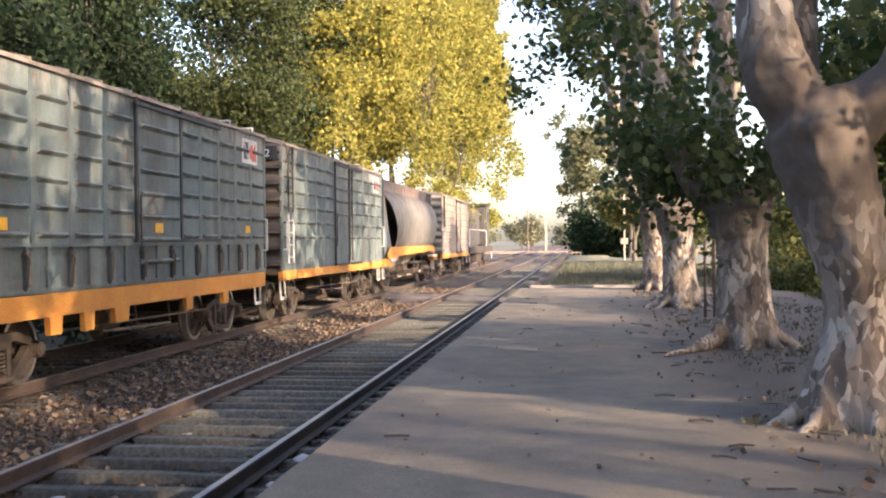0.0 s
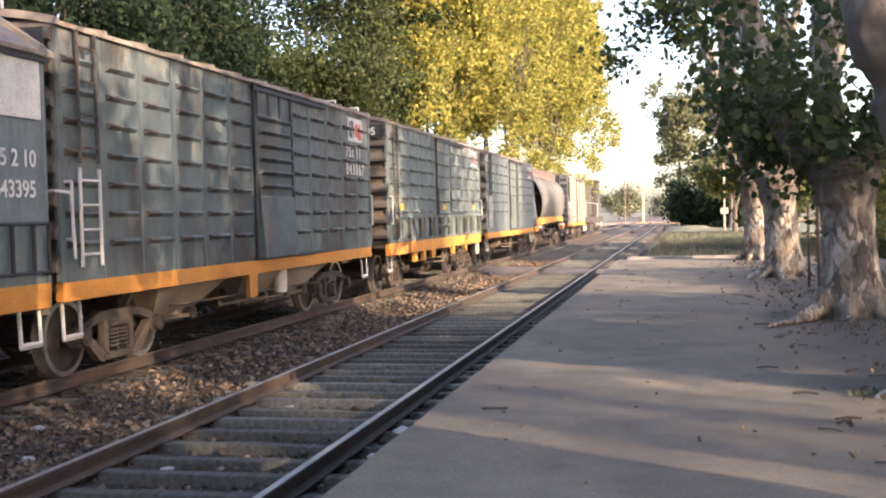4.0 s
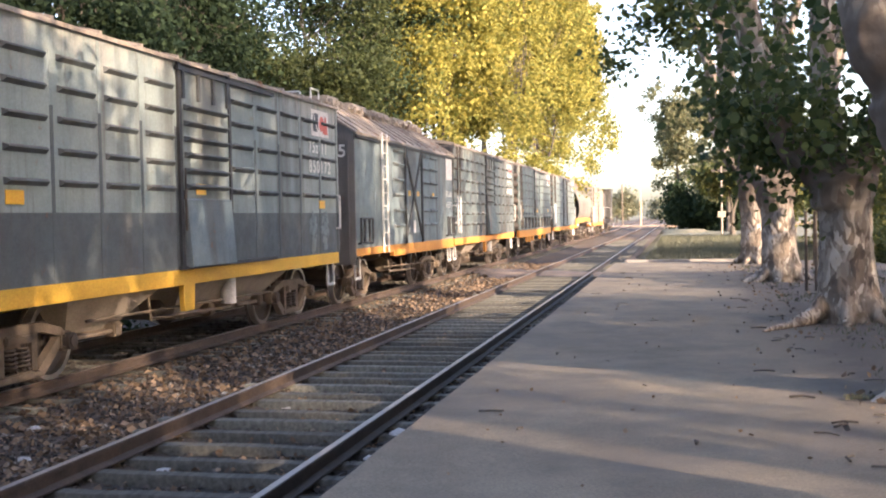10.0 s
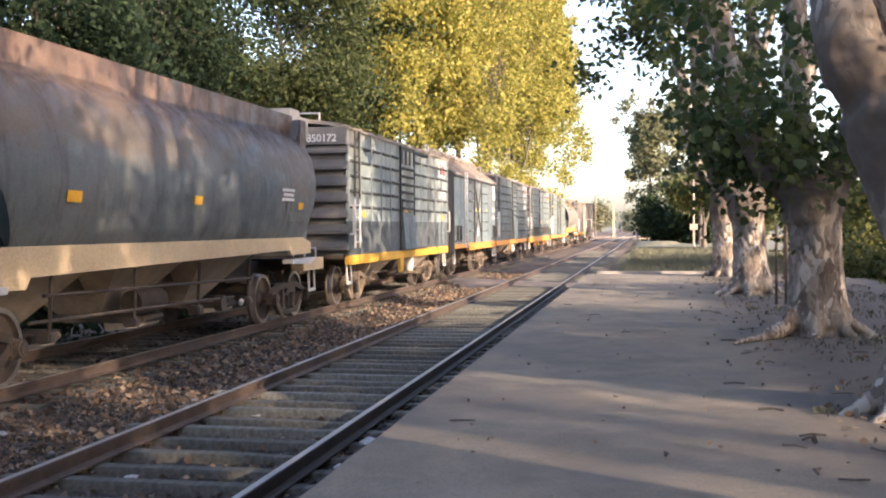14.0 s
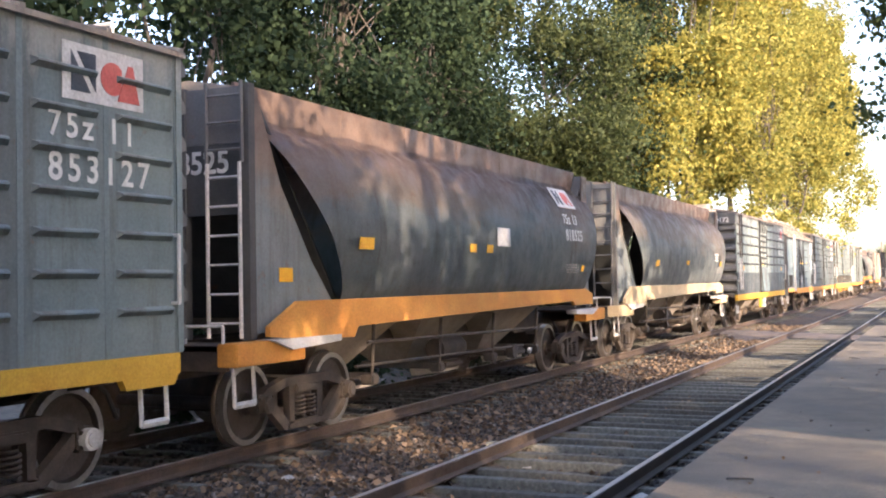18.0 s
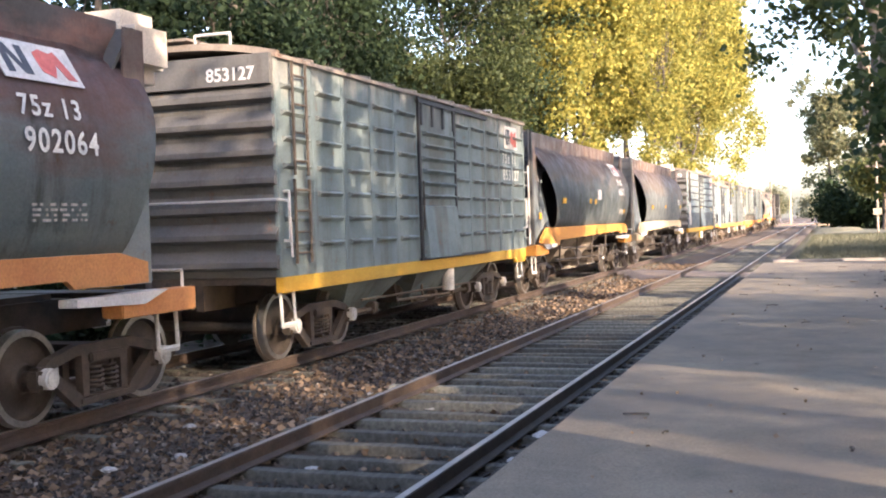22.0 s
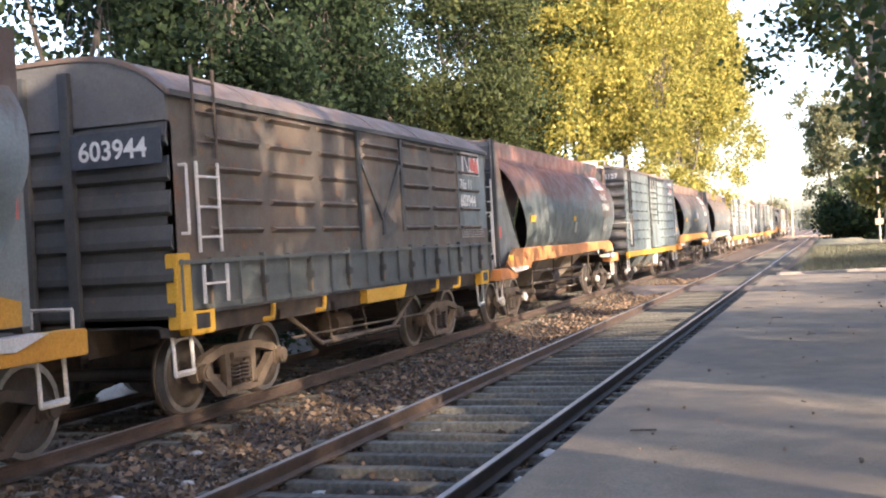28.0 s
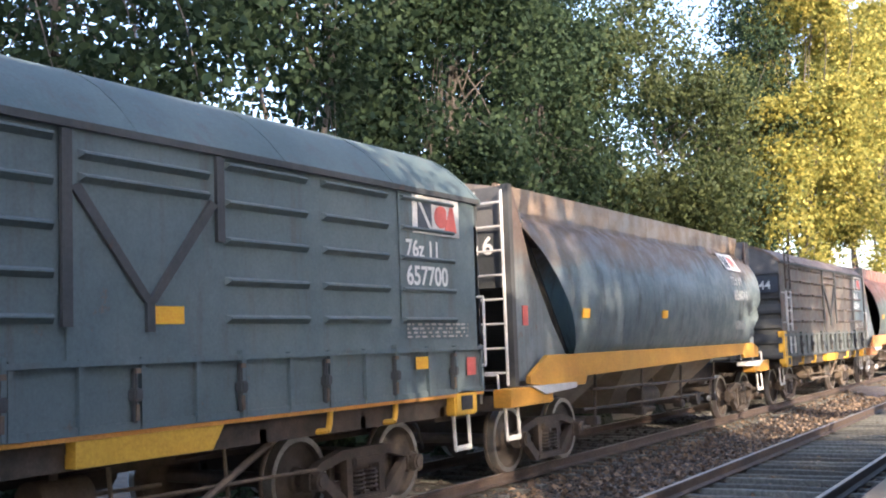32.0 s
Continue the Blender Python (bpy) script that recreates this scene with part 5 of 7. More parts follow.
        fn = part("funnel", bm, M["funnel"], w, "sloping steel discharge funnel", smooth=None)
        gate = box(B(), -0.40, 0.85, yc - 0.46, yc + 0.46, 0.42, 0.52, 0.01)
        cyl(gate, (0.9, yc - 0.3, 0.46), (0.9, yc + 0.3, 0.46), 0.05, 8)
        part("gate", gate, M["steel_dark"], fn)
        part("outlet", prism(B(), [(0.40, 0.30), (0.86, 0.36), (0.90, 0.42), (0.36, 0.42)], "y", yc - 0.34, yc + 0.30), M["hood"], fn, "pale outlet lip", smooth=None)
    bm = box(B(), -0.30, 0.30, -h + 0.3, h - 0.3, 0.86, 1.12)
    part("centre_beam", bm, M["steel_dark"], w, smooth=None)
    bm = B()
    rod(bm, [(1.30, -h + 2.4, 0.98), (1.30, h - 3.0, 0.88)], 0.022)
    rod(bm, [(1.24, -h + 2.2, 0.70), (1.24, h - 3.6, 0.62)], 0.02)
    for k in range(4):
        y = -h + 2.6 + k * (2 * h - 5.6) / 3
        rod(bm, [(1.24, y, 0.55), (1.28, y, 1.2)], 0.022)
        box(bm, 1.12, 1.30, y - 0.09, y + 0.09, 0.45, 0.58, 0.02)
    part("brake_rigging", bm, M["steel_dark"], w)
    bm = cyl(B(), (0.95, -0.7, 0.72), (0.95, 0.1, 0.72), 0.16, 14)
    part("brake_cylinder", bm, M["steel_dark"], w)
    part("brake_valve", cyl(B(), (1.15, 1.7, 0.55), (1.28, 1.7, 0.55), 0.12, 12), M["steel_dark"], w)
    part("white_valve", cyl(B(), (1.22, h - 3.3, 0.52), (1.27, h - 3.3, 0.50), 0.05, 10), M["white"], w, "white-painted valve")
    bogie(w, h - 0.57, style, caps)
    bogie(w, -h + 1.27, style, caps)
    ends(w, h + 0.52, -h - 0.52, True, 1.30)
    # lettering on the belly
    def bx(z):
        return np.interp(z, [q[1] for q in SECTION], [q[0] for q in SECTION])
    def lean(z):
        return math.degrees(math.atan2(bx(z - 0.1) - bx(z + 0.1), 0.2))
    def on_belly(y, z):
        return Matrix.Translation((bx(z) + 0.022, y, z)) @ pose(0, 0, 0, 0, -lean(z), 0) @ side_m(0, 0, 0)
    if cls:
        lettering("class_mark", cls, 0.18, on_belly(h - 1.8 - shift, 2.70), w, spread=1.2)
    if number:
        lettering("running_number", number, 0.20, on_belly(h - 1.80 - shift, 2.40), w, spread=1.18)
    if emblem_at:
        m = Matrix.Translation((bx(3.18) + 0.02, h - 1.45 - shift * 0.6, 3.18)) @ pose(0, 0, 0, 0, -lean(3.12), 0)
        bm = box(B(), 0, 0.008, -0.5, 0.5, -0.21, 0.21)
        pl = part("emblem_plate", bm, M["white"], w, "white plate with a dark and a red shape", smooth=None)
        pl.matrix_basis = m
        bm = B()
        prism(bm, [(-0.42, 0.15), (-0.32, 0.15), (-0.2, -0.06), (-0.2, 0.15), (-0.12, 0.15), (-0.12, -0.15), (-0.22, -0.15), (-0.34, 0.06), (-0.34, -0.15), (-0.42, -0.15)], "x", 0.008, 0.012)
        part("dark_shape", bm, M["blueblack"], pl, smooth=None)
        bm = prism(B(), [(0.0, 0.1), (0.1, 0.15), (0.22, 0.12), (0.3, 0.15), (0.44, -0.15), (0.32, -0.15), (0.25, 0.0), (0.16, -0.15), (0.02, -0.1)], "x", 0.008, 0.012)
        part("red_shape", bm, M["red"], pl, smooth=None)
    small_print(w, h - 1.7 - shift, 1.95, bx(1.9) + 0.02, 4, 0.7)
    for y, z, wd, ht, mt in marks:
        ob = part("reflector" if mt == "reflector" else "patch", box(B(), 0, 0.01, -wd / 2, wd / 2, -ht / 2, ht / 2), M[mt], w, "orange reflector" if mt == "reflector" else "pale label", smooth=None)
        ob.matrix_basis = Matrix.Translation((bx(z) + 0.018, y, z)) @ pose(0, 0, 0, 0, -lean(z), 0)
    if number == "818525":
        patch(w, "reflector", -h + 0.62, 1.80, 0.26, 0.15, "reflector", 1.292, "orange reflector")
    if crumpled:
        patch(w, "red_mark", -h + 0.32, 2.05, 0.16, 0.26, "red", 1.292, "faded red square")
        patch(w, "red_mark", h - 0.16, 2.22, 0.16, 0.24, "red", 1.292, "faded red square")
    if sill_m == "orange_rust":
        patch(w, "yellow_mark", -h + 0.25, 1.34, 0.34, 0.12, "yellow", 1.462, "yellow mark on the sill")
        patch(w, "red_mark", -h + 0.12, 1.87, 0.22, 0.24, "red", 1.292, "faded red square")
    return w, h


def locomotive(front, rear):
    w, h = new_wagon("diesel_locomotive", front, rear, "dark diesel locomotive at the head of the goods train", "locomotive")
    part("underframe", box(B(), -1.45, 1.45, -h, h, 0.95, 1.35, 0.03), M["steel_dark"], w)
    part("long_hood", box(B(), -0.95, 0.95, -h + 0.9, h - 4.6, 1.35, 3.75, 0.12), M["loco"], w, "dark engine hood")
    for k in range(7):
        y = -h + 1.5 + k * 1.15
        gr = part("hood_door", box(B(), 0.95, 0.975, y - 0.5, y + 0.5, 1.5, 3.2, 0.008), M["loco"], w)
        for j in range(5):
            part("louvre", box(B(), 0.975, 0.995, y - 0.38, y + 0.38, 2.4 + j * 0.13, 2.46 + j * 0.13), M["steel_dark"], gr, smooth=None)
    part("exhaust_stack", cyl(B(), (0, 0.5, 3.7), (0, 0.5, 4.1), 0.2, 12), M["steel_dark"], w)
    cab = part("cab", box(B(), -1.4, 1.4, h - 4.6, h - 2.2, 1.35, 4.05, 0.12), M["loco"], w, "driver's cab")
    part("cab_roof", box(B(), -1.5, 1.5, h - 4.8, h - 2.0, 4.0, 4.16, 0.06), M["loco"], cab)
    part("cab_window", box(B(), 1.395, 1.41, h - 4.1, h - 2.8, 2.9, 3.6), M["black"], cab, smooth=None)
    for x in (-0.75, 0.75):
        part("cab_window", box(B(), x - 0.35, x + 0.35, h - 4.615, h - 4.595, 3.0, 3.6), M["black"], cab, smooth=None)
    part("short_hood", box(B(), -0.9, 0.9, h - 2.2, h - 0.8, 1.35, 2.9, 0.12), M["loco"], w)
    part("rear_panel", box(B(), -0.9, 0.9, -h + 0.86, -h + 0.92, 1.4, 3.4), M["loco"], w, "sooty end panel", smooth=None)
    part("fuel_tank", box(B(), -1.2, 1.2, -1.8, 1.8, 0.35, 0.95, 0.1), M["steel_dark"], w)
    handrail(w, [(1.4, -h + 0.3, 1.35), (1.4, -h + 0.3, 2.35), (1.4, h - 4.7, 2.35), (1.4, h - 4.7, 1.35)])
    bogie(w, h - 2.4)
    bogie(w, -h + 2.4)
    ends(w, h, -h)
    return w, h


# ---- the train, from the head ----
R = "reflector"
locomotive(77.0, 61.2)
boxcar(60.2, 48.7, "pale ribbed steel boxcar with a number board", "roof_dust", "end_grey", sill_m="orange", mark=False)
hopper(46.50, 34.90, "grey bellied hopper wagon with an orange sill", "hop_pale", "orange", emblem_at=False, hatch=False, style="steel_dusty")
boxcar(33.75, 22.2, "grey ribbed steel boxcar with a plain door and orange sill", "box_grey", "end_brown", sill_m="orange", door=(-0.85, 0.75), end_no="843012", door_ladder=True, mark=True, rows=RIBS[1:])
boxcar(20.92, 9.70, "grey ribbed steel boxcar with drop panels and orange sill", "box_grey", "end_brown", sill_m="orange", door=(-0.75, 1.0), flaps=True, door_tall=True, end_no="846995", ladder_m="steel_dusty", dots=((-4.36, 1.93), (0.06, 1.93), (4.5, 1.95)),
       tabs=((-3.1, 0.34, 0.22), (-2.2, 0.3, 0.24), (-1.2, 0.5, 0.2), (1.4, 0.3, 0.2), (3.2, 0.3, 0.2)), sill_z=(0.84, 1.12))
boxcar(8.25, -3.28, "rust-blotched grey steel boxcar with a yellow-orange sill", "box_rusty", "end_brown", sill_m="orange", door=(-0.5, 1.15), plug=2.07, chutes="funnel", number="843067", cls="75z 11", end_no="843067", end_rail=True, tabs=((-0.6, 0.34, 0.34),))
cross_door_van(-3.50, -13.05, "pale grey covered van with X-braced doors and pitched roof")
boxcar(-14.25, -25.72, "grey steel boxcar with a dark lower strip and yellow sill", "box_band", "end_dusk", sill_m="yellow", rows=RIBS[2:], flaked=True, door=(-0.95, 0.68), plug=2.02, chutes="funnel", dots=((-4.5, 1.98), (-0.34, 2.14), (4.83, 1.98)), number="850172", cls="75z 11", end_no="850172", tabs=((-0.7, 0.34, 0.34),), style="steel_dusty")
hopper(-28.10, -39.70, "grey bellied hopper wagon with rusty top and pale sill", "hop_grey", "tan", end_paint="end_grey", ladder_m="end_dusk", marks=((-3.2, 2.05, 0.3, 0.13, R), (0.1, 2.08, 0.26, 0.12, R), (4.6, 2.08, 0.28, 0.13, R), (3.9, 2.34, 0.62, 0.05, "text"), (3.9, 2.26, 0.50, 0.05, "text"), (3.9, 2.18, 0.60, 0.05, "text")), style="steel_dark", emblem_at=False)
hopper(-41.75, -53.25, "slate green hopper wagon with rust-streaked top and orange sill", "hop_slate", "orange", number="818525", cls="75z 13", end_no="818525", shift=0.4,
       marks=((-3.84, 2.16, 0.34, 0.14, R), (-0.68, 2.17, 0.22, 0.12, R), (-0.05, 2.17, 0.22, 0.12, R), (0.5, 2.36, 0.52, 0.28, "white"), (4.6, 1.9, 0.14, 0.12, R)), hatch=False)
boxcar(-54.62, -65.80, "clean grey ribbed boxcar with a bright yellow sill", "box_clean", "end_dusk", "roof_dust", sill_m="yellow", door=(-0.85, 0.95), end_rail=True, chutes="box_clean", plug=2.0, number="853127", cls="75z 11", end_no="853127", style="steel_dark", caps="white", sill_z=(0.92, 1.11), tabs=((5.2, 0.74, 0.09),), ladder_m="steel_dusty")
hopper(-68.25, -79.85, "rust-washed hopper wagon with orange sill and white mark", "hop_rust", "orange_rust", shift=0.3, number="902064", cls="75z 13", end_no="902064", marks=((-4.02, 2.14, 0.36, 0.14, R), (0.06, 2.15, 0.26, 0.13, R), (0.27, 1.94, 0.16, 0.26, "white")), caps="white")
drop_side_van(-81.05, -91.75, "brown-dusted covered van with round roof and drop panels", "box_brown", "end_dark", "roof_red", "603944", "603944", "76z 11", "steel_dusty", 1.75, 2.0, "box_pale", 0.44, 3.4, "end_dusk")
hopper(-93.70, -105.20, "slate green hopper wagon with crumpled front and orange-yellow sill", "hop_green", "amber", number="826016", cls="75z 11", end_no="826016", shift=0.5, ladder_top=3.68, marks=((-4.05, 2.08, 0.26, 0.13, R), (-0.74, 2.08, 0.26, 0.13, R)), crumpled=True, hatch=False)
drop_side_van(-106.42, -117.2, "dark slate green covered van with yellow frame pieces", "box_dark", "end_dark", "roof_dark", "657700", None, "76z 11", "steel_dark", 1.75, 1.95, "box_dark")

# ---- trees and plants ----
def leaf_mesh(name, centres, size, material, rg, droop=0.0, flat=0.0, fine=False):
    """One mesh of separate leaves: a pointed blade at each centre, turned at random; fine ones have shoulders."""
    n = len(centres)
    u = rg.normal(size=(n, 3))
    u[:, 2] = u[:, 2] * (1 - flat) - droop
    u /= np.linalg.norm(u, axis=1, keepdims=True)
    v = rg.normal(size=(n, 3))
    v -= u * (u * v).sum(1, keepdims=True)
    v /= np.linalg.norm(v, axis=1, keepdims=True)
    w = np.cross(u, v)
    s = size * rg.uniform(0.6, 1.35, size=(n, 1))
    k = 6 if fine else 4
    if fine:
        shape = [(-0.5, 0, 0), (-0.22, 0.46, 0.10), (0.24, 0.30, 0.06), (0.58, 0, -0.08), (0.20, -0.34, 0.06), (-0.26, -0.42, 0.12)]
    else:
        shape = [(-0.5, 0, 0), (0, 0.42, 0.10), (0.55, 0, 0), (0, -0.42, 0.10)]
    p = np.empty((n, k, 3), np.float32)
    for i, (a, b, c) in enumerate(shape):
        p[:, i] = centres + (u * a + v * b + w * c) * s
    me = bpy.data.meshes.new(name)
    me.vertices.add(n * k)
    me.vertices.foreach_set("co", p.ravel())
    me.loops.add(n * k)
    me.loops.foreach_set("vertex_index", np.arange(n * k, dtype=np.int32))
    me.polygons.add(n)
    me.polygons.foreach_set("loop_start", np.arange(0, n * k, k, dtype=np.int32))
    me.materials.append(material)
    me.update()
    me.validate()
    return me


def limb(bm, pts, radii, n=8):
    """A tapered bent limb, one ring a point."""
    rings = []
    for i, (p, r) in enumerate(zip(pts, radii)):
        p = Vector(p)
        d = Vector(pts[min(i + 1, len(pts) - 1)]) - Vector(pts[max(i - 1, 0)])
        q = d.to_track_quat("Z", "Y").to_matrix()
        rings.append([bm.verts.new(p + q @ Vector((math.cos(k * math.tau / n), math.sin(k * math.tau / n), 0)) * r * (1 + 0.16 * noise.noise((p.x * 2 + math.cos(k * math.tau / n), p.y * 2 + math.sin(k * math.tau / n), p.z * 1.5)))) for k in range(n)])
    for a, b in zip(rings, rings[1:]):
        for k in range(n):
            bm.faces.new((a[k], a[(k + 1) % n], b[(k + 1) % n], b[k]))
    bm.faces.new(rings[-1])


def bent(a, b, rg, k=4, bow=0.12):
    a, b = np.array(a, float), np.array(b, float)
    l = np.linalg.norm(b - a)
    off = rg.normal(size=3) * l * bow
    return [tuple(a + (b - a) * t + off * math.sin(math.pi * t) * 0.6) for t in np.linspace(0, 1, k + 1)]


def wood(t, skeleton, roots, r0, rg, bark):
    """Trunk and limbs of an old pollard, grown together into one skin; the skeleton is a list of bent lines of (x, y, z, radius)."""
    bm = B()
    for line in skeleton:
        cap = [(*line[0][:3], 0.02)] if line[0][2] > 0.5 else []
        limb(bm, [q[:3] for q in cap + list(line)], [q[3] for q in cap + list(line)], 14)
    for k in range(roots):
        a = (k + rg.uniform(-0.3, 0.3)) * math.tau / roots
        l = r0 + rg.uniform(0.12, 0.5)
        c, d = math.cos(a), math.sin(a)
        limb(bm, [(c * r0 * 0.55, d * r0 * 0.55, 0.55), (c * r0 * 0.95, d * r0 * 0.95, 0.16), (c * (r0 * 0.6 + l * 0.5), d * (r0 * 0.6 + l * 0.5), 0.0), (c * l, d * l, -0.06)], [0.10, 0.10, 0.06, 0.03], 8)
    bmesh.ops.holes_fill(bm, edges=[e for e in bm.edges if len(e.link_faces) < 2])
    ob = part("trunk", bm, bark, t, smooth=80)
    md = ob.modifiers.new("grown_together", "REMESH")
    md.mode, md.voxel_size, md.use_smooth_shade = "VOXEL", 0.032, True
    md = ob.modifiers.new("rounded", "SMOOTH")
    md.factor, md.iterations = 0.5, 4
    lumps = bpy.data.textures.new("bark_lumps", "CLOUDS")
    lumps.noise_scale, lumps.noise_depth = 0.16, 3
    md = ob.modifiers.new("lumps", "DISPLACE")
    md.texture, md.strength, md.mid_level = lumps, 0.07, 0.5
    return skeleton[0]


def tree(name, label, base, seed, trunk, fork, mains, crown, clumps, leaves, leaf, leaf_m, bark_m, spread=0.75, droop=0.2, extra=(), gaps=0.0, roots=0, category="tree", sides=14, lobes=9, skeleton=None, fine=False):
    """base: foot; trunk: (radius at the foot, at the fork); fork: offset of the fork; mains: (offset of a limb's end from the fork, radius);
    crown: (centre offset, radii); clumps of leaves fill it unevenly."""
    rg = np.random.default_rng(seed)
    t = tagged(new(name), label, category, "trees")
    t.location = base
    ends_ = []
    if skeleton:
        pts = wood(t, skeleton, roots, trunk[0], rg, M[bark_m])
        ends_ = [([q[:3] for q in li] + [li[-1][:3]] * max(0, 7 - len(li)), li[-1][3] * 1.5) for li in skeleton[1:]]
        f = np.array(fork, float)
    else:
        bm = B()
        f = np.array(fork, float)
        pts = bent((0, 0, -0.15), f, rg, 7, 0.03)
        rad = [trunk[0] * (1 + 0.75 * math.exp(-3.2 * k)) * (1 - k / 7) + trunk[1] * (k / 7) for k in range(8)]
        limb(bm, pts, rad, sides)
        part("trunk", bm, M[bark_m], t, smooth=60)
        for off, r in mains:
            e = f + np.array(off, float)
            p = bent(f - np.array([0, 0, 0.25]), e, rg, 6, 0.10)
            bm = B()
            limb(bm, p, [r * (1 - 0.55 * k / 6) for k in range(7)], 9)
            part("limb", bm, M[bark_m], t, smooth=60)
            ends_.append((p, r))
    c0, rr = np.array(crown[0], float), np.array(crown[1], float)
    # the crown is made of uneven lobes, fuller on their outsides
    lob = []
    for k in range(lobes):
        q = rg.normal(size=3)
        q *= rg.uniform(0.35, 0.78) / np.linalg.norm(q)
        lob.append((c0 + q * rr, rr * rg.uniform(0.26, 0.46)))
    cs = []
    while len(cs) < clumps:
        lc, lr = lob[int(rg.integers(0, lobes))]
        q = rg.normal(size=3)
        q *= rg.uniform(0.3, 1.0) ** 0.5 / np.linalg.norm(q)
        c = lc + q * lr
        if noise.noise(Vector(c * 0.33) + Vector((seed, 0, 0))) > -0.28 + gaps:
            cs.append(c)
    cs = np.array(cs + [np.array(e, float) for e in extra])
    bm = B()
    for c in cs[:: max(1, len(cs) // (26 if skeleton else 46))]:
        p, r = min(ends_, key=lambda it: np.linalg.norm(np.array(it[0][4]) - c)) if ends_ else (pts, trunk[1])
        st = p[int(rg.integers(4 if skeleton else 3, len(p)))]
        q = bent(st, c, rg, 4, 0.12)
        l = np.linalg.norm(np.array(st) - c)
        if skeleton and l > 3.2:
            continue
        limb(bm, q, [max(0.012, min(r * 0.4, 0.016 * l + 0.02) * (1 - 0.8 * k / 4)) for k in range(5)], 5)
    if mains:
        tagged(part("branchwork", bm, M[bark_m], t, smooth=60), kind="stuff")
    else:
        bm.free()
    which = rg.integers(0, len(cs), size=leaves)
    sc = rg.uniform(0.55, 1.3, size=len(cs)) * spread
    pos = cs[which] + rg.normal(size=(leaves, 3)) * sc[which][:, None] * np.array([1, 1, 0.72])
    pos[:, 2] -= droop * np.abs(rg.normal(size=leaves)) * 0.6
    cr = new("crown", leaf_mesh("crown", pos, leaf, M[leaf_m], rg, droop, 0.0, fine))
    cr.parent = t
    return t


def goblet(lean, rise, spread, seed):
    """Skeleton of an old plane: a stout trunk that opens into a few upright limbs."""
    r = random.Random(seed)
    sk = [[(0, 0, -0.2, 0.46), (0, 0, 0.15, 0.40), (lean * 0.3, 0, 0.7, 0.33), (lean * 0.6, 0, 1.4, 0.31), (lean * 0.9, 0, rise - 0.35, 0.36), (lean, 0, rise, 0.40), (lean, 0, rise + 0.25, 0.25)]]
    for k, a in enumerate(spread):
        c, d = math.cos(a), math.sin(a)
        u = r.uniform(0.55, 0.8)
        rad = r.uniform(0.17, 0.21)
        sk.append([(lean, 0, rise - 0.25, rad), (lean + c * u * 0.7, d * u * 0.7, rise + 0.35, rad * 1.05), (lean + c * u * 1.2, d * u * 1.2, rise + 1.2, rad * 0.95), (lean + c * u * 1.5 + r.uniform(-0.2, 0.2), d * u * 1.5, rise + 3.0, rad * 0.8), (lean + c * u * 2.4, d * u * 2.4, rise + 5.0, rad * 0.55), (lean + c * u * 3.0, d * u * 3.0, rise + 7.5, 0.05)])
    return sk


FIRST = [[(0, 0, -0.2, 0.46), (0, 0, 0.06, 0.40), (0.0, 0, 0.45, 0.32), (0.0, 0, 1.15, 0.275), (-0.12, 0, 1.60, 0.31), (-0.24, 0.05, 2.15, 0.40), (-0.28, 0.05, 2.45, 0.30)],
         [(-0.28, 0.0, 2.05, 0.22), (-0.52, 0.0, 2.55, 0.27), (-0.63, 0.0, 2.85, 0.23), (-0.65, 0.05, 3.4, 0.20), (-0.66, 0.1, 5.2, 0.17), (-0.5, 0.2, 8.0, 0.05)],
         [(-0.25, 0.2, 2.1, 0.16), (-0.28, 0.42, 2.7, 0.13), (-0.26, 0.5, 3.5, 0.11), (-0.1, 0.8, 6.0, 0.05)],
         [(-0.15, 0.0, 2.0, 0.20), (0.16, -0.02, 2.36, 0.20), (0.40, -0.05, 2.62, 0.19), (0.48, -0.05, 3.3, 0.15), (0.60, -0.1, 5.0, 0.12), (0.9, -0.2, 7.5, 0.04)],
         [(0.30, 0.0, 2.5, 0.15), (0.75, 0.1, 2.75, 0.14), (1.3, 0.2, 3.5, 0.11), (2.0, 0.3, 5.0, 0.05)]]
SECOND = goblet(-0.05, 1.75, (2.9, 0.3, 1.7), 2) + [[(-0.20, -0.08, 0.30, 0.15), (-0.45, -0.30, 0.10, 0.10), (-0.75, -0.75, 0.03, 0.055), (-0.98, -1.10, 0.03, 0.045), (-1.12, -1.36, 0.02, 0.03)]]
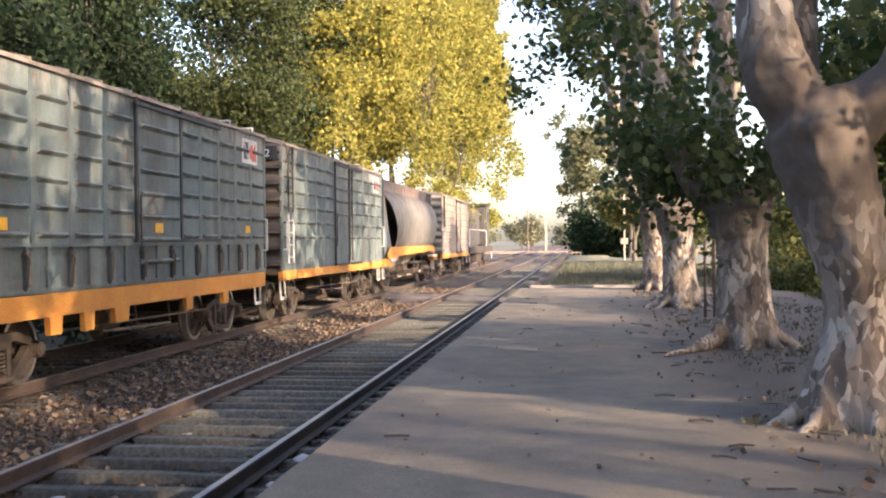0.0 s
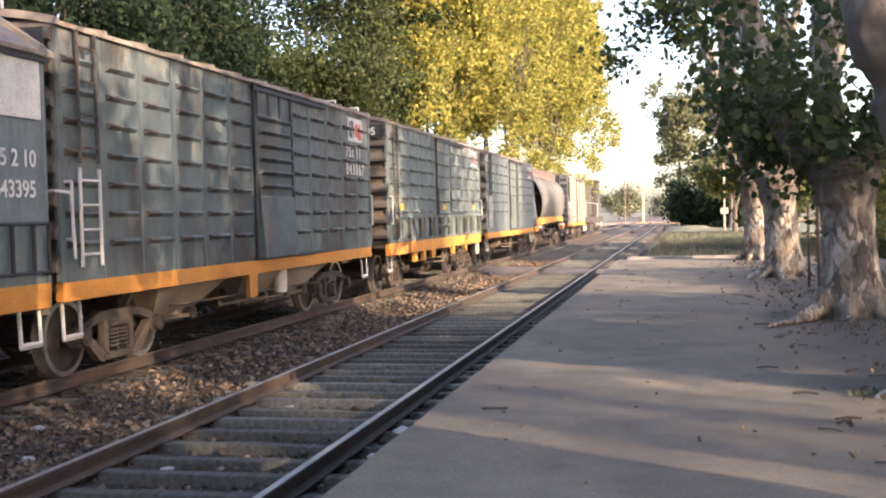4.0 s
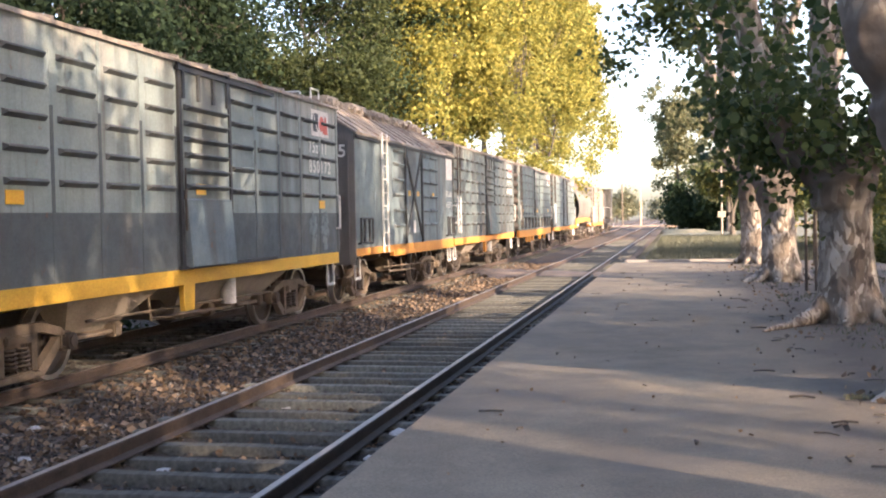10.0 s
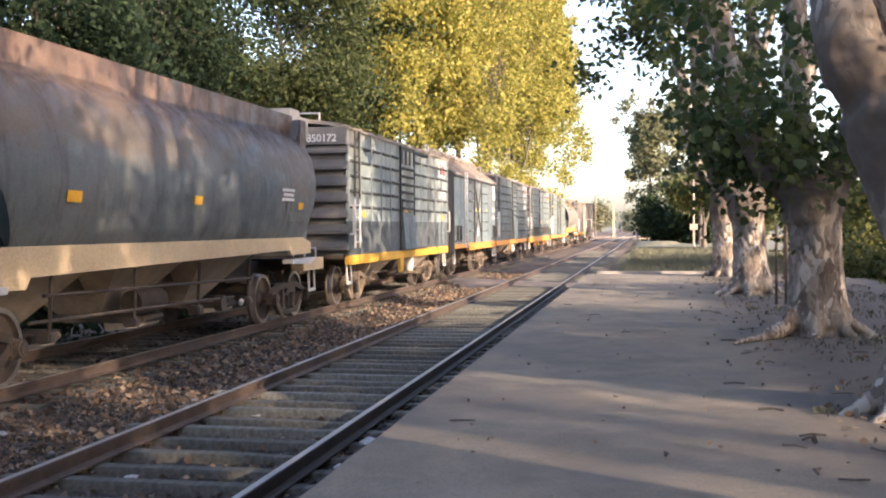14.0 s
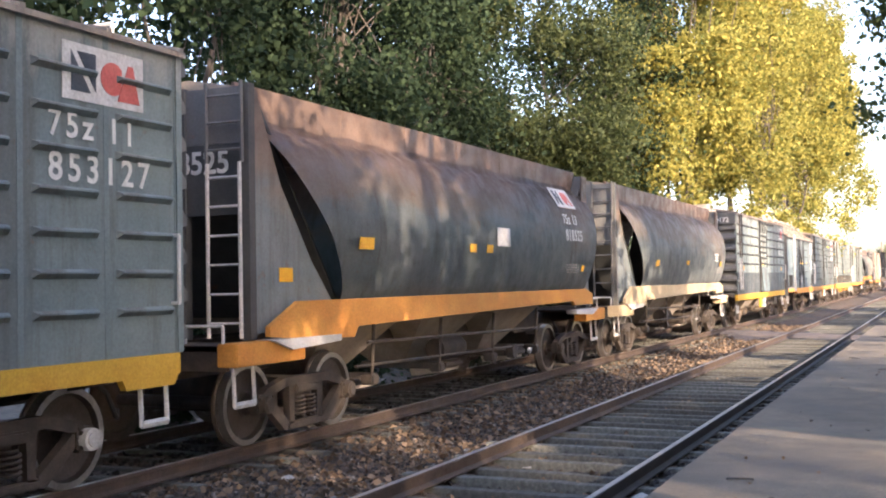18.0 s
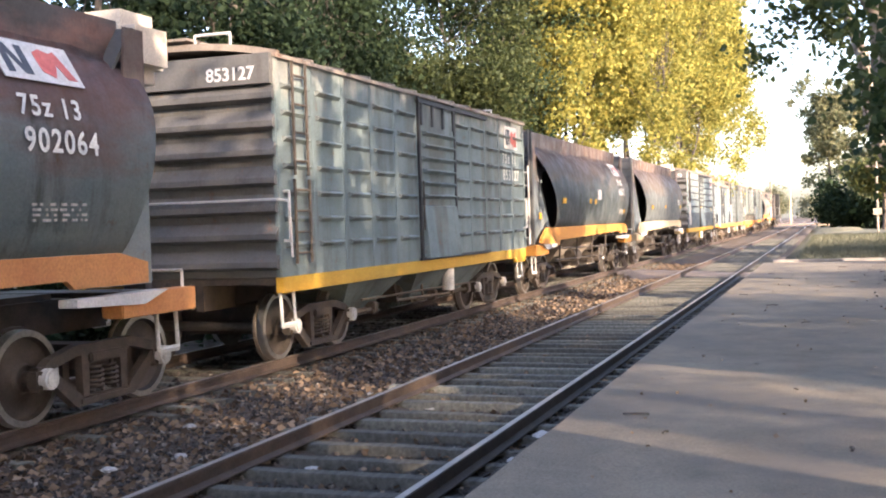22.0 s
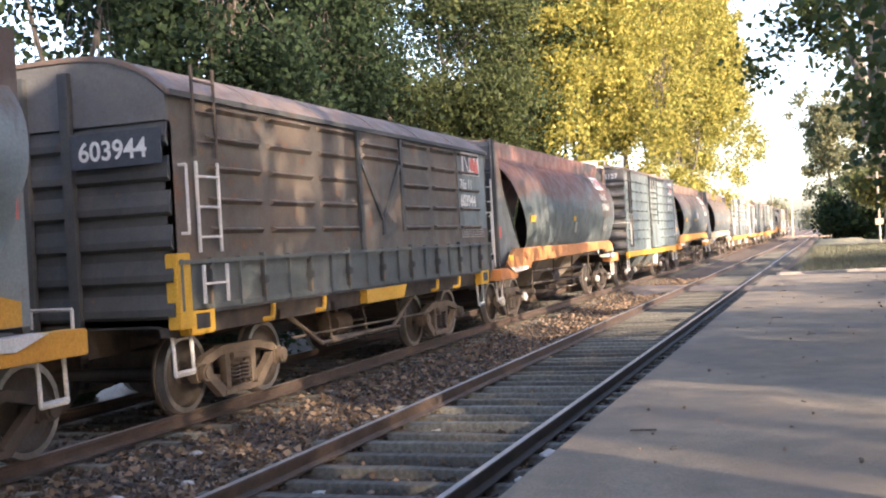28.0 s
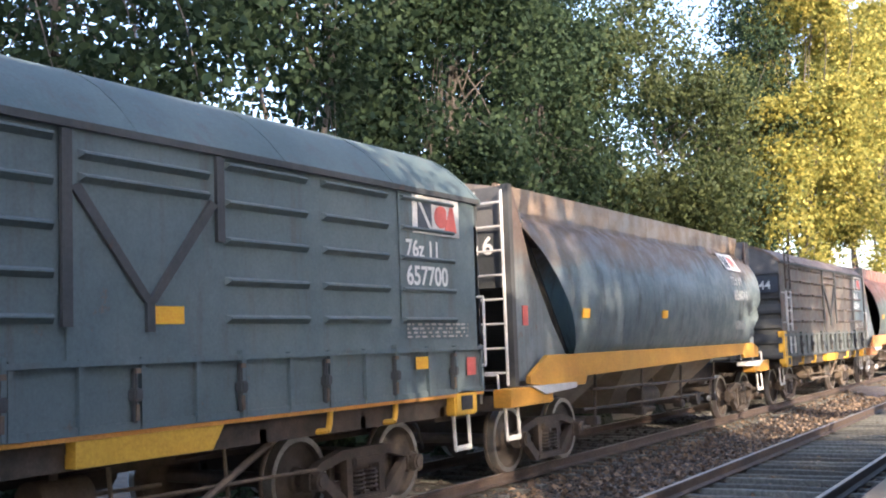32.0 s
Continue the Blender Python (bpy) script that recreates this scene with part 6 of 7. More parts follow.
# plane trees along the platform; the later ones, unseen behind the camera or beyond the station, are added for shade
PLANES = [
    ((1.98, 8.35), FIRST, 11, [(0.3, 0.9, 3.0), (0.6, 1.2, 3.4), (0.1, 1.1, 2.7), (0.75, 0.8, 2.8), (0.5, 1.5, 3.9), (-1.4, 2.8, 2.9), (-1.0, 2.2, 2.6), (-0.6, 2.6, 3.3), (-1.5, 3.2, 3.6), (1.4, 1.0, 3.4), (1.9, 0.6, 3.9), (2.2, -1.6, 3.4), (2.6, -1.0, 4.2), (1.2, 0.6, 2.5), (1.6, 0.2, 2.2), (2.2, -0.6, 5.0), (1.2, -1.4, 5.2), (-0.2, -3.2, 4.6), (0.3, -3.0, 5.4), (-0.6, -2.8, 6.2), (0.4, -3.4, 7.0), (-0.3, -3.7, 5.8), (0.7, -2.6, 5.2), (1.1, -2.4, 5.6), (0.8, -3.0, 5.9), (1.4, -2.8, 5.2), (1.0, -3.3, 5.3)]),
    ((2.02, 14.1), SECOND, 12, [(-1.0, 0.4, 2.3), (-1.3, 1.0, 2.6), (-0.6, -0.5, 2.5), (-1.6, 0.6, 2.9), (0.3, -0.8, 2.8), (-0.9, 1.5, 2.4), (-1.3, 0.3, 2.9), (-1.0, -0.6, 2.9), (-0.2, -0.8, 2.3), (-1.9, 0.1, 4.4), (-0.7, 0.2, 2.0), (-1.4, 0.5, 2.2)]),
    ((1.95, 22.3), goblet(-0.1, 1.95, (3.0, 0.2, 1.5), 5), 13, [(-2.2, 0.5, 5.6), (-2.7, 0.0, 5.2), (-3.2, 0.6, 4.6), (-2.0, 1.4, 6.2), (-2.9, -1.0, 6.0), (-0.7, 0.3, 3.0), (-0.5, 0.6, 3.6)] + [(-0.1 - 2.9 * ((k * 0.618) % 1), -1.4 + 2.8 * ((k * 0.377) % 1), 4.3 + 3.2 * ((k * 0.231) % 1) + 0.5 * ((k * 0.618) % 1)) for k in range(26)]),
    ((1.98, 30.0), goblet(-0.1, 2.4, (2.7, 0.3), 6), 14, [(-1.2, 0.6, 5.2)]),
]
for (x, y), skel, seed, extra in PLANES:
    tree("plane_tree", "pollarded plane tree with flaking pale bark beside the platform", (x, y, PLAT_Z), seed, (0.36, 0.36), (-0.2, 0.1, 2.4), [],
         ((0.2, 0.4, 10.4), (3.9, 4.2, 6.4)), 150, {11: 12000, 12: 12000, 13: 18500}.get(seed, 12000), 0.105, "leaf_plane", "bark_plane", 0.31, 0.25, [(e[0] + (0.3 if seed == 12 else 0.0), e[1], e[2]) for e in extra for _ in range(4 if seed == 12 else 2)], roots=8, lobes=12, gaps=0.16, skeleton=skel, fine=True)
for x, y, cz, rz, lf, rise in ((2.9, -4.6, 10.8, 7.6, 9000, 2.6), (2.7, -12.8, 10.8, 7.6, 9000, 2.6), (12.5, -6.5, 18.5, 6.0, 9000, 9.6), (12.5, 5.0, 13.5, 8.0, 3000, 5.0), (11.5, 9.0, 12.0, 9.0, 2200, 2.6), (11.0, 17.0, 12.0, 9.0, 2600, 2.6), (11.5, 26.0, 12.0, 9.0, 800, 2.6)):
    tree("plane_tree", "unseen tall plane tree added to cast leaf shade", (x, y, PLAT_Z if x < 5 else -0.4), int(50 + x * 3 + y), (0.36, 0.36), (0.1, 0.1, rise), [((-0.8, 0.4, 6.0), 0.19), ((0.8, 0.2, 5.0), 0.2)],
         ((0, 0, cz), (4.8, 4.6, rz)), 150, lf, 0.32, "leaf_plane", "bark_plane", 0.7, 0.25, lobes=16)
# unseen slim tree, added only to shade the wagons' sides
tree("plane_tree", "unseen slim tree added beside the house to shade the wagons", (8.8, 1.0, -0.4), 71, (0.20, 0.16), (0, 0, 6.2), [((-0.6, 0.6, 2.2), 0.09), ((0.5, -0.7, 2.4), 0.09), ((0.2, 0.9, 2.0), 0.08)],
     ((0, 0.1, 8.6), (1.8, 2.3, 1.6)), 60, 1600, 0.20, "leaf_plane", "bark_plane", 0.34, 0.1, lobes=12)
# an unseen belt of low trees added beyond the platform trees to block low sun
for i, (x, y, rz) in enumerate(((14.6, 3.0, 3.2), (14.8, 7.4, 3.3), (14.4, 11.4, 3.2), (14.9, 15.8, 3.3), (14.5, 20.0, 3.2), (14.9, 24.5, 3.3), (14.4, 29.0, 3.2))):
    tree("shade_belt_tree", "unseen low dense tree in a belt added to shade the platform", (x, y, -0.45), 200 + i, (0.14, 0.10), (0, 0, 1.4), [((0.3, 0.5, 2.0), 0.07), ((-0.3, -0.5, 2.0), 0.07)],
         ((0, 0, 4.0 if y < 17 else 3.3), (1.8, 2.7, rz + (0.9 if y < 17 else 0.0))), 70, 12000, 0.24, "leaf_dark", "bark", 0.5, 0.1, lobes=12)

# unseen thin tall trees, added well behind the house so the low sun filters through
for i, (x, y) in enumerate(((25, -1), (26, -8), (24, -14.5), (27, -21), (25, -28))):
    tree("sun_filter_tree", "unseen tall thin-leaved tree added to filter the low sun", (x, y, -0.45), 30 + i, (0.4, 0.3), (0, 0, 7), [((0.8, 1.0, 7), 0.16), ((-1.0, -0.8, 7), 0.16)], ((0, 0, 12.5), (4.4, 4.4, 9.5)), 130, 5600 if i == 1 else 11000, 0.165, "leaf_plane", "bark", 1.2, 0.2, gaps=-0.4, lobes=14)

# row behind the train: leaf colours hold shade nearby, full sun farther on
r_ = random.Random(8)
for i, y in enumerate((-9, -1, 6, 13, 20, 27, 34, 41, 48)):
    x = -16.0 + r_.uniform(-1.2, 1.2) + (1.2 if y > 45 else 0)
    tree("shade_tree", "tall tree behind the railway, shade painted into its dark leaves", (x, y, -0.45), 40 + i, (0.20, 0.14), (r_.uniform(-0.3, 0.3), 0, 5.2), [((0.3, 0.8, 5.5), 0.075), ((-0.5, -0.6, 6.0), 0.065)],
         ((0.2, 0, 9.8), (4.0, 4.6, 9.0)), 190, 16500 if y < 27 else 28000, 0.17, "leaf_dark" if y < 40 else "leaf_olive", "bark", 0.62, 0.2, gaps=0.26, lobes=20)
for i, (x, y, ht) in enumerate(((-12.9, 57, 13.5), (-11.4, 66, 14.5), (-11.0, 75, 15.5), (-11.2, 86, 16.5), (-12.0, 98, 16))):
    tree("sunlit_tree", "tall tree behind the railway, evening sun painted into its yellow-green leaves", (x, y, -0.45), 60 + i, (0.26, 0.2), (0.1, 0, 4.0), [((0.5, 1.2, 6.5), 0.12), ((-0.8, -1.0, 7.0), 0.12), ((0.9, -0.6, 9.0), 0.10)],
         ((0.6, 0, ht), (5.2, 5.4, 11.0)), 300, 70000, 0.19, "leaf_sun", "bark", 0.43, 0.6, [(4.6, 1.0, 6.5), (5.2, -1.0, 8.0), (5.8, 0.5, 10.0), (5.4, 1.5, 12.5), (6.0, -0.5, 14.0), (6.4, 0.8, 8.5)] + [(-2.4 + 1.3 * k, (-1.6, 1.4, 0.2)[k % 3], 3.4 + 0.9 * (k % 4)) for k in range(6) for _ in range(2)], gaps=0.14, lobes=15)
# beyond the platform end: one tall open tree over a dark thicket, lower trees farther right, the last three added to
# shade the track
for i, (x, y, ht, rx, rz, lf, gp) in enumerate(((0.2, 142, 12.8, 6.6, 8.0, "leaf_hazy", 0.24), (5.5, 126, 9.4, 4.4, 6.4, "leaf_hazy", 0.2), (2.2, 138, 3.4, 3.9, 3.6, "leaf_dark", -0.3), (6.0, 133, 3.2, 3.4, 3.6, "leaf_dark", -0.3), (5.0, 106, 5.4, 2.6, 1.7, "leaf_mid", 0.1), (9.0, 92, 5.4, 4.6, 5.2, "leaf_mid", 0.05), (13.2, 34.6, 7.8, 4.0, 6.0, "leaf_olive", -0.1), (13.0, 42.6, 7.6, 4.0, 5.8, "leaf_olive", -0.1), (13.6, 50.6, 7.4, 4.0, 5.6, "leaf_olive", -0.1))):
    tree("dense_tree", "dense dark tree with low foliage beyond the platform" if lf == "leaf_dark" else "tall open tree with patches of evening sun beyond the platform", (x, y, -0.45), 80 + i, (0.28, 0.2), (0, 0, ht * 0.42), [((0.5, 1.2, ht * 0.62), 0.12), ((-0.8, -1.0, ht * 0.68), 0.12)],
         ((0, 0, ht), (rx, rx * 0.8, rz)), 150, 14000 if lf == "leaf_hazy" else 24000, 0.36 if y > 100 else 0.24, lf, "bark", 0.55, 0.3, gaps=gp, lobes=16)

# dark shrubs added to keep the view under the wagons dark
for i in range(11):
    y = -6 + i * 5.2 + r_.uniform(-1, 1)
    tree("shrub", "dense dark shrub added along the far side to hide bright ground", (-12.0 + r_.uniform(-0.4, 0.4), y, -0.5), 160 + i, (0.07, 0.04), (0, 0, 0.5), [((0.3, 0.6, 0.7), 0.03), ((-0.3, -0.6, 0.7), 0.03)],
         ((0, 0, 1.0), (1.1, 3.0, 1.2)), 80, 9000, 0.15, "leaf_dark", "bark", 0.36, 0.1, category="shrub")

tree("shade_tree", "tall tree behind the railway, shade painted into its dark leaves", (-15.2, 54.5, -0.45), 58, (0.26, 0.2), (0.1, 0, 4.4), [((0.5, 1.2, 6.5), 0.12), ((-0.8, -1.0, 7.0), 0.12)],
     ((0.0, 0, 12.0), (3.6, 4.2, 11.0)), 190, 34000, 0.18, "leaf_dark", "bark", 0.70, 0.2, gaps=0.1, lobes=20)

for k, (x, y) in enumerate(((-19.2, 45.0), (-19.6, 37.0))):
    tree("shade_tree", "tall tree behind the railway, shade painted into its dark leaves", (x, y, -0.45), 56 + k * 131, (0.22, 0.16), (0.1, 0, 4.4), [((0.4, 0.8, 5.5), 0.08), ((-0.5, -0.6, 6.0), 0.08)],
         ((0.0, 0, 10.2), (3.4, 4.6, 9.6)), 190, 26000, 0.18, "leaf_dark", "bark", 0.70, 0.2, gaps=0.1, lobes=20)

# low bushes right of the platform trees and at the far end
for i, (x, y, h_, w_) in enumerate(((5.2, 21, 0.9, 0.8), (7.0, 27, 1.2, 1.2), (6.6, 35, 1.4, 1.3), (8.2, 17, 1.3, 1.2), (7.6, 44, 1.9, 1.8), (9.4, 58, 4.6, 3.0), (12.0, 68, 4.8, 3.4), (10.6, 50, 4.0, 2.4), (13.5, 60, 4.6, 3.0))):
    tree("bush", "leafy green bush on the grass", (x, y, -0.4), 100 + i, (0.06, 0.03), (0, 0, 0.5), [((0.2, 0.1, 0.5), 0.03), ((-0.2, 0.1, 0.5), 0.03)], ((0, 0, h_ * 0.5), (w_, w_, h_ * 0.6)), 40 if h_ < 3 else 110, 5200 if h_ < 3 else 11000, 0.14 if h_ < 3 else 0.22, "leaf_mid", "bark", 0.26 * w_, 0.1, category="bush")
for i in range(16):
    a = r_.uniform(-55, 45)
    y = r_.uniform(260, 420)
    tree("far_tree", "distant tree beyond the level crossing, its leaves paled for haze", (a, y, -0.45), 130 + i, (0.3, 0.2), (0, 0, 2.0), [], ((0, 0, 3.2 + r_.uniform(-1, 1.6)), (6, 5, 2.4 + r_.uniform(0, 1.6))), 40, 2200, 0.7, "leaf_far", "bark", 1.1, 0.2)

# ---- small things and ground cover ----
def stones(name, label, n, area, size, zf, material, seed):
    rg = np.random.default_rng(seed)
    base = np.array([(x, y, z) for x in (-1, 1) for y in (-1, 1) for z in (-1, 1)], float)
    fc = np.array(((0, 1, 3, 2), (4, 6, 7, 5), (0, 4, 5, 1), (2, 3, 7, 6), (0, 2, 6, 4), (1, 5, 7, 3)))
    V = np.empty((n, 8, 3))
    for i in range(n):
        x = rg.uniform(area[0], area[1])
        y = area[2] + (area[3] - area[2]) * rg.uniform() ** 1.5
        s = size * rg.uniform(0.5, 1.5)
        m = np.array(Euler(rg.uniform(0, 6.28, 3)).to_matrix())
        V[i] = (base * rg.uniform(0.35, 0.62, size=(8, 1)) * s * np.array([1, 0.85, 0.65])) @ m.T + (x, y, zf(x, y) + s * 0.12)
    F = (fc[None] + 8 * np.arange(n)[:, None, None]).reshape(-1, 4)
    ob = new(name, raw(name, V.reshape(-1, 3).tolist(), F.tolist(), material))
    return tagged(ob, label, "stones", "", "stuff")


stones("ballast_stones", "loose ballast stones between the tracks", 17000, (-6.75, -4.25, 4.5, 42), 0.034, bed_z, M["stone"], 1)
stones("track_stones", "loose stones between the near rails", 4200, (-4.05, -2.5, 4.0, 36), 0.038, bed_z, M["stone"], 2)
stones("edge_stones", "stones below the platform edge, darkened to paint in its shade", 1700, (-2.48, -1.80, 4.0, 31), 0.05, bed_z, M["stone_dark"], 3)
stones("far_side_stones", "loose stones under the train", 3500, (-8.6, -6.95, 4.0, 45), 0.05, bed_z, M["stone"], 4)


def litter(name, label, n, area, size, zf, material, seed, up=0.02):
    rg = np.random.default_rng(seed)
    x, y = rg.uniform(area[0], area[1], n), area[2] + (area[3] - area[2]) * rg.uniform(size=n) ** 1.4
    z = np.array([zf(a, b) for a, b in zip(x, y)]) + rg.uniform(0.006, up, n)
    me = leaf_mesh(name, np.stack([x, y, z], 1), size, material, rg, 0.0, 0.85)
    return tagged(new(name, me), label, "fallen leaves", "", "stuff")


flat_z = lambda x, y: PLAT_Z + 0.01
litter("dry_leaves", "dry brown leaves between the tracks", 9000, (-6.7, -4.3, 5, 45), 0.075, bed_z, M["dry_leaf"], 11, 0.05)
litter("dry_leaves", "dry brown leaves scattered between the rails", 1700, (-4.1, -2.45, 4, 35), 0.065, bed_z, M["dry_leaf"], 12, 0.05)
litter("dry_leaves", "dry brown leaves along the trees on the platform", 900, (1.2, 4.5, 5, 36), 0.06, flat_z, M["dry_leaf"], 13)
litter("twigs_and_bark", "small dark twigs and bark flakes on the trodden soil", 150, (0.6, 2.6, 6, 30), 0.05, flat_z, M["bark"], 15)
litter("dry_leaves", "a few dry leaves on the trodden platform", 160, (-1.4, 1.3, 4, 34), 0.032, flat_z, M["dry_leaf"], 14)


def twigs(n, area, seed):
    """Fallen twigs, each a thin bent stick lying on the soil."""
    rg = random.Random(seed)
    bm = B()
    for _ in range(n):
        x, y = rg.uniform(area[0], area[1]), area[2] + (area[3] - area[2]) * rg.random() ** 1.3
        a, l = rg.gauss(0.0, 0.8), rg.uniform(0.03, 0.09)
        c, d = math.cos(a), math.sin(a)
        b = rg.uniform(-0.5, 0.5) * l
        pts = [(x - c * l, y - d * l, PLAT_Z + 0.016), (x - d * b, y + c * b, PLAT_Z + 0.022), (x + c * l, y + d * l, PLAT_Z + 0.016)]
        rod(bm, pts, rg.uniform(0.004, 0.010), 5)
    return tagged(part("twigs", bm, M["bark"], None, smooth=None), "dark fallen twigs scattered over the platform", "twigs", "", "stuff")


twigs(22, (-1.4, 1.0, 5, 28), 5)
twigs(70, (0.8, 2.6, 6, 28), 6)


def grass(name, label, n, area, height, zf, seed, patchy=0.0):
    rg = np.random.default_rng(seed)
    P = []
    while len(P) < n:
        x, y = rg.uniform(area[0], area[1]), area[2] + (area[3] - area[2]) * rg.uniform() ** 1.3
        if noise.noise((x * 0.6, y * 0.6, seed)) > patchy - 0.3:
            P.append((x, y, zf(x, y)))
    P = np.array(P)
    n = len(P)
    d = rg.normal(size=(n, 2)) * 0.35
    h = height * rg.uniform(0.4, 1.4, n)
    w = 0.006 + 0.006 * rg.uniform(size=n) + P[:, 1] * 0.00025
    a = rg.uniform(0, 6.28, n)
    V = np.empty((n, 3, 3), np.float32)
    V[:, 0] = P + np.stack([np.cos(a) * w, np.sin(a) * w, 0 * a], 1)
    V[:, 1] = P - np.stack([np.cos(a) * w, np.sin(a) * w, 0 * a], 1)
    V[:, 2] = P + np.stack([d[:, 0] * h, d[:, 1] * h, h], 1)
    me = bpy.data.meshes.new(name)
    me.vertices.add(n * 3)
    me.vertices.foreach_set("co", V.ravel())
    me.loops.add(n * 3)
    me.loops.foreach_set("vertex_index", np.arange(n * 3, dtype=np.int32))
    me.polygons.add(n)
    me.polygons.foreach_set("loop_start", np.arange(0, n * 3, 3, dtype=np.int32))
    me.materials.append(M["grass"])
    me.update()
    me.validate()
    return tagged(new(name, me), label, "grass", "", "stuff")


grass("grass", "tall green grass beyond the platform end", 30000, (-1.5, 9.0, 31.8, 100), 0.28, ground_z, 21)
grass("grass", "rough green grass beside the platform trees", 26000, (4.7, 14.0, 9, 60), 0.38, ground_z, 22)
grass("grass", "short weeds at the foot of the trees", 2600, (1.5, 4.6, 6.5, 36), 0.06, flat_z, 23, 0.35)
grass("grass", "low moss and weeds round a tree foot", 420, (1.15, 2.1, 7.5, 8.3), 0.03, flat_z, 25, 0.2)
grass("grass", "dry weeds along the far side of the train track", 6000, (-12.5, -9.6, 26, 70), 0.30, lambda x, y: -0.5, 24)


def paper(x, y, z, s, seed, label="crumpled white paper litter beside the rail"):
    rg = random.Random(seed)
    bm = B()
    bmesh.ops.create_icosphere(bm, subdivisions=2, radius=1)
    for v in bm.verts:
        k = 1 + 0.35 * noise.noise(v.co * 2.1 + Vector((seed, 0, 0)))
        v.co = Vector((v.co.x * s * k * 1.3, v.co.y * s * k, max(-0.2, v.co.z) * s * 0.6 * k))
    ob = part("litter", bm, M["paper"], None, smooth=None)
    ob.location = (x, y, z)
    ob.rotation_euler = (0, 0, rg.uniform(0, 6))
    return tagged(ob, label, "litter", "litter on the tracks")


for k, (x, y, s) in enumerate(((-3.93, 10.65, 0.10), (-3.64, 10.65, 0.08), (-2.36, 9.1, 0.10), (-2.26, 9.25, 0.07), (-2.36, 8.2, 0.07), (-3.92, 7.8, 0.05), (-4.0, 7.45, 0.05), (-6.0, 9.3, 0.07), (-5.7, 7.6, 0.06), (-3.6, 12.2, 0.05), (-5.0, 11.5, 0.04), (-2.1, 10.6, 0.06), (-5.4, 8.2, 0.05))):
    paper(x, y, bed_z(x, y) + s * 0.25, s, k)


# pale lump; its cream colour stands in for sunlight on it
def sand_heap(x, y, s):
    bm = B()
    bmesh.ops.create_icosphere(bm, subdivisions=3, radius=1)
    for v in bm.verts:
        k = 1 + 0.30 * noise.noise(v.co * 1.7) + 0.12 * noise.noise(v.co * 5.0)
        v.co = Vector((v.co.x * s * k, v.co.y * s * 1.4 * k, max(-0.3, v.co.z) * s * 0.62 * k))
    ob = part("sand_heap", bm, M["hood"], None, smooth=60)
    ob.location = (x, y, bed_z(x, y) + 0.04)
    return tagged(ob, "small pale lump beside the far rail, sunlight painted into its cream", "heap")


sand_heap(-9.6, 13.3, 0.36)


def post(name, label, x, y, z0, z1, r, material, category):
    bm = cyl(B(), (0, 0, 0), (0, 0, z1 - z0), r, 10, r * 0.85)
    ob = part(name, bm, M[material], None)
    ob.location = (x, y, z0)
    return tagged(ob, label, category)


for x, y in ((2.12, 19.5), (2.28, 19.5), (3.3, 25.5), (3.35, 29.0)):
    post("fence_post", "thin dark iron fence post beside the plane trees", x, y, PLAT_Z - 0.1, PLAT_Z + 1.35, 0.028, "steel_dark", "post")
sp = post("sign_post", "slim pale post with small signs beyond the platform", 3.9, 103, -0.5, 5.9, 0.10, "funnel", "sign post")
part("sign", box(B(), -0.35, 0.35, -0.14, -0.10, 1.75, 2.3), M["funnel"], sp, "weathered yellowish sign plate")
part("cross_arm", box(B(), -0.9, 0.9, -0.05, 0.05, 5.9, 6.1), M["bark"], sp)
post("lamp_post", "distant white-topped post at the level crossing", -5.7, 175, -0.5, 5.6, 0.15, "tan", "post")
post("lamp_post", "distant thin signal post at the level crossing", -8.7, 178, -0.5, 6.6, 0.12, "steel_dusty", "post")


def mound():
    bm = B()
    n = 24
    top = [bm.verts.new((2.4 * math.cos(k * math.tau / n), 6 * math.sin(k * math.tau / n), 0.22 + 0.04 * math.sin(5 * k))) for k in range(n)]
    low = [bm.verts.new((2.9 * math.cos(k * math.tau / n), 7 * math.sin(k * math.tau / n), -0.1)) for k in range(n)]
    bm.faces.new(top)
    for k in range(n):
        bm.faces.new((low[k], low[(k + 1) % n], top[(k + 1) % n], top[k]))
    ob = part("sand_mound", bm, M["lawn"], None, smooth=50)
    ob.location = (0.6, 128, -0.4)
    return tagged(ob, "low mound of dry grass and sand beside the line", "mound")


mound()
# road over the line
road = part("road", box(B(), -60, 60, 168, 174, -0.35, -0.02), M["dirt"], None, smooth=None)
tagged(road, "dusty road over the level crossing", "road", "", "structure")


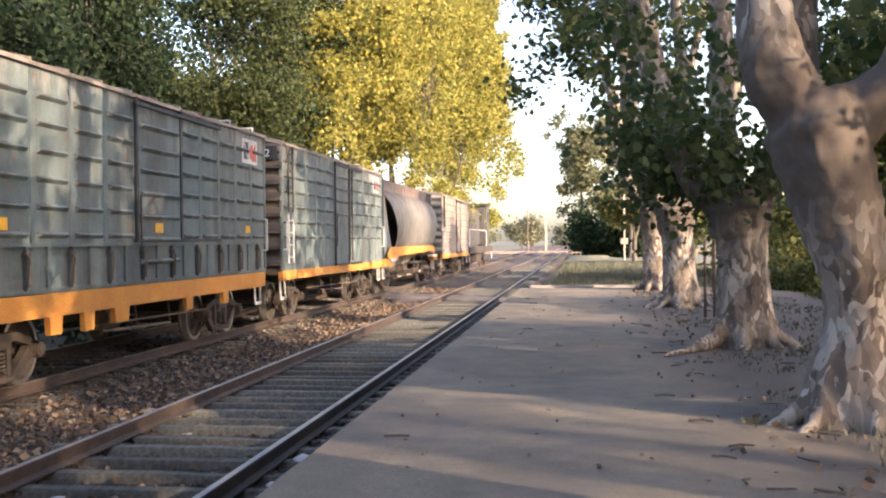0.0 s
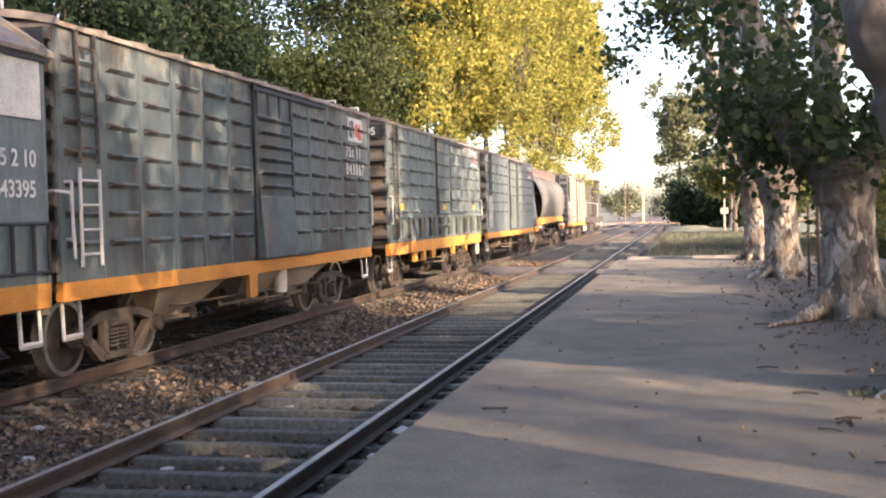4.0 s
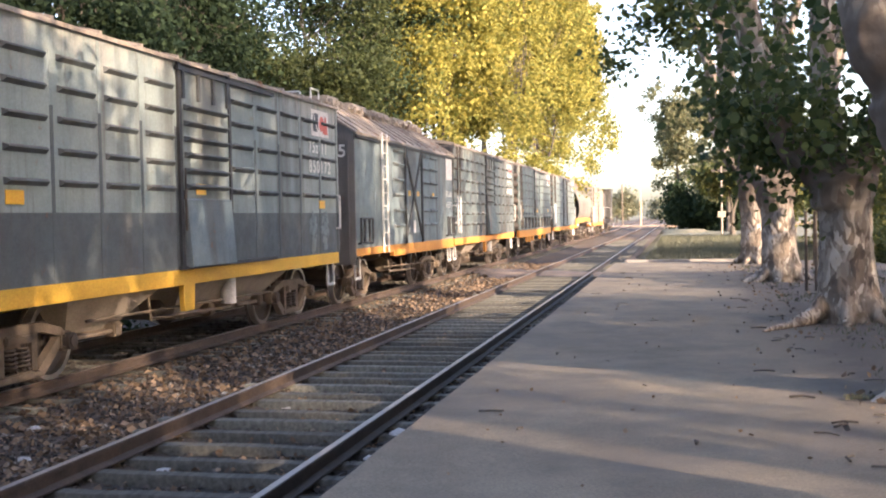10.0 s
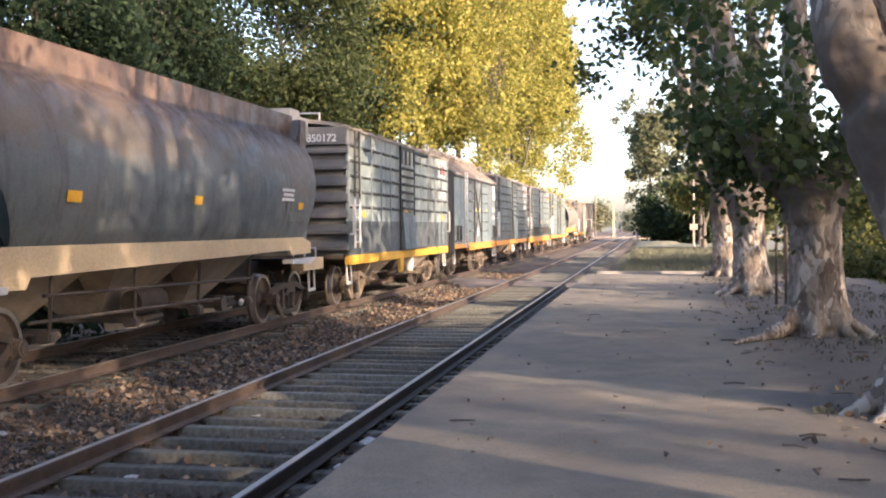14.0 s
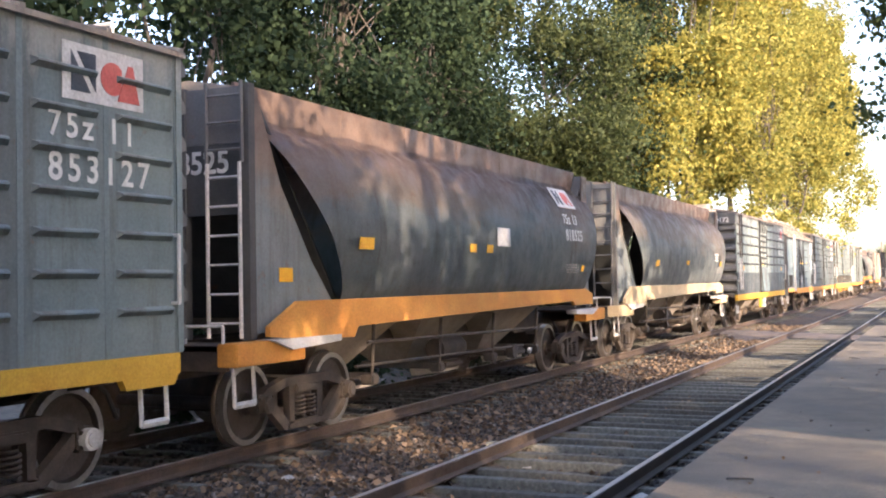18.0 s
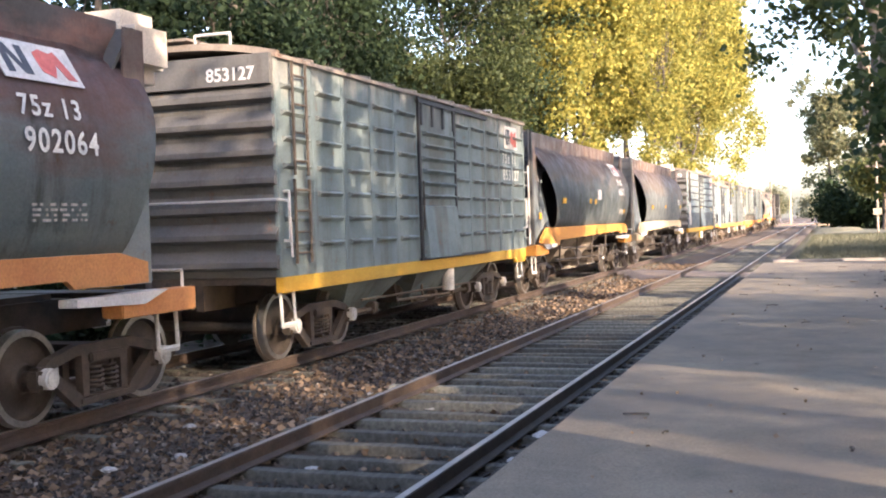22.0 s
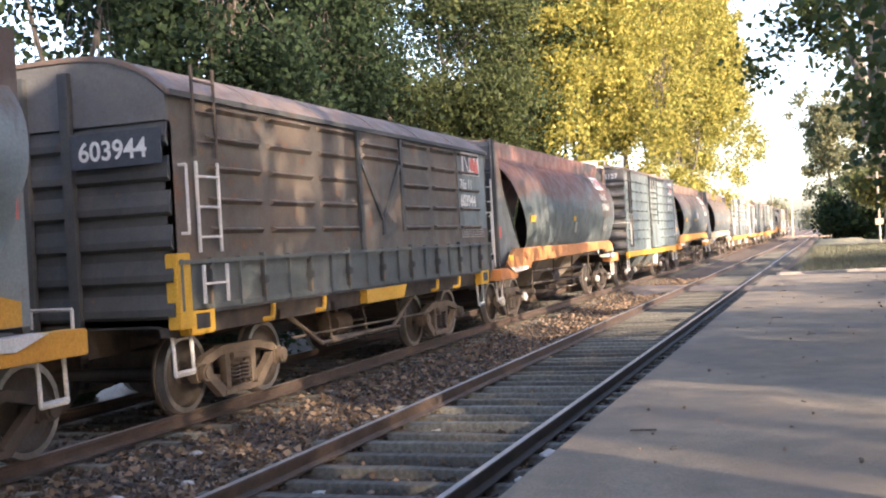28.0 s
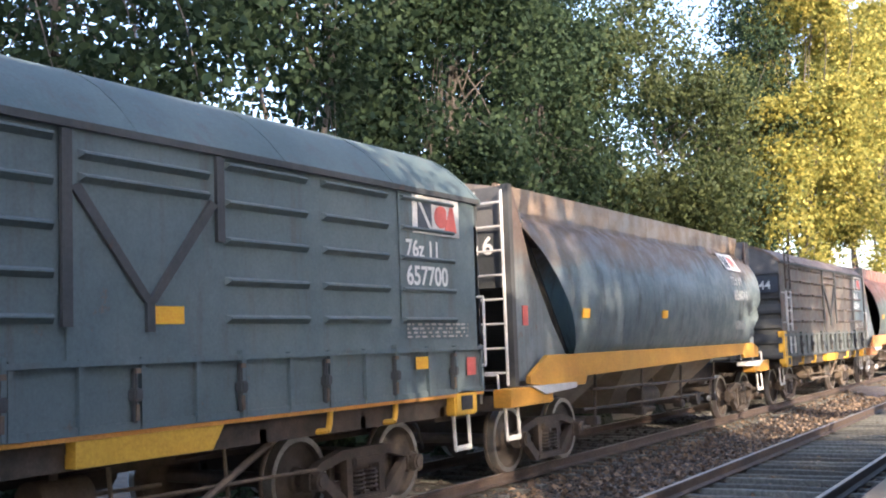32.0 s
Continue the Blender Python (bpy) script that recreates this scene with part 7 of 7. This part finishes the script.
# ---- sleepers ----
def worn_sleeper(seed):
    """An old sleeper with wavy, eroded edges."""
    bm = B()
    n = 14
    rings = []
    for i in range(n + 1):
        x = -1.35 + 2.7 * i / n
        a, b = (0.074 + 0.022 * noise.noise((x * 2.3, seed, k)) + 0.012 * noise.noise((x * 7.1, seed, k)) for k in (0, 9))
        z = -0.146 + 0.010 * noise.noise((x * 3.0, seed, 5))
        rings.append([bm.verts.new(p) for p in ((x, -a - 0.012, -0.27), (x, -a, z - 0.014), (x, -a + 0.014, z), (x, b - 0.014, z), (x, b, z - 0.014), (x, b + 0.012, -0.27))])
    for p, q in zip(rings, rings[1:]):
        for k in range(6):
            bm.faces.new((p[k], p[(k + 1) % 6], q[(k + 1) % 6], q[k]))
    bm.faces.new(rings[0])
    bm.faces.new(rings[-1])
    return small_mesh("sleeper", bm, M["sleeper"], 40)


SLEEPER_MES = [worn_sleeper(k * 3.7) for k in range(9)]
rg_ = random.Random(4)
PITCH = 0.530
for tr_, n0, n1 in ((near_track, -40, 150), (train_track, -40, 130)):
    for k in range(n0, n1):
        piece("sleeper", SLEEPER_MES[rg_.randrange(9)], tr_, pose(rg_.uniform(-0.04, 0.04), 0.52 + k * PITCH + rg_.uniform(-0.03, 0.03), rg_.uniform(-0.012, 0.004) - (0.02 if tr_ is train_track else 0), 0, 0, rg_.uniform(-1.5, 1.5)))


# ---- unseen house beside the platform, behind the camera, added to cast shade ----
def station():
    st = tagged(new("shade_house"), "plain two-storey house, unseen, added beside the platform to cast shade", "building", "", "structure")
    part("wall", box(B(), 5.2, 7.0, -22.0, 1.5, -0.5, 8.6), M["concrete"], st, smooth=None)
    part("wall", box(B(), 7.0, 11.0, -22.0, -1.6, -0.5, 8.6), M["concrete"], st, smooth=None)
    part("roof", prism(B(), [(4.9, 8.6), (6.1, 9.3), (7.0, 8.6)], "y", -22.3, 1.7), M["roof_red"], st, smooth=None)
    part("roof", prism(B(), [(7.0, 8.6), (9.0, 10.2), (11.3, 8.6)], "y", -22.3, -1.5), M["roof_red"], st, smooth=None)
    return st


station()


# ---- the train's run ----
def gone(t):
    """Metres that the train has gone after t seconds, from a little ahead of the places in the list above."""
    return 0.2 + 3.2937 * t + 0.00634 * t * t + 0.000175 * t ** 3


def motions():
    for w, mid in TRAIN:
        walk(w, [(k, pose(TRAIN_X, mid + gone(k), 0)) for k in range(33)])
    # the wheels roll without slipping; all have the same turn, so they share one set of keys
    steps = [k * 0.1 for k in range(321)]
    walk(WHEELS[0], [(t, pose(0, 0, 0, -math.degrees(gone(t) / WHEEL_R))) for t in steps])
    keys = WHEELS[0].animation_data
    for ob in WHEELS[1:]:
        ob.rotation_mode = "QUATERNION"
        ob.animation_data_create()
        ob.animation_data.action = keys.action
        ob.animation_data.action_slot = keys.action_slot


motions()
